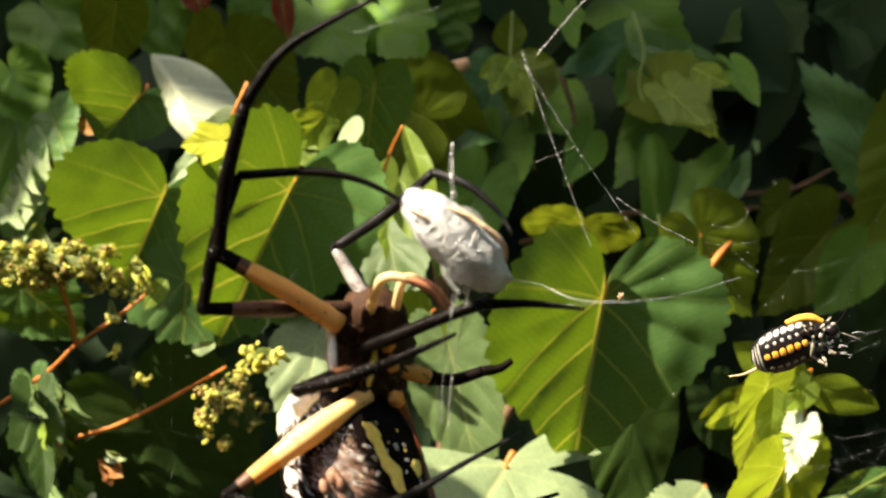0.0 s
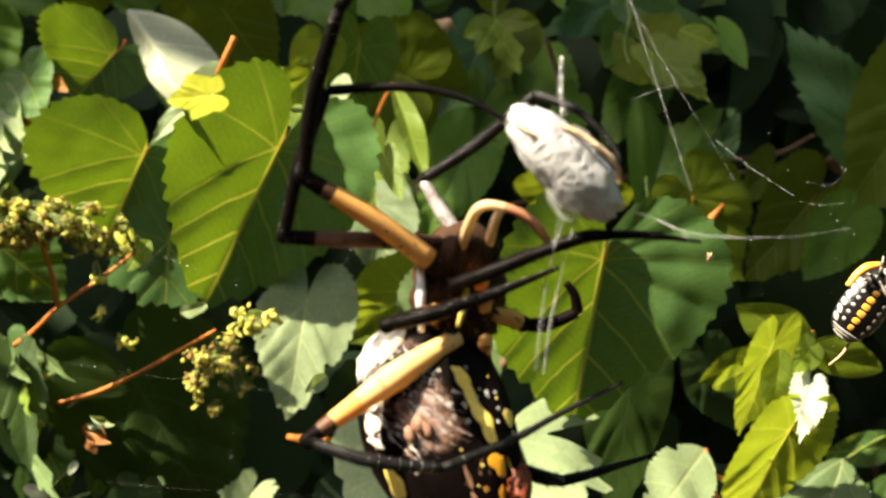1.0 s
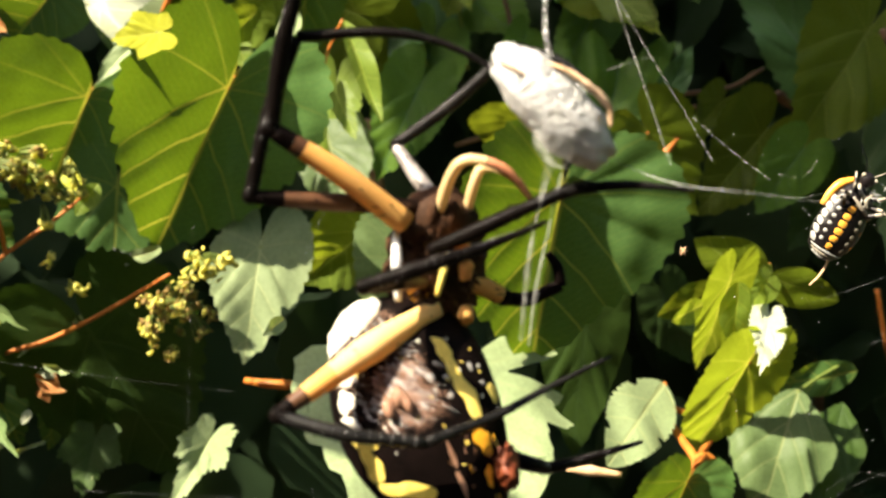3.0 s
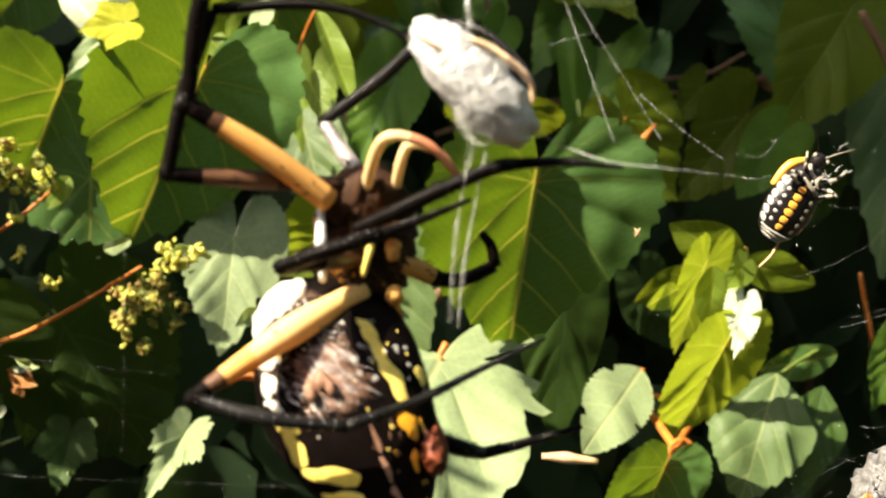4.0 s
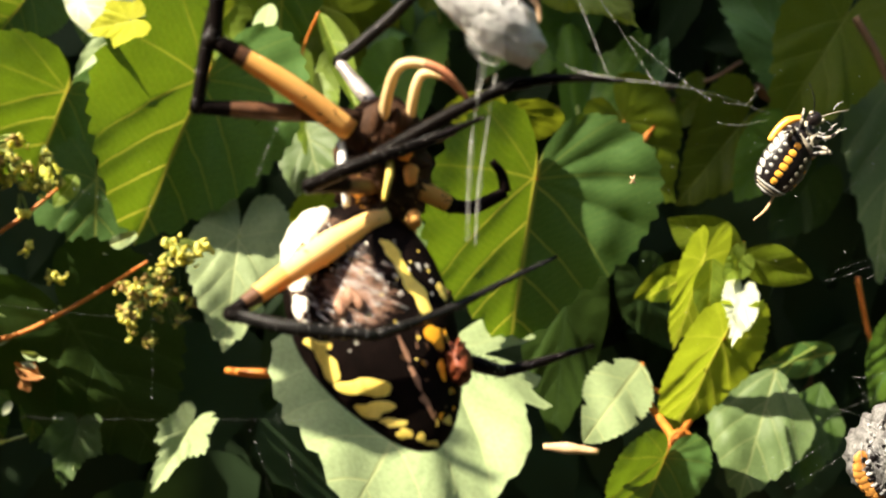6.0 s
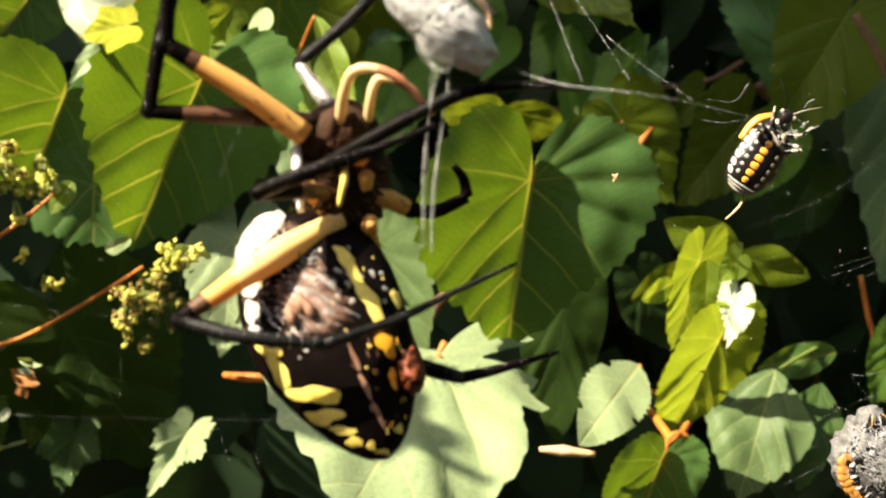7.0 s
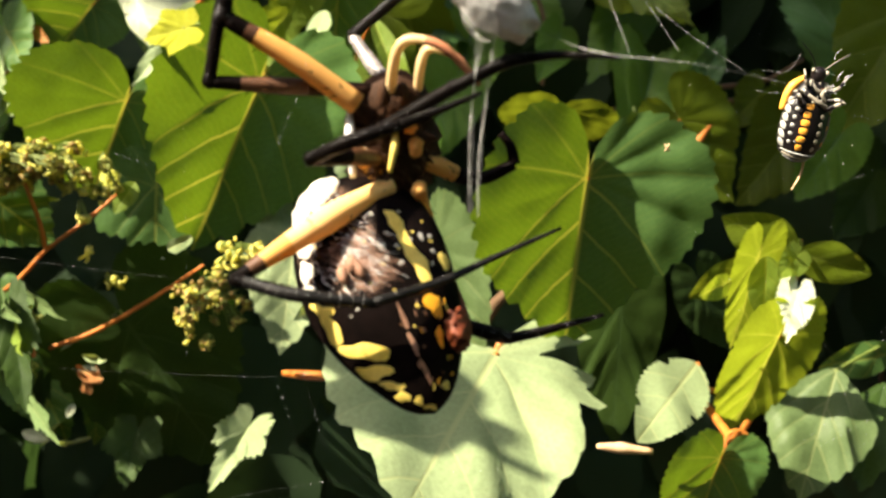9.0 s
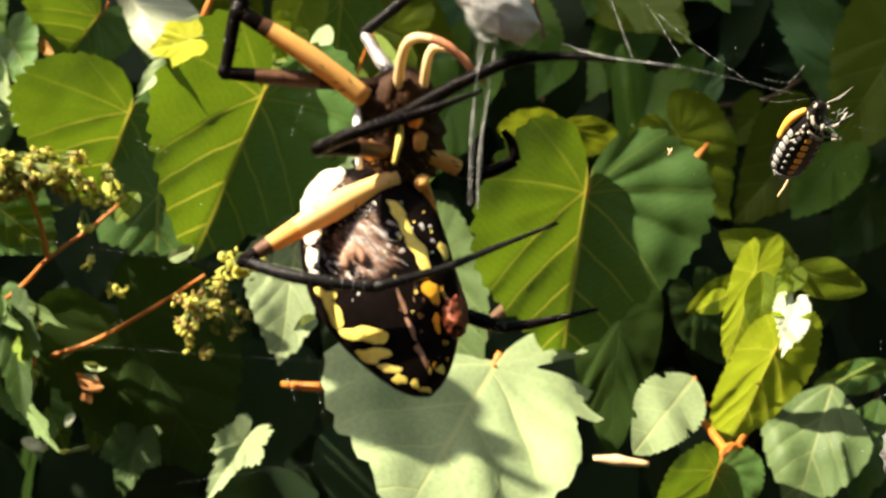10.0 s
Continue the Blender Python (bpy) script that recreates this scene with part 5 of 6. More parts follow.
tarsus_f = limb("leg_tarsus", [q - JG[0] for q in JG], [0.00048, 0.00040, 0.00028], [SP_BLACK], leg_f, None, 0)


def palp(joints, size):
    line, rad = spline(joints, [size, size, size * 0.95, size * 0.85, size * 0.8, size * 0.35], 6)
    Shape().tube(line, rad, 9, slots=bands(0.62)).make("palp", [SP_PALP, SP_TIP], spider, "cream feeler with a reddish tip")


palp([(0.0004, -0.001, 0.00659), (0.00101, -0.0035, 0.01009), (0.00183, -0.005, 0.012), (0.0033, -0.0055, 0.01218), (0.00512, -0.0055, 0.01135), (0.00684, -0.005, 0.00926)], 0.00042)
palp([(0.00246, -0.0005, 0.00648), (0.00303, -0.0025, 0.00996), (0.00363, -0.003, 0.0114), (0.00481, -0.0035, 0.01135), (0.00614, -0.0035, 0.01042), (0.00749, -0.003, 0.00861)], 0.00039)


def front_body():
    a, b = Vector((0.00085, -0.0005, 0.00797)), Vector((0.00008, 0.0005, 0.0006))
    axis = (b - a) / 2
    mid = (a + b) / 2
    right = Vector((1, 0, 0)) - axis.normalized() * axis.normalized().x
    depth = axis.normalized().cross(right)
    sh = Shape()
    sh.blob(mid, (right * 0.0037, depth * 0.0029, axis * 1.10), 18, 22, 0, 0.22, 2.2)
    sh.blob(a + axis * 0.15, (right * 0.0030, depth * 0.0024, axis.normalized() * 0.0026), 10, 12, 0, 0.12)
    for k, (u, s) in enumerate(((0.35, -1), (0.35, 1), (0.8, -1), (0.8, 1), (1.2, -1), (1.2, 1), (1.62, -1), (1.62, 1))):
        c = a + axis * u + right * (s * 0.0020) + Vector((0, -0.0013, 0))
        sh.blob(c, (right * 0.0015 + axis.normalized() * (0.0005 * (u - 1)), depth * 0.0009, axis.normalized() * 0.0007), 8, 10, 0, 0.35, 2.0)
    for c in [(0.00206, -0.0035, 0.00601), (0.00241, -0.0032, 0.00418), (0.00247, -0.0025, 0.00074), (-0.00156, -0.0038, 0.00362)]:
        sh.blob(c, (right * 0.0006, depth * 0.0005, axis.normalized() * 0.0008), 8, 10, 3, 0.4, 1.8)
    line, rad = spline([a, mid, b], [0.0020, 0.0027, 0.0020])
    sh.bristles(line, [r * 1.25 for r in rad], 1500, 0.0010, 0)
    sh.bristles(line, [r * 1.25 for r in rad], 700, 0.0011, 1)
    sh.bristles(line, [r * 1.25 for r in rad], 120, 0.0009, 2)
    line, rad = spline([a - axis * 0.25, a + axis * 0.15, a + axis * 0.6], [0.0016, 0.0027, 0.0029])
    sh.bristles(line, rad, 900, 0.0008, 0)
    sh.bristles(line, rad, 500, 0.0009, 1)
    body = sh.make("cephalothorax", [SP_DARK, SP_BROWN, SP_AMBER, SP_ORANGE], spider, "dark brown hairy front body")
    for joints, r, mat, nm in (([(0.00099, -0.0032, 0.00581), (0.00078, -0.0036, 0.0043), (0.00027, -0.0034, 0.00235)], 0.00032, SP_YELLOW, "breast_stripe"), ([(-0.00251, -0.002, 0.00746), (-0.00257, -0.0035, 0.00511), (-0.0025, -0.0035, 0.00212)], 0.00042, SP_SILVER, "silver_edge")):
        line, rad = spline(joints, [r * 0.5, r, r * 0.6])
        Shape().tube(line, rad, 8, wobble=0.2).make(nm, mat, body)
    for s in (-1, 1):
        Shape().blob(a + right * (s * 0.0007) + Vector((0, -0.0019, 0)) - axis * 0.05, (Vector((0.0005, 0, 0)), Vector((0, 0.0005, 0)), axis.normalized() * 0.0011), 8, 8).make("fang", SP_DARK, body)


front_body()

AB0, AB1 = Vector((-0.00415, -0.0005, 0.00165)), Vector((0.00275, -0.0075, -0.01560))
AB_AXIS = AB1 - AB0
AB_D = AB_AXIS.normalized()
AB_R = (Vector((1, 0, 0)) - AB_D * AB_D.x).normalized()
AB_N = AB_D.cross(AB_R)
if AB_N.y > 0:
    AB_N = -AB_N
AB_W, AB_T = 0.00600, 0.0038


def abdomen_at(u, a, lift=1.0):
    """A place on the abdomen's skin: u along it, a degrees round it from the side that faces out."""
    u = min(0.9995, max(0.0005, u))
    p = math.sin(math.pi * u ** 0.78) ** 0.56
    a = radians(a)
    bumps = 1 + 0.025 * math.sin(5 * a) * math.sin(9 * u) + 0.012 * noise.noise(Vector((math.sin(a) * 4, math.cos(a) * 4, u * 9)))
    return AB0 + AB_AXIS * u + (AB_R * (math.sin(a) * AB_W) + AB_N * (math.cos(a) * AB_T)) * (p * bumps * lift)


def abdomen():
    rows, cols, verts, faces = 48, 64, [], []
    for i in range(rows + 1):
        for k in range(cols):
            verts.append(abdomen_at(i / rows, 360 * k / cols))
    for i in range(rows):
        for k in range(cols):
            a, b = i * cols + k, i * cols + (k + 1) % cols
            faces.append((a, b, b + cols, a + cols))
    body = mesh_object("abdomen", verts, faces, SP_BLACK, spider, "black abdomen with yellow and cream markings")

    def marking(u, a, lu, lv, ang, mat, name="marking", lift=1.012, ragged=0.42):
        """A patch of colour that lies on the skin; lu, lv: its half sizes in mm along and across."""
        rings, n = 5, 22
        rnd = random.Random(int(u * 1000 + a * 7))
        ph = [rnd.uniform(0, 6) for _ in range(3)]
        c, s = math.cos(radians(ang)), math.sin(radians(ang))
        width = max(0.2, math.sin(math.pi * min(0.98, max(0.04, u)) ** 0.78) ** 0.56) * AB_W
        v2, f2 = [], []
        for i in range(rings + 1):
            for k in range(n):
                q = 2 * math.pi * k / n
                r = i / rings * (1 + ragged * (math.sin(2 * q + ph[0]) * 0.5 + math.sin(3 * q + ph[1]) * 0.35 + math.sin(5 * q + ph[2]) * 0.2))
                du, dv = lu * 0.001 * r * math.cos(q), lv * 0.001 * r * math.sin(q)
                du, dv = du * c - dv * s, du * s + dv * c
                v2.append(abdomen_at(u + du / AB_AXIS.length, a + math.degrees(dv / width), lift - 0.012 * (i / rings) ** 4))
        for i in range(rings):
            for k in range(n):
                p, q = i * n + k, i * n + (k + 1) % n
                f2.append((p, q, q + n, p + n))
        return mesh_object(name, v2, f2, mat, body)

    for m in MARKS:
        marking(*m)
    rnd = random.Random(3)
    for _ in range(38):
        u, a = rnd.uniform(0.10, 0.62), rnd.uniform(-40, 62)
        marking(u, a, rnd.uniform(0.07, 0.18), rnd.uniform(0.05, 0.13), rnd.uniform(-20, 20), SP_CREAM if rnd.random() < 0.7 else SP_YELLOW, "pale_dot", 1.010)
    for _ in range(34):
        u, a = rnd.uniform(0.60, 0.95), rnd.uniform(2, 62)
        marking(u, a, rnd.uniform(0.08, 0.26), rnd.uniform(0.06, 0.14), rnd.uniform(-30, 30), rnd.choice((SP_YELLOW, SP_AMBER, SP_PINK, SP_BROWN)), "pale_dot", 1.010)
    # pale shoulder patch; the sun glare on it is put into its white
    Shape().blob(Vector((-0.0055, -0.0022, -0.0006)), (Vector((0.0015, 0, -0.0009)), Vector((0, 0.0015, 0)), Vector((0.0014, 0, 0.0025))), 20, 24, 0, 0.14, 1.4).make("shoulder_patch", SP_CREAM, body, "pale shoulder patch with sun glare in its white")
    marking(*SPINNERET, name="hair_patch", lift=1.014, ragged=0.5)
    sh = Shape()
    for k in range(950):
        if k < 620:
            u, a, slot = rnd.uniform(0.26, 0.48), rnd.gauss(-10, 10), rnd.choice((0, 0, 0, 0, 1, 2))
        else:
            u, a, slot = rnd.uniform(0.06, 0.40), rnd.uniform(-62, 8), rnd.choice((1, 2, 2, 2, 0))
        root, tip = abdomen_at(u, a, 1.0), abdomen_at(u + rnd.uniform(0.02, 0.06), a + rnd.uniform(2, 12), 1.0 + rnd.uniform(0.02, 0.08))
        side = AB_R * 0.00003
        b = len(sh.v)
        sh.v += [root - side, root + side, tip]
        sh.f.append((b, b + 1, b + 2))
        sh.s.append(slot)
    sh.make("hair", [SP_PINK, SP_SILVER, SP_BROWN], body, smooth=False)["kind"] = "stuff"
    sp = Shape()
    for k in range(5):
        base = abdomen_at(0.40, -14 + 5 * math.sin(k * 2.3), 1.0)
        sp.blob(base + AB_N * 0.0003 + AB_R * (0.0004 * math.cos(k * 1.26)) + AB_D * (0.0004 * math.sin(k * 1.26)), (AB_R * 0.0004, AB_N * 0.0005, AB_D * 0.0007), 6, 8)
    sp.make("spinneret", SP_PINK, body)


MARKS = [
    (0.230, -52, 1.07, 0.79, 63, SP_CREAM),
    (0.324, -54, 1.07, 0.76, 58, SP_CREAM),
    (0.394, -57, 1.07, 0.34, 68, SP_CREAM),
    (0.480, -56, 1.28, 0.51, 67, SP_YELLOW),
    (0.562, -58, 1.27, 1.15, 19, SP_YELLOW),
    (0.692, -40, 2.05, 0.79, 67, SP_YELLOW),
    (0.776, -48, 1.47, 0.75, 71, SP_YELLOW),
    (0.850, -38, 0.93, 0.35, 68, SP_YELLOW),
    (0.902, -39, 0.54, 0.47, 59, SP_YELLOW),
    (0.940, -21, 0.36, 0.34, 65, SP_YELLOW),
    (0.976, -1, 0.43, 0.22, 68, SP_YELLOW),
    (0.284, 30, 1.14, 0.55, 17, SP_YELLOW),
    (0.380, 31, 1.51, 0.51, 0, SP_YELLOW),
    (0.474, 34, 1.52, 0.74, 12, SP_YELLOW),
    (0.490, 61, 0.87, 0.66, 13, SP_YELLOW),
    (0.638, 36, 0.94, 0.66, 10, SP_AMBER),
    (0.754, 36, 0.64, 0.37, 10, SP_AMBER),
    (0.640, 7, 1.03, 0.17, 6, SP_PINK),
    (0.742, 7, 1.08, 0.17, 8, SP_PINK),
    (0.850, 10, 1.08, 0.15, 11, SP_PINK),
    (0.362, 12, 0.34, 0.24, 54, SP_GREY),
    (0.410, 12, 0.24, 0.19, 53, SP_GREY),
    (0.446, 21, 0.25, 0.19, 59, SP_GREY),
    (0.380, 23, 0.21, 0.20, 52, SP_GREY),
    (0.374, 45, 0.24, 0.29, 60, SP_GREY),
    (0.444, 50, 0.22, 0.19, 61, SP_GREY),
    (0.382, 54, 0.20, 0.20, 71, SP_GREY),
    (0.324, 20, 0.23, 0.15, 57, SP_GREY),
    (0.924, 44, 0.59, 0.26, 83, SP_YELLOW),
]
SPINNERET = (0.412, -10, 1.30, 0.95, 32, SP_PINK)
abdomen()


# ---------------------------------------------------------------- the shrouded prey beside the spider
PREY = Vector((0.00011, 0.0915, 0.98921))
prey = thing("shrouded_prey", Matrix.Translation(PREY), "insect freshly wrapped in shining white silk with orange showing", "prey")


def fresh_prey():
    a, b = Vector((-0.00408, 0, 0.00341)), Vector((0.0018, 0, -0.0027))
    axis = (b - a) / 2
    d = axis.normalized()
    right = (Vector((0.7, 0, 0.7)) - d * Vector((0.7, 0, 0.7)).dot(d)).normalized()
    out = d.cross(right)
    sh = Shape()
    sh.blob((a + b) / 2, (right * 0.0021, out * 0.0020, axis * 1.22), 34, 36, 0, 0.16, 1.7, lambda q: 1.0 + 0.16 * q.z)
    body = sh.make("shroud", SHROUD, prey)
    foot = Vector((0.00026, -0.0003, -0.0040))
    mid = Vector((-0.0002, -0.0001, -0.0006))
    Shape().blob(mid, (Vector((0.0022, 0, 0.0012)), Vector((0, 0.0021, 0)), foot - mid), 26, 28, 0, 0.06, 1.2, lambda q: 0.85 if q.z < 0 else 0.85 + 0.15 * q.z ** 2).make("silk_veil", SILK_VEIL, prey, "sheer grey silk veil")
    wrap = Shape()
    rnd = random.Random(6)
    for k in range(34):
        t0, ph, tw = rnd.uniform(-0.95, 0.95), rnd.uniform(0, 6.28), rnd.uniform(-0.5, 0.5)
        pts = []
        for i in range(9):
            q = ph + i * 0.42
            z = max(-0.97, min(0.97, t0 + tw * i / 8))
            r = math.sqrt(1 - z * z) * (1.0 + 0.16 * z) * 1.02
            pts.append((a + b) / 2 + right * (math.cos(q) * 0.0021 * r) + out * (math.sin(q) * 0.0020 * r) + axis * z * 1.18)
        wrap.tube(pts, [0.00003] * 9, 4, caps=False)
    tagged(wrap.make("silk_winding", SILK, prey), kind="stuff")
    for joints, radii in (([(-0.00436, -0.00088, 0.00286), (-0.00347, -0.00143, 0.0024), (-0.00238, -0.0016, 0.0017)], [0.0001, 0.00024, 0.0001]), ([(-0.00217, -0.00055, 0.00288), (-0.00017, -0.0011, 0.00231), (0.00142, -0.00152, 0.00123), (0.00279, -0.00136, -0.00012), (0.00307, -0.00103, -0.00157)], [0.0001, 0.00036, 0.00044, 0.00036, 0.0001])):
        line, rad = spline(joints, radii)
        Shape().tube(line, rad, 9, wobble=0.5, flat=0.5).make("orange_patch", PREY_ORANGE, prey)


fresh_prey()

# ---------------------------------------------------------------- the web
web = thing("spider_web", Matrix.Translation(ORIGIN), "torn orb web of fine shining silk threads with specks", "web")


def strand(points, r, mat=None, beads=0, seed=1, name="thread", strands=1, spread=0.0):
    rnd = random.Random(seed)
    sh = Shape()
    base = [Vector(p) - ORIGIN for p in points]
    for _ in range(strands):
        q = [p + Vector((rnd.gauss(0, spread), rnd.gauss(0, spread), rnd.gauss(0, spread * 0.3))) for p in base]
        line, rad = spline(q, [r * rnd.uniform(0.7, 1.2) for _ in q], 8)
        sh.tube(line, rad, 5)
    line, _ = spline(base, [r] * len(base), 30)
    for _ in range(beads):
        p = rnd.choice(line)
        k = max(r, 0.000014) * rnd.uniform(0.9, 2.4)
        sh.blob(p + Vector((rnd.gauss(0, r), 0, rnd.gauss(0, r))), (Vector((k, 0, 0)), Vector((0, k, 0)), Vector((0, 0, k * 1.4))), 4, 6, 1, 0.4)
    return sh.make(name, [mat or SILK_FINE, SILK_BEAD], web)


strand([(0.00066, 0.0915, 0.98649), (-0.00002, 0.093, 0.98226), (-0.00085, 0.0945, 0.97663), (-0.00124, 0.096, 0.97189)], 0.000030, SILK_SHEET, 0, 1, "silk_band", 5, 0.00012)
strand([(-0.00028, 0.0915, 0.98595), (-0.00104, 0.093, 0.98229), (-0.0015, 0.0945, 0.97796), (-0.00176, 0.096, 0.97234)], 0.000030, SILK_SHEET, 0, 2, "silk_band", 5, 0.00012)
strand([(-0.00064, 0.0935, 0.99623), (-0.00082, 0.092, 0.99393), (-0.0007, 0.0915, 0.99242)], 0.000035, SILK_SHEET, 8, 3, "silk_band", 4, 0.00014)
strand([(0.0027, 0.0915, 0.98612), (0.0063, 0.0945, 0.98445), (0.00878, 0.093, 0.98366), (0.01327, 0.094, 0.98297)], 0.000022, SILK_SHEET, 8, 4, "silk_band", 3, 0.00008)
strand([(0.00793, 0.0915, 0.98371), (0.01327, 0.094, 0.98297), (0.01883, 0.099, 0.98183), (0.02722, 0.11, 0.97984)], 0.000016, SILK_SHEET, 16, 5, "silk_band", 2, 0.00006)
strand([(0.00645, 0.109, 1.0015), (0.00825, 0.109, 0.99611), (0.01035, 0.109, 0.99013), (0.01276, 0.109, 0.9835)], 0.000017, SILK_SHEET, 20, 11, strands=3, spread=0.00007)
strand([(0.00712, 0.112, 0.99979), (0.01173, 0.112, 0.99231), (0.01517, 0.113, 0.9874), (0.01794, 0.114, 0.98329)], 0.000015, SILK_SHEET, 110, 12, strands=2, spread=0.00006)
strand([(0.01585, 0.113, 0.98711), (0.0194, 0.115, 0.98448), (0.02457, 0.118, 0.98117)], 0.000015, SILK_SHEET, 70, 13, strands=2, spread=0.00006)
strand([(0.00743, 0.11, 0.99123), (0.01173, 0.112, 0.99231)], 0.000015, SILK_FINE, 4, 14)
strand([(-0.0083, 0.1, 1.00398), (-0.00445, 0.101, 1.005), (-0.001, 0.102, 1.00587)], 0.000017, SILK_FINE, 5, 15)
strand([(-0.00202, 0.103, 1.00906), (0.00022, 0.104, 1.00479), (0.00259, 0.105, 1.00148)], 0.000017, SILK_FINE, 9, 16)
strand([(0.00797, 0.11, 1.00106), (0.01048, 0.11, 1.00395), (0.01344, 0.11, 1.00703)], 0.000020, SILK_SHEET, 40, 17, strands=2, spread=0.00005)
strand([(-0.03757, 0.105, 0.9595), (-0.03127, 0.105, 0.95877), (-0.01715, 0.106, 0.95722), (-0.0024, 0.107, 0.95567)], 0.0000025, SILK_FINE, 15, 18)
strand([(-0.04486, 0.112, 0.96843), (-0.03385, 0.112, 0.96638), (-0.02377, 0.112, 0.9648)], 0.0000035, SILK_FINE, 15, 19)
strand([(0.05295, 0.135, 0.9754), (0.04543, 0.13, 0.97207), (0.03988, 0.128, 0.96958), (0.03333, 0.128, 0.96749)], 0.0000035, SILK_FINE, 15, 20)
strand([(0.04968, 0.15, 0.95723), (0.05461, 0.15, 0.95846), (0.06231, 0.15, 0.96172)], 0.0000035, SILK_FINE, 21, 21)
strand([(0.03951, 0.15, 0.93285), (0.04878, 0.15, 0.93912), (0.06311, 0.15, 0.94437)], 0.0000035, SILK_FINE, 24, 22)
strand([(0.0533, 0.15, 0.94481), (0.05584, 0.15, 0.9447), (0.06302, 0.15, 0.94621)], 0.000006, SILK_FINE, 21, 23)
strand([(0.0533, 0.15, 0.94481), (0.05598, 0.15, 0.941), (0.05753, 0.15, 0.93833)], 0.0000025, SILK_FINE, 4, 24)
strand([(-0.01732, 0.105, 0.97717), (-0.01575, 0.105, 0.98045), (-0.01377, 0.105, 0.98346)], 0.0000025, SILK_FINE, 24, 25)
strand([(-0.03033, 0.11, 0.94438), (-0.01463, 0.11, 0.94624), (0.00098, 0.112, 0.94572)], 0.0000025, SILK_FINE, 12, 27)
strand([(0.03759, 0.125, 0.97577), (0.04295, 0.13, 0.97474), (0.05715, 0.14, 0.97442)], 0.000006, SILK_FINE, 15, 28)
strand([(-0.0336, 0.115, 0.97683), (-0.03013, 0.115, 0.97535)], 0.0000035, SILK_FINE, 9, 29)
strand([(0.04378, 0.148, 0.93931), (0.0509, 0.15, 0.94087), (0.06145, 0.152, 0.93555)], 0.0000025, SILK_FINE, 12, 30)
strand([(0.02880, 0.12700, 0.98070), (0.03140, 0.12700, 0.98040), (0.03290, 0.12700, 0.98210)], 0.000007, SILK_FINE, 14, 40)
strand([(0.02830, 0.12700, 0.97870), (0.03060, 0.12700, 0.97830), (0.03390, 0.12700, 0.97870)], 0.000007, SILK_FINE, 12, 41)
strand([(0.03180, 0.12800, 0.97730), (0.03370, 0.12800, 0.97540), (0.03460, 0.12800, 0.97490)], 0.0000035, SILK_FINE, 8, 42)
strand([(0.05020, 0.14800, 0.95890), (0.05530, 0.14800, 0.96010), (0.06090, 0.14800, 0.96130)], 0.0000035, SILK_FINE, 18, 43)
strand([(0.05400, 0.14800, 0.95750), (0.05740, 0.14800, 0.95900), (0.06090, 0.14800, 0.96040)], 0.0000035, SILK_FINE, 14, 44)
strand([(0.05570, 0.14800, 0.97020), (0.05860, 0.14800, 0.97170), (0.06060, 0.14800, 0.97250)], 0.0000035, SILK_FINE, 8, 45)
strand([(0.04180, 0.15000, 0.93220), (0.04580, 0.15000, 0.93430), (0.05010, 0.15000, 0.93660)], 0.0000035, SILK_FINE, 16, 46)
strand([(0.04420, 0.15000, 0.93090), (0.04990, 0.15000, 0.93350), (0.05600, 0.15000, 0.93690)], 0.0000035, SILK_FINE, 16, 47)
strand([(0.05580, 0.15000, 0.94180), (0.05880, 0.15000, 0.94090), (0.06060, 0.15000, 0.94420), (0.06230, 0.15000, 0.94550)], 0.000006, SILK_FINE, 22, 48)
strand([(0.06060, 0.15000, 0.94420), (0.06120, 0.15000, 0.94190), (0.06240, 0.15000, 0.94070)], 0.000006, SILK_FINE, 12, 49)
strand([(0.05720, 0.15000, 0.94360), (0.06000, 0.15000, 0.93900), (0.06190, 0.15000, 0.93770)], 0.0000025, SILK_FINE, 8, 50)
strand([(-0.02640, 0.11200, 0.97880), (-0.02760, 0.11200, 0.96090), (-0.02800, 0.11200, 0.95810)], 0.000002, SILK_FINE, 10, 51)
strand([(-0.01730, 0.11000, 0.95680), (-0.01660, 0.11000, 0.95370), (-0.01580, 0.11000, 0.94950)], 0.000002, SILK_FINE, 8, 52)
strand([(-0.01970, 0.11000, 0.95590), (-0.01880, 0.11000, 0.95280), (-0.01830, 0.11000, 0.94970)], 0.000002, SILK_FINE, 6, 53)
# loose white beads stand in for sparkling glints of silk
glints = Shape()
rnd_specks = random.Random(21)
for _ in range(50):
    p = Vector((0.0216, 0.127, 0.98444)) + Vector((0.02918, 0, -0.00079)) * rnd_specks.random() + Vector((0.00005, 0, -0.0282)) * rnd_specks.random() ** 1.4 + Vector((0, rnd_specks.uniform(-0.008, 0.012), 0))
    k = rnd_specks.uniform(0.000014, 0.000036)
    d = Vector([rnd_specks.gauss(0, 1) for _ in range(3)]).normalized() * k * rnd_specks.uniform(1.0, 5.0)
    glints.blob(p - ORIGIN, (Vector((k, 0, 0)), Vector((0, k, 0)), d + Vector((0, 0, k))), 4, 6, 0, 0.4)
for _ in range(60):
    p = Vector((rnd_specks.uniform(0.028, 0.068), rnd_specks.uniform(0.128, 0.152), rnd_specks.uniform(0.935, 0.995)))
    k = rnd_specks.uniform(0.000010, 0.000030)
    glints.blob(p - ORIGIN, (Vector((k * 1.8, 0, k * 0.6)), Vector((0, k, 0)), Vector((0, 0, k))), 4, 6, 0, 0.4)
tagged(glints.make("silk_speck", SILK_BEAD, web), kind="stuff")
speck = Shape()
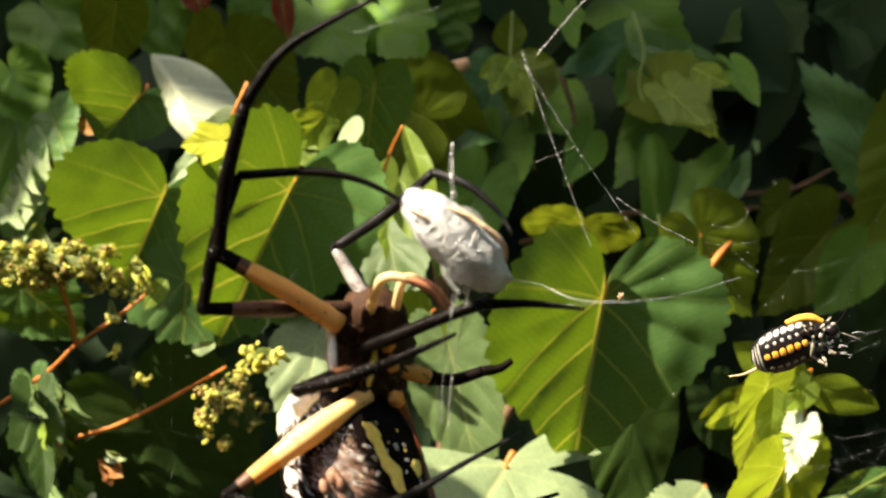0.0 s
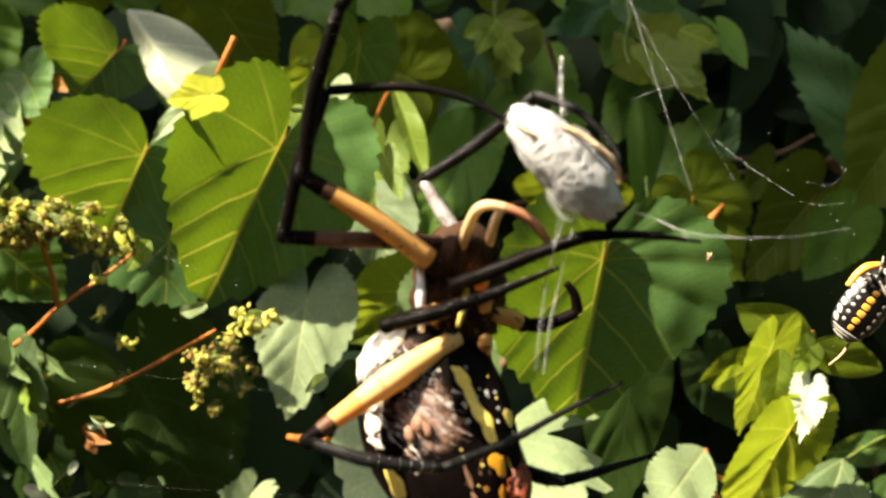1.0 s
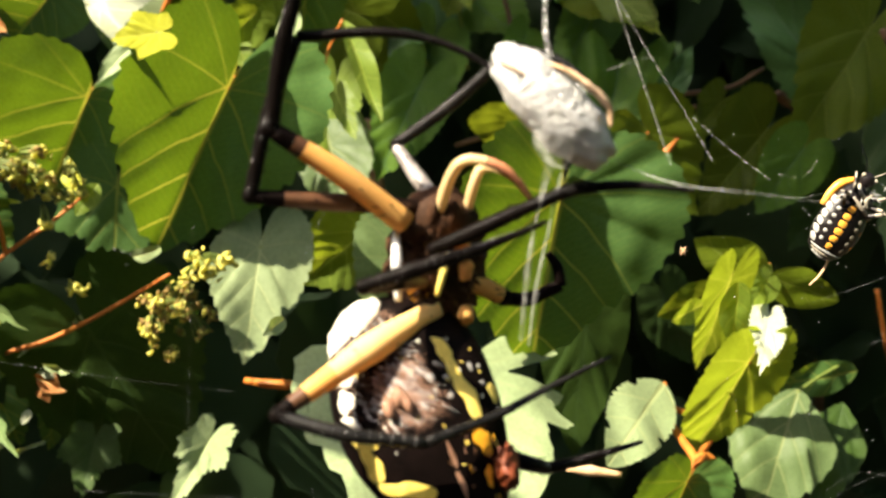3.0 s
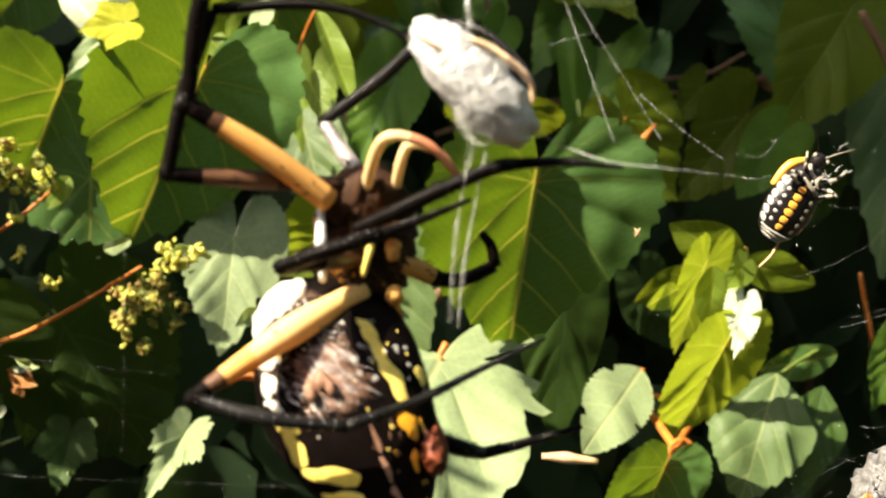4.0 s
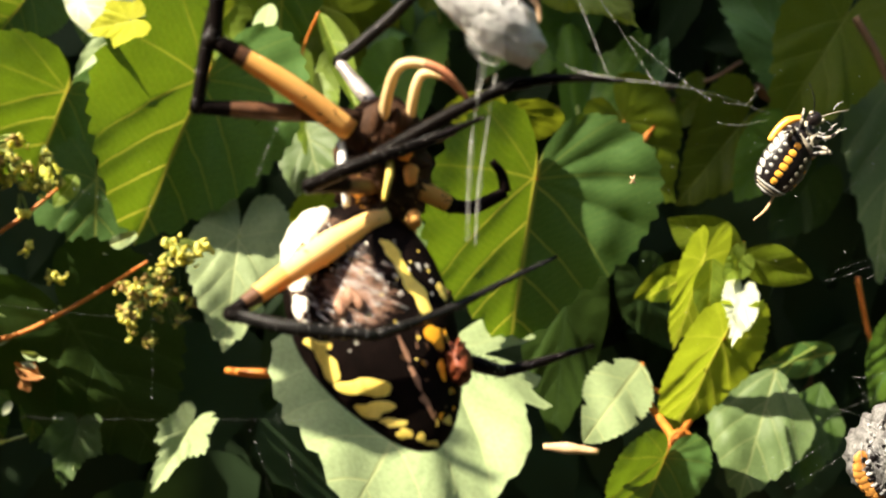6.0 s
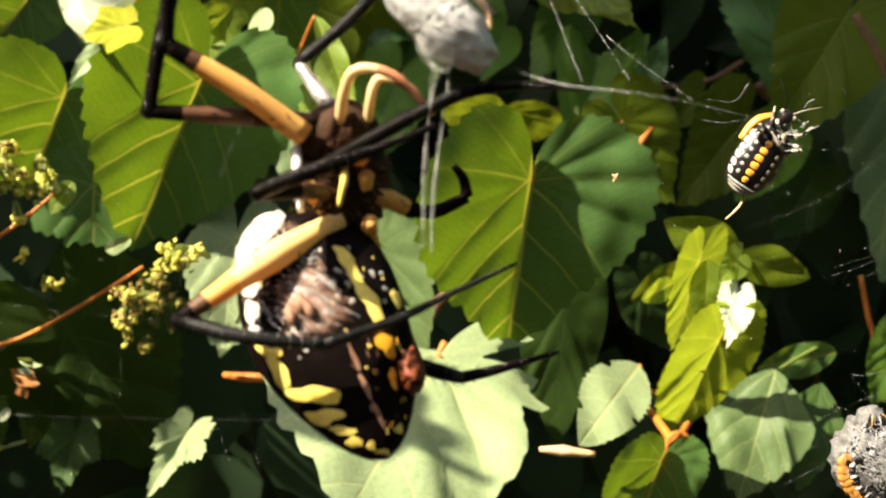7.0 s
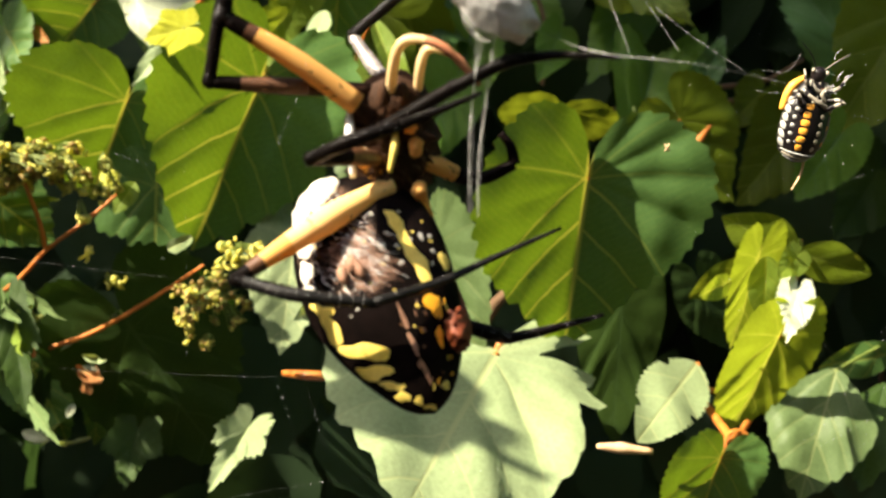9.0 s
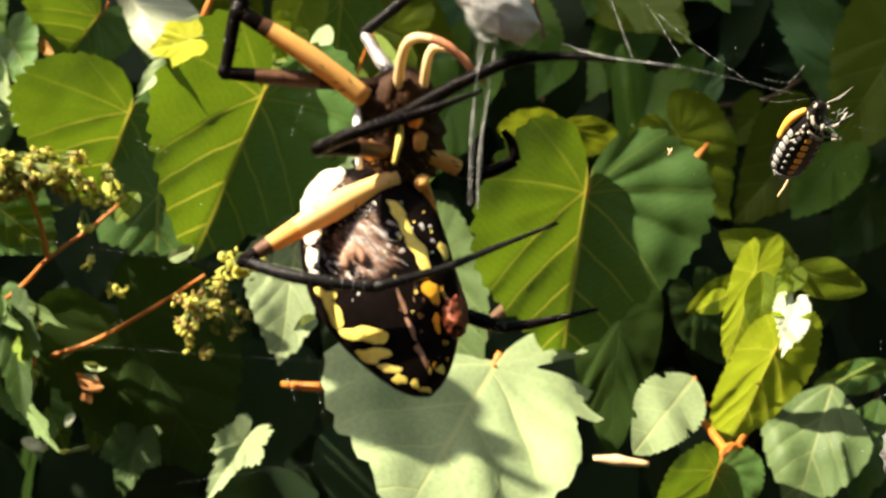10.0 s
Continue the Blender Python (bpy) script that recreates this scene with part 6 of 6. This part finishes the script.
for k in range(6):
    d = Vector((math.cos(k * 1.05), 0.2, math.sin(k * 1.05))) * 0.00030
    speck.blob(Vector((0.01884, 0.125, 0.97358)) - ORIGIN + d * 0.6, (Vector((0.00012, 0, 0)), Vector((0, 0.0001, 0)), d), 4, 6, 0, 0.3)
speck.make("plant_speck", STRAW, web, "tiny dry flower caught in the web")


# ---------------------------------------------------------------- the bug in the web
BUG_L = 0.0103


def dead_bug():
    """A shield bug that hangs belly out; it lies along x, head at +x, and shows its belly to -y."""
    bug = thing("shield_bug", Matrix.Identity(4), "dead black shield bug with white and orange spots in the web", "insect")
    a, w, d = BUG_L * 0.5, BUG_L * 0.232, BUG_L * 0.17

    def skin(u, s, lift=1.0):
        """u: -1 rear to 1 front; s: -1 to 1 across the belly."""
        k = max(0.0, 1 - abs(u) ** 2.6) ** 0.5
        ang = s * math.pi / 2
        return Vector((a * u * 0.86 - a * 0.1, -math.cos(ang) * d * k * lift, math.sin(ang) * w * k * (1 - 0.10 * u) * lift))

    rows, cols, verts, faces = 26, 36, [], []
    for i in range(rows + 1):
        for k in range(cols):
            s = -1 + 4 * k / cols
            u = -1 + 2 * i / rows
            p = skin(u, s if s <= 1 else 2 - s)
            if s > 1:
                p.y = -p.y * 0.75
            p *= 1 + 0.012 * math.cos(u * 24)
            verts.append(p)
    for i in range(rows):
        for k in range(cols):
            q, r = i * cols + k, i * cols + (k + 1) % cols
            faces.append((q, r, r + cols, q + cols))
    body = mesh_object("body", verts, faces, BUG_BLACK, bug)

    def spot(u, s, ru, rs, mat, name="spot", square=1.0, lean=0.0):
        """A raised patch of colour; square below 1 fills its corners, lean makes it run to one side."""
        n, rings, v2, f2 = 16, 3, [], []
        for i in range(rings + 1):
            for k in range(n):
                t = 2 * math.pi * k / n
                c, q = math.cos(t), math.sin(t)
                c, q = math.copysign(abs(c) ** square, c), math.copysign(abs(q) ** square, q)
                r = i / rings * (1 + 0.10 * noise.noise(Vector((c + u * 9, q + s * 7, ru))))
                v2.append(skin(u + r * (ru * c + lean * rs * q), s + rs * r * q, 1.05 - 0.04 * (i / rings) ** 3))
        for i in range(rings):
            for k in range(n):
                p, q = i * n + k, i * n + (k + 1) % n
                f2.append((p, q, q + n, p + n))
        mesh_object(name, v2, f2, mat, body)

    rnd = random.Random(4)
    for k in range(6):
        u = -0.66 + 0.19 * k
        grow = 1 - 0.05 * abs(k - 2.5)
        spot(u, 0.10, 0.080 * grow, 0.125 * grow, BUG_ORANGE, "orange_spot", 0.7)
        spot(u + 0.05, 0.76, 0.085, 0.15, BUG_WHITE, "rim_spot", 0.8, 0.25)
        if k < 5:
            spot(u + 0.09, 0.43, 0.045 + 0.01 * rnd.random(), 0.065, BUG_WHITE, "white_spot")
            spot(u + 0.03, -0.36, 0.062, 0.085 * grow, BUG_BEIGE, "beige_spot")
        if k % 2:
            spot(u, -0.70, 0.06, 0.05, BUG_ORANGE, "orange_spot")
    for k, (u, mat) in enumerate(((-0.80, BUG_WHITE), (-0.87, BUG_BEIGE), (-0.94, BUG_WHITE))):
        line, rad = spline([skin(u + 0.05, 0.75, 1.05), skin(u, 0.35, 1.06), skin(u - 0.01, 0, 1.06), skin(u, -0.35, 1.06), skin(u + 0.05, -0.7, 1.05)], [BUG_L * 0.008, BUG_L * 0.013, BUG_L * 0.014, BUG_L * 0.012, BUG_L * 0.006])
        Shape().tube(line, rad, 6).make("tail_line", mat, body)
    line, rad = spline([skin(-0.6, -0.93, 1.03), skin(-0.2, -0.95, 1.04), skin(0.2, -0.95, 1.04)], [BUG_L * 0.010, BUG_L * 0.016, BUG_L * 0.010])
    Shape().tube(line, rad, 6).make("rim_line", BUG_BEIGE, body)
    for k in range(22):
        u, q = rnd.uniform(0.38, 0.95), rnd.uniform(-0.8, 0.55)
        spot(u, q, rnd.uniform(0.02, 0.055), rnd.uniform(0.03, 0.07), rnd.choice((BUG_WHITE, BUG_BEIGE, SP_BROWN)), "breast_spot")
    for q in (((0.30, -0.55), (0.42, -0.10), (0.55, 0.25)), ((0.80, -0.50), (0.62, -0.15), (0.48, -0.30)), ((0.88, 0.35), (0.70, 0.10), (0.60, -0.45))):
        line, rad = spline([skin(u, s, 1.14) for u, s in q], [BUG_L * 0.020, BUG_L * 0.024, BUG_L * 0.014], 5)
        Shape().tube(line, rad, 6, wobble=0.3).make("folded_leg", BUG_BEIGE, bug)
    line, rad = spline([skin(0.10, 1.0, 1.08), skin(0.42, 1.02, 1.12), skin(0.70, 1.0, 1.16), skin(0.93, 0.85, 1.25)], [BUG_L * 0.03, BUG_L * 0.042, BUG_L * 0.048, BUG_L * 0.03])
    Shape().tube(line, rad, 8).make("shield_edge", BUG_ORANGE, body)
    head = Shape().blob((a * 0.80, -d * 0.25, 0), (Vector((0, d * 0.45, 0)), Vector((0, 0, w * 0.34)), Vector((a * 0.16, 0, 0))), 10, 12, 0, 0.1).make("head", BUG_BLACK, bug)
    for s in (-1, 1):
        Shape().blob((a * 0.86, -d * 0.45, s * w * 0.30), (Vector((0, d * 0.16, 0)), Vector((0, 0, w * 0.10)), Vector((a * 0.05, 0, 0))), 6, 8).make("eye", BUG_BEIGE, head)
        line, rad = spline([Vector((a * 0.92, -d * 0.3, s * w * 0.2)), Vector((a * 1.12, -d * 0.5, s * w * 0.55)), Vector((a * 1.34, -d * 0.3, s * w * 1.10))], [BUG_L * 0.006, BUG_L * 0.006, BUG_L * 0.003])
        Shape().tube(line, rad, 5).make("antenna", BUG_BLACK if s > 0 else BUG_BEIGE, head)
    rnd = random.Random(8)
    for k, (u, s) in enumerate(((0.72, -0.35), (0.50, -0.40), (0.30, -0.40), (0.72, 0.35), (0.50, 0.40), (0.30, 0.40))):
        root = skin(u, s, 1.0)
        reach = -1 if s < 0 else 0.75
        knee = root + Vector((a * rnd.uniform(0.05, 0.22), -d * 0.5, reach * w * 0.38))
        foot = knee + Vector((a * rnd.uniform(-0.15, 0.30), -d * rnd.uniform(-0.3, 0.3), reach * w * rnd.uniform(0.15, 0.4)))
        line, rad = spline([root, knee, foot], [BUG_L * 0.026, BUG_L * 0.020, BUG_L * 0.009], 6)
        Shape().tube(line, rad, 6, slots=bands(0.25, 0.50, 0.70)).make("leg", [BUG_BLACK, BUG_BEIGE, BUG_BLACK, BUG_BEIGE], bug)
    line, rad = spline([Vector((-a * 0.7, d * 0.3, -w * 0.5)), Vector((-a * 1.15, d * 0.2, -w * 0.55)), Vector((-a * 1.5, 0, -w * 0.30))], [BUG_L * 0.016, BUG_L * 0.014, BUG_L * 0.010])
    Shape().tube(line, rad, 6).make("leg", STRAW, bug)
    fluff = Shape()
    for _ in range(12):
        c = Vector((a * rnd.uniform(0.55, 1.15), -d * rnd.uniform(0.6, 1.2), -w * rnd.uniform(0.1, 1.2)))
        e = c + Vector([rnd.gauss(0, BUG_L * 0.09) for _ in range(3)])
        fluff.tube([c, (c + e) / 2 + Vector((0, 0, BUG_L * 0.02)), e], [BUG_L * 0.0022] * 3, 4)
    tagged(fluff.make("silk_shred", SILK, bug), kind="stuff")
    return bug


bug = dead_bug()


# ---------------------------------------------------------------- the old shrouded prey
def old_prey():
    """A spotted bug in a mat of silk: its shell shows at the lower rim, its head above."""
    r = 0.00484
    ob = thing("shrouded_prey", Matrix.Translation((0.05955, 0.15, 0.9335)), "old prey wrapped in matted grey silk, orange and black shell showing", "prey")
    rnd = random.Random(12)

    def at(x, z, k=1.0):
        y = -math.sqrt(max(0.03, 1 - x * x - z * z))
        return Vector((x * r + z * r * 0.18, y * r * 0.85, z * r * 1.12 - x * r * 0.25)) * k

    Shape().blob((0, 0, 0), (Vector((r, 0, -r * 0.25)), Vector((0, r * 0.85, 0)), Vector((r * 0.18, 0, r * 1.12))), 36, 44, 0, 0.26, 2.4).make("shroud", SHROUD_OLD, ob)
    top = at(-0.28, 0.96, 0.98)
    cap = Shape().blob(top, (Vector((r * 0.36, 0, -r * 0.16)), Vector((0, r * 0.34, 0)), Vector((r * 0.16, 0, r * 0.34))), 14, 18, 0, 0.3, 2.0).make("head", SHROUD_OLD, ob)
    for k in range(6):
        a = -0.22 + 0.11 * k
        line, rad = spline([top + Vector((a * r * 0.6, -r * 0.26, r * 0.24)), top + Vector((a * r, -r * 0.36, r * 0.06)), top + Vector((a * r * 1.2, -r * 0.35, -r * 0.16))], [r * 0.012, r * 0.024, r * 0.014])
        Shape().tube(line, rad, 6, wobble=0.3).make("head_stripe", (BUG_BLACK, SHELL_ORANGE, BUG_BLACK, SILK_MAT)[k % 4], cap)
    husk = Shape()
    for _ in range(330):
        x, z = rnd.uniform(-1, 1), rnd.uniform(-1, 1)
        if x * x + z * z > 0.97:
            continue
        low = x + 0.9 * z < -0.62
        if low:
            continue
        slot = rnd.choice((0, 0, 1, 1, 2, 2, 4, 5) if x > 0.2 else (0, 0, 0, 0, 1, 2, 2))
        q = rnd.uniform(0.03, 0.085)
        husk.blob(at(x, z, rnd.uniform(1.0, 1.08)), (Vector((r * q, 0, r * q * rnd.gauss(0, 0.4))), Vector((0, r * q * 0.5, 0)), Vector((r * q * rnd.gauss(0, 0.4), 0, r * q * rnd.uniform(0.6, 1.3)))), 5, 8, slot, 0.7, 2.0)
    for k in range(9):
        a = radians(186 + 11 * k)
        x, z = 0.86 * math.cos(a), 0.86 * math.sin(a)
        husk.blob(at(x, z, 1.0), (Vector((r * 0.24, 0, 0)), Vector((0, r * 0.09, 0)), Vector((0, 0, r * 0.22))), 8, 12, 3, 0.35, 1.6)
        husk.blob(at(x * 1.02, z * 1.02, 1.07), (Vector((r * 0.12, 0, r * 0.03)), Vector((0, r * 0.05, 0)), Vector((r * 0.02, 0, r * 0.09))), 6, 10, 2, 0.6, 1.8)
        husk.blob(at(x * 0.82, z * 0.82, 1.08), (Vector((r * 0.10, 0, r * 0.02)), Vector((0, r * 0.05, 0)), Vector((0, 0, r * 0.07))), 6, 10, 2 if k % 2 else 0, 0.6, 1.8)
    for x, z, q in ((-0.62, 0.05, 0.10), (-0.50, -0.08, 0.07), (-0.46, 0.34, 0.05), (-0.30, 0.20, 0.04), (-0.72, 0.24, 0.06), (-0.78, -0.06, 0.07), (0.20, 0.62, 0.13), (0.40, 0.50, 0.11), (0.58, 0.34, 0.12), (0.74, 0.12, 0.10), (0.62, -0.20, 0.10)):
        husk.blob(at(x, z, 1.12), (Vector((r * q, 0, r * q * 0.3)), Vector((0, r * q * 0.35, 0)), Vector((-r * q * 0.2, 0, r * q))), 6, 10, 2, 0.6, 1.8)
    tagged(husk.make("husk", [SILK_MAT, SHROUD_OLD, BUG_BLACK, SHELL_ORANGE, SP_RUST, SP_BROWN], ob, "flakes of black and orange shell"), kind="stuff")
    sh = Shape()
    for _ in range(620):
        x, z = rnd.gauss(0.12, 0.42), rnd.gauss(0.10, 0.42)
        if x * x + z * z > 0.95 or (x + z < -0.75):
            continue
        turn, ln = rnd.gauss(-0.7, 0.6), rnd.uniform(0.12, 0.38)
        e = (x + math.cos(turn) * ln, z + math.sin(turn) * ln)
        if e[0] ** 2 + e[1] ** 2 > 1:
            continue
        k = rnd.uniform(1.03, 1.16)
        sh.tube([at(x, z, k), at((x + e[0]) / 2, (z + e[1]) / 2, k + rnd.uniform(0.0, 0.06)), at(*e, k)], [r * rnd.uniform(0.004, 0.010)] * 3, 4, caps=False)
    tagged(sh.make("silk_mat", SILK_MAT, ob), kind="stuff")
    return ob


old_prey()


# ---------------------------------------------------------------- flowers
def flower_cluster(centre, spread, count, mats, seed, size=0.0014, stalks=None, label="cluster of small yellow-green grape flowers"):
    rnd = random.Random(seed)
    ob = thing("flower_cluster", Matrix.Translation(centre), label, "flowers", "flower clusters")
    sx, sy, sz = spread
    twigs = Shape()
    buds = [Shape() for _ in mats]
    florets = [Vector([max(-1.6, min(1.6, rnd.gauss(0, 1))) * q for q in (sx, sy, sz)]) for _ in range(max(2, count // 9))]
    for _ in range(round(count * 1.5)):
        p = rnd.choice(florets) + Vector([rnd.gauss(0, size * 1.1) for _ in range(3)])
        k = size * (0.35 + 0.75 * rnd.random() ** 1.5)
        rnd.choice(buds).blob(p, (Vector((k, 0, 0)), Vector((0, k, 0)), Vector((rnd.gauss(0, k * 0.6), rnd.gauss(0, k * 0.5), k * rnd.uniform(0.8, 1.3)))), 5, 7, 0, 0.9, 2.2)
        q = Vector((p.x * 0.3, p.y * 0.3, p.z * 0.5 + 0.002))
        if rnd.random() < 0.3:
            twigs.tube([p, (p + q) / 2 + Vector((0, 0, 0.0006)), q], [size * 0.22] * 3, 5, caps=False)
    for b, m in zip(buds, mats):
        tagged(b.make("blossom", m, ob), kind="stuff")
    tagged(twigs.make("twig", STALK_GREEN, ob), kind="stuff")
    return ob


flower_cluster((-0.1033, 0.3, 0.964), (0.0085, 0.003, 0.0032), 620, [BUD, BUD, BUD, BUD_GREEN, BUD_BROWN], 40, 0.00068)
flower_cluster((-0.0911, 0.302, 0.9638), (0.0045, 0.003, 0.0032), 300, [BUD, BUD, BUD, BUD_GREEN, BUD_BROWN], 41, 0.00068)
flower_cluster((-0.0792, 0.306, 0.9636), (0.003, 0.003, 0.003), 34, [BUD_GREEN, BUD], 42, 0.0007)
flower_cluster((-0.0848, 0.302, 0.9554), (0.001, 0.001, 0.003), 24, [BUD], 43, 0.0007)
flower_cluster((-0.0765, 0.306, 0.9555), (0.006, 0.003, 0.003), 34, [BUD_GREEN, BUD], 44, 0.0007)
flower_cluster((-0.0488, 0.3, 0.9397), (0.0042, 0.002, 0.0024), 70, [BUD], 45, 0.0009)
flower_cluster((-0.0525, 0.303, 0.9285), (0.0040, 0.002, 0.0038), 300, [BUD_BROWN, BUD_BROWN, BUD_GREEN, BUD], 46, 0.0006, label="cluster of withered olive-brown grape flowers")
flower_cluster((-0.0588, 0.298, 0.9262), (0.0020, 0.0015, 0.0038), 90, [BUD, BUD, BUD_BROWN], 47, 0.0007)
flower_cluster((-0.0540, 0.298, 0.9190), (0.0026, 0.001, 0.0022), 22, [BUD, BUD_BROWN], 48, 0.0006)
flower_cluster((-0.1027, 0.3, 0.9206), (0.003, 0.003, 0.006), 70, [BUD_GREEN, BUD], 49, 0.0006)
flower_cluster((-0.0839, 0.305, 0.9416), (0.001, 0.001, 0.001), 10, [BUD], 50, 0.0007)
flower_cluster((-0.0805, 0.305, 0.932), (0.0016, 0.001, 0.0016), 14, [BUD], 51, 0.0007)


# ---------------------------------------------------------------- movement
WEB_SWAY = [
    (0.0, 0.00143, 0.00087, 0.00345, 8.98, -1.53, 2.51),
    (0.5, 0.00096, 0.00034, 0.00296, 11.47, -1.39, 0.88),
    (1.0, 0.00082, 0.00164, 0.00254, 6.73, -0.88, -0.54),
    (1.5, -0.00095, -0.00016, 0.00086, 2.47, -0.24, 0.79),
    (2.0, -0.00072, 0.00068, 0.00081, 1.04, -0.75, 0.14),
    (2.5, -0.00062, -0.00068, 0.00050, -0.87, -0.62, 0.36),
    (4.0, 0.00021, -0.00191, 0.00011, -0.55, 0.37, -0.51),
    (4.5, 0.00087, -0.00014, 0.00046, 0.45, -0.05, -1.70),
    (5.0, 0.00107, -0.00008, 0.00000, -0.13, -0.83, -0.83),
    (5.5, 0.00099, -0.00114, -0.00063, -1.87, -1.83, 1.61),
    (7.0, 0.00114, -0.00140, -0.00040, 0.01, -0.96, -0.84),
    (7.5, 0.00106, -0.00019, 0.00028, 1.20, -0.21, -1.26),
    (8.0, 0.00122, 0.00036, 0.00029, 1.45, 0.47, -2.07),
    (8.5, 0.00115, 0.00168, 0.00031, 1.51, 0.63, -2.54),
    (9.0, 0.00096, 0.00090, 0.00021, 1.32, -0.81, -1.98),
    (9.5, 0.00078, 0.00136, 0.00046, 2.05, 0.11, -2.13),
    (10.0, 0.00103, 0.00252, 0.00038, 1.84, 0.24, -3.61),
]
BUG_ROWS = [
    (0.0, 0.03777, 0.12700, 0.97644, 23.0, 10, 0),
    (0.5, 0.03736, 0.12700, 0.97627, 47.0, 5, 0),
    (1.0, 0.03652, 0.12700, 0.97497, 56.4, 0, 0),
    (1.5, 0.03792, 0.12700, 0.97685, 58.5, 0, 0),
    (2.0, 0.03485, 0.12700, 0.97589, 59.3, 0, 0),
    (2.5, 0.03521, 0.12700, 0.97637, 61.1, 0, 0),
    (4.0, 0.03620, 0.12700, 0.97568, 59.0, 0, 0),
    (4.5, 0.03651, 0.12700, 0.97550, 60.6, 0, 0),
    (5.0, 0.03648, 0.12700, 0.97590, 58.7, 0, 0),
    (5.5, 0.03667, 0.12700, 0.97495, 57.1, 0, 0),
    (7.0, 0.03639, 0.12700, 0.97535, 56.3, 0, 0),
    (7.5, 0.03637, 0.12700, 0.97608, 60.3, 0, 0),
    (8.0, 0.03671, 0.12700, 0.97626, 68.0, 0, 0),
    (8.5, 0.03677, 0.12700, 0.97640, 70.0, 0, 0),
    (9.0, 0.03529, 0.12700, 0.97733, 74.0, 0, 0),
    (9.5, 0.03583, 0.12700, 0.97752, 75.0, 5, 14),
    (10.0, 0.03533, 0.12700, 0.97561, 77.0, 10, 32),
]
LEG_ROWS = [(0.0, -6, -92), (0.5, -5, -88), (0.7, -4, -55), (0.9, -2, -12), (1.0, 0, 0), (10.0, 0, 0)]


def motions():
    pivot = Vector((-0.0055, 0.1, 0.974))
    for ob, at in ((spider, ORIGIN), (prey, PREY), (web, ORIGIN)):
        walk(ob, [(t, Matrix.Translation(pivot + Vector((x, y, z))) @ pose(0, 0, 0, rx, ry, rz) @ Matrix.Translation(at - pivot)) for t, x, y, z, rx, ry, rz in WEB_SWAY])
    walk(bug, [(t, pose(x, y, z, tilt, 0, 0) @ pose(0, 0, 0, 0, -a, 0) @ pose(0, 0, 0, spin, 0, 0)) for t, x, y, z, a, spin, tilt in BUG_ROWS])
    walk(tibia_f, [(t, Matrix.Translation(JF[0]) @ pose(0, 0, 0, 0, -a, 0)) for t, a, b in LEG_ROWS])
    rows = []
    for t, a, b in LEG_ROWS:
        m = pose(0, 0, 0, 0, -a, 0)
        rows.append((t, Matrix.Translation(JF[0] + m @ (JG[0] - JF[0])) @ pose(0, 0, 0, 0, -b, 0)))
    walk(tarsus_f, rows)


motions()
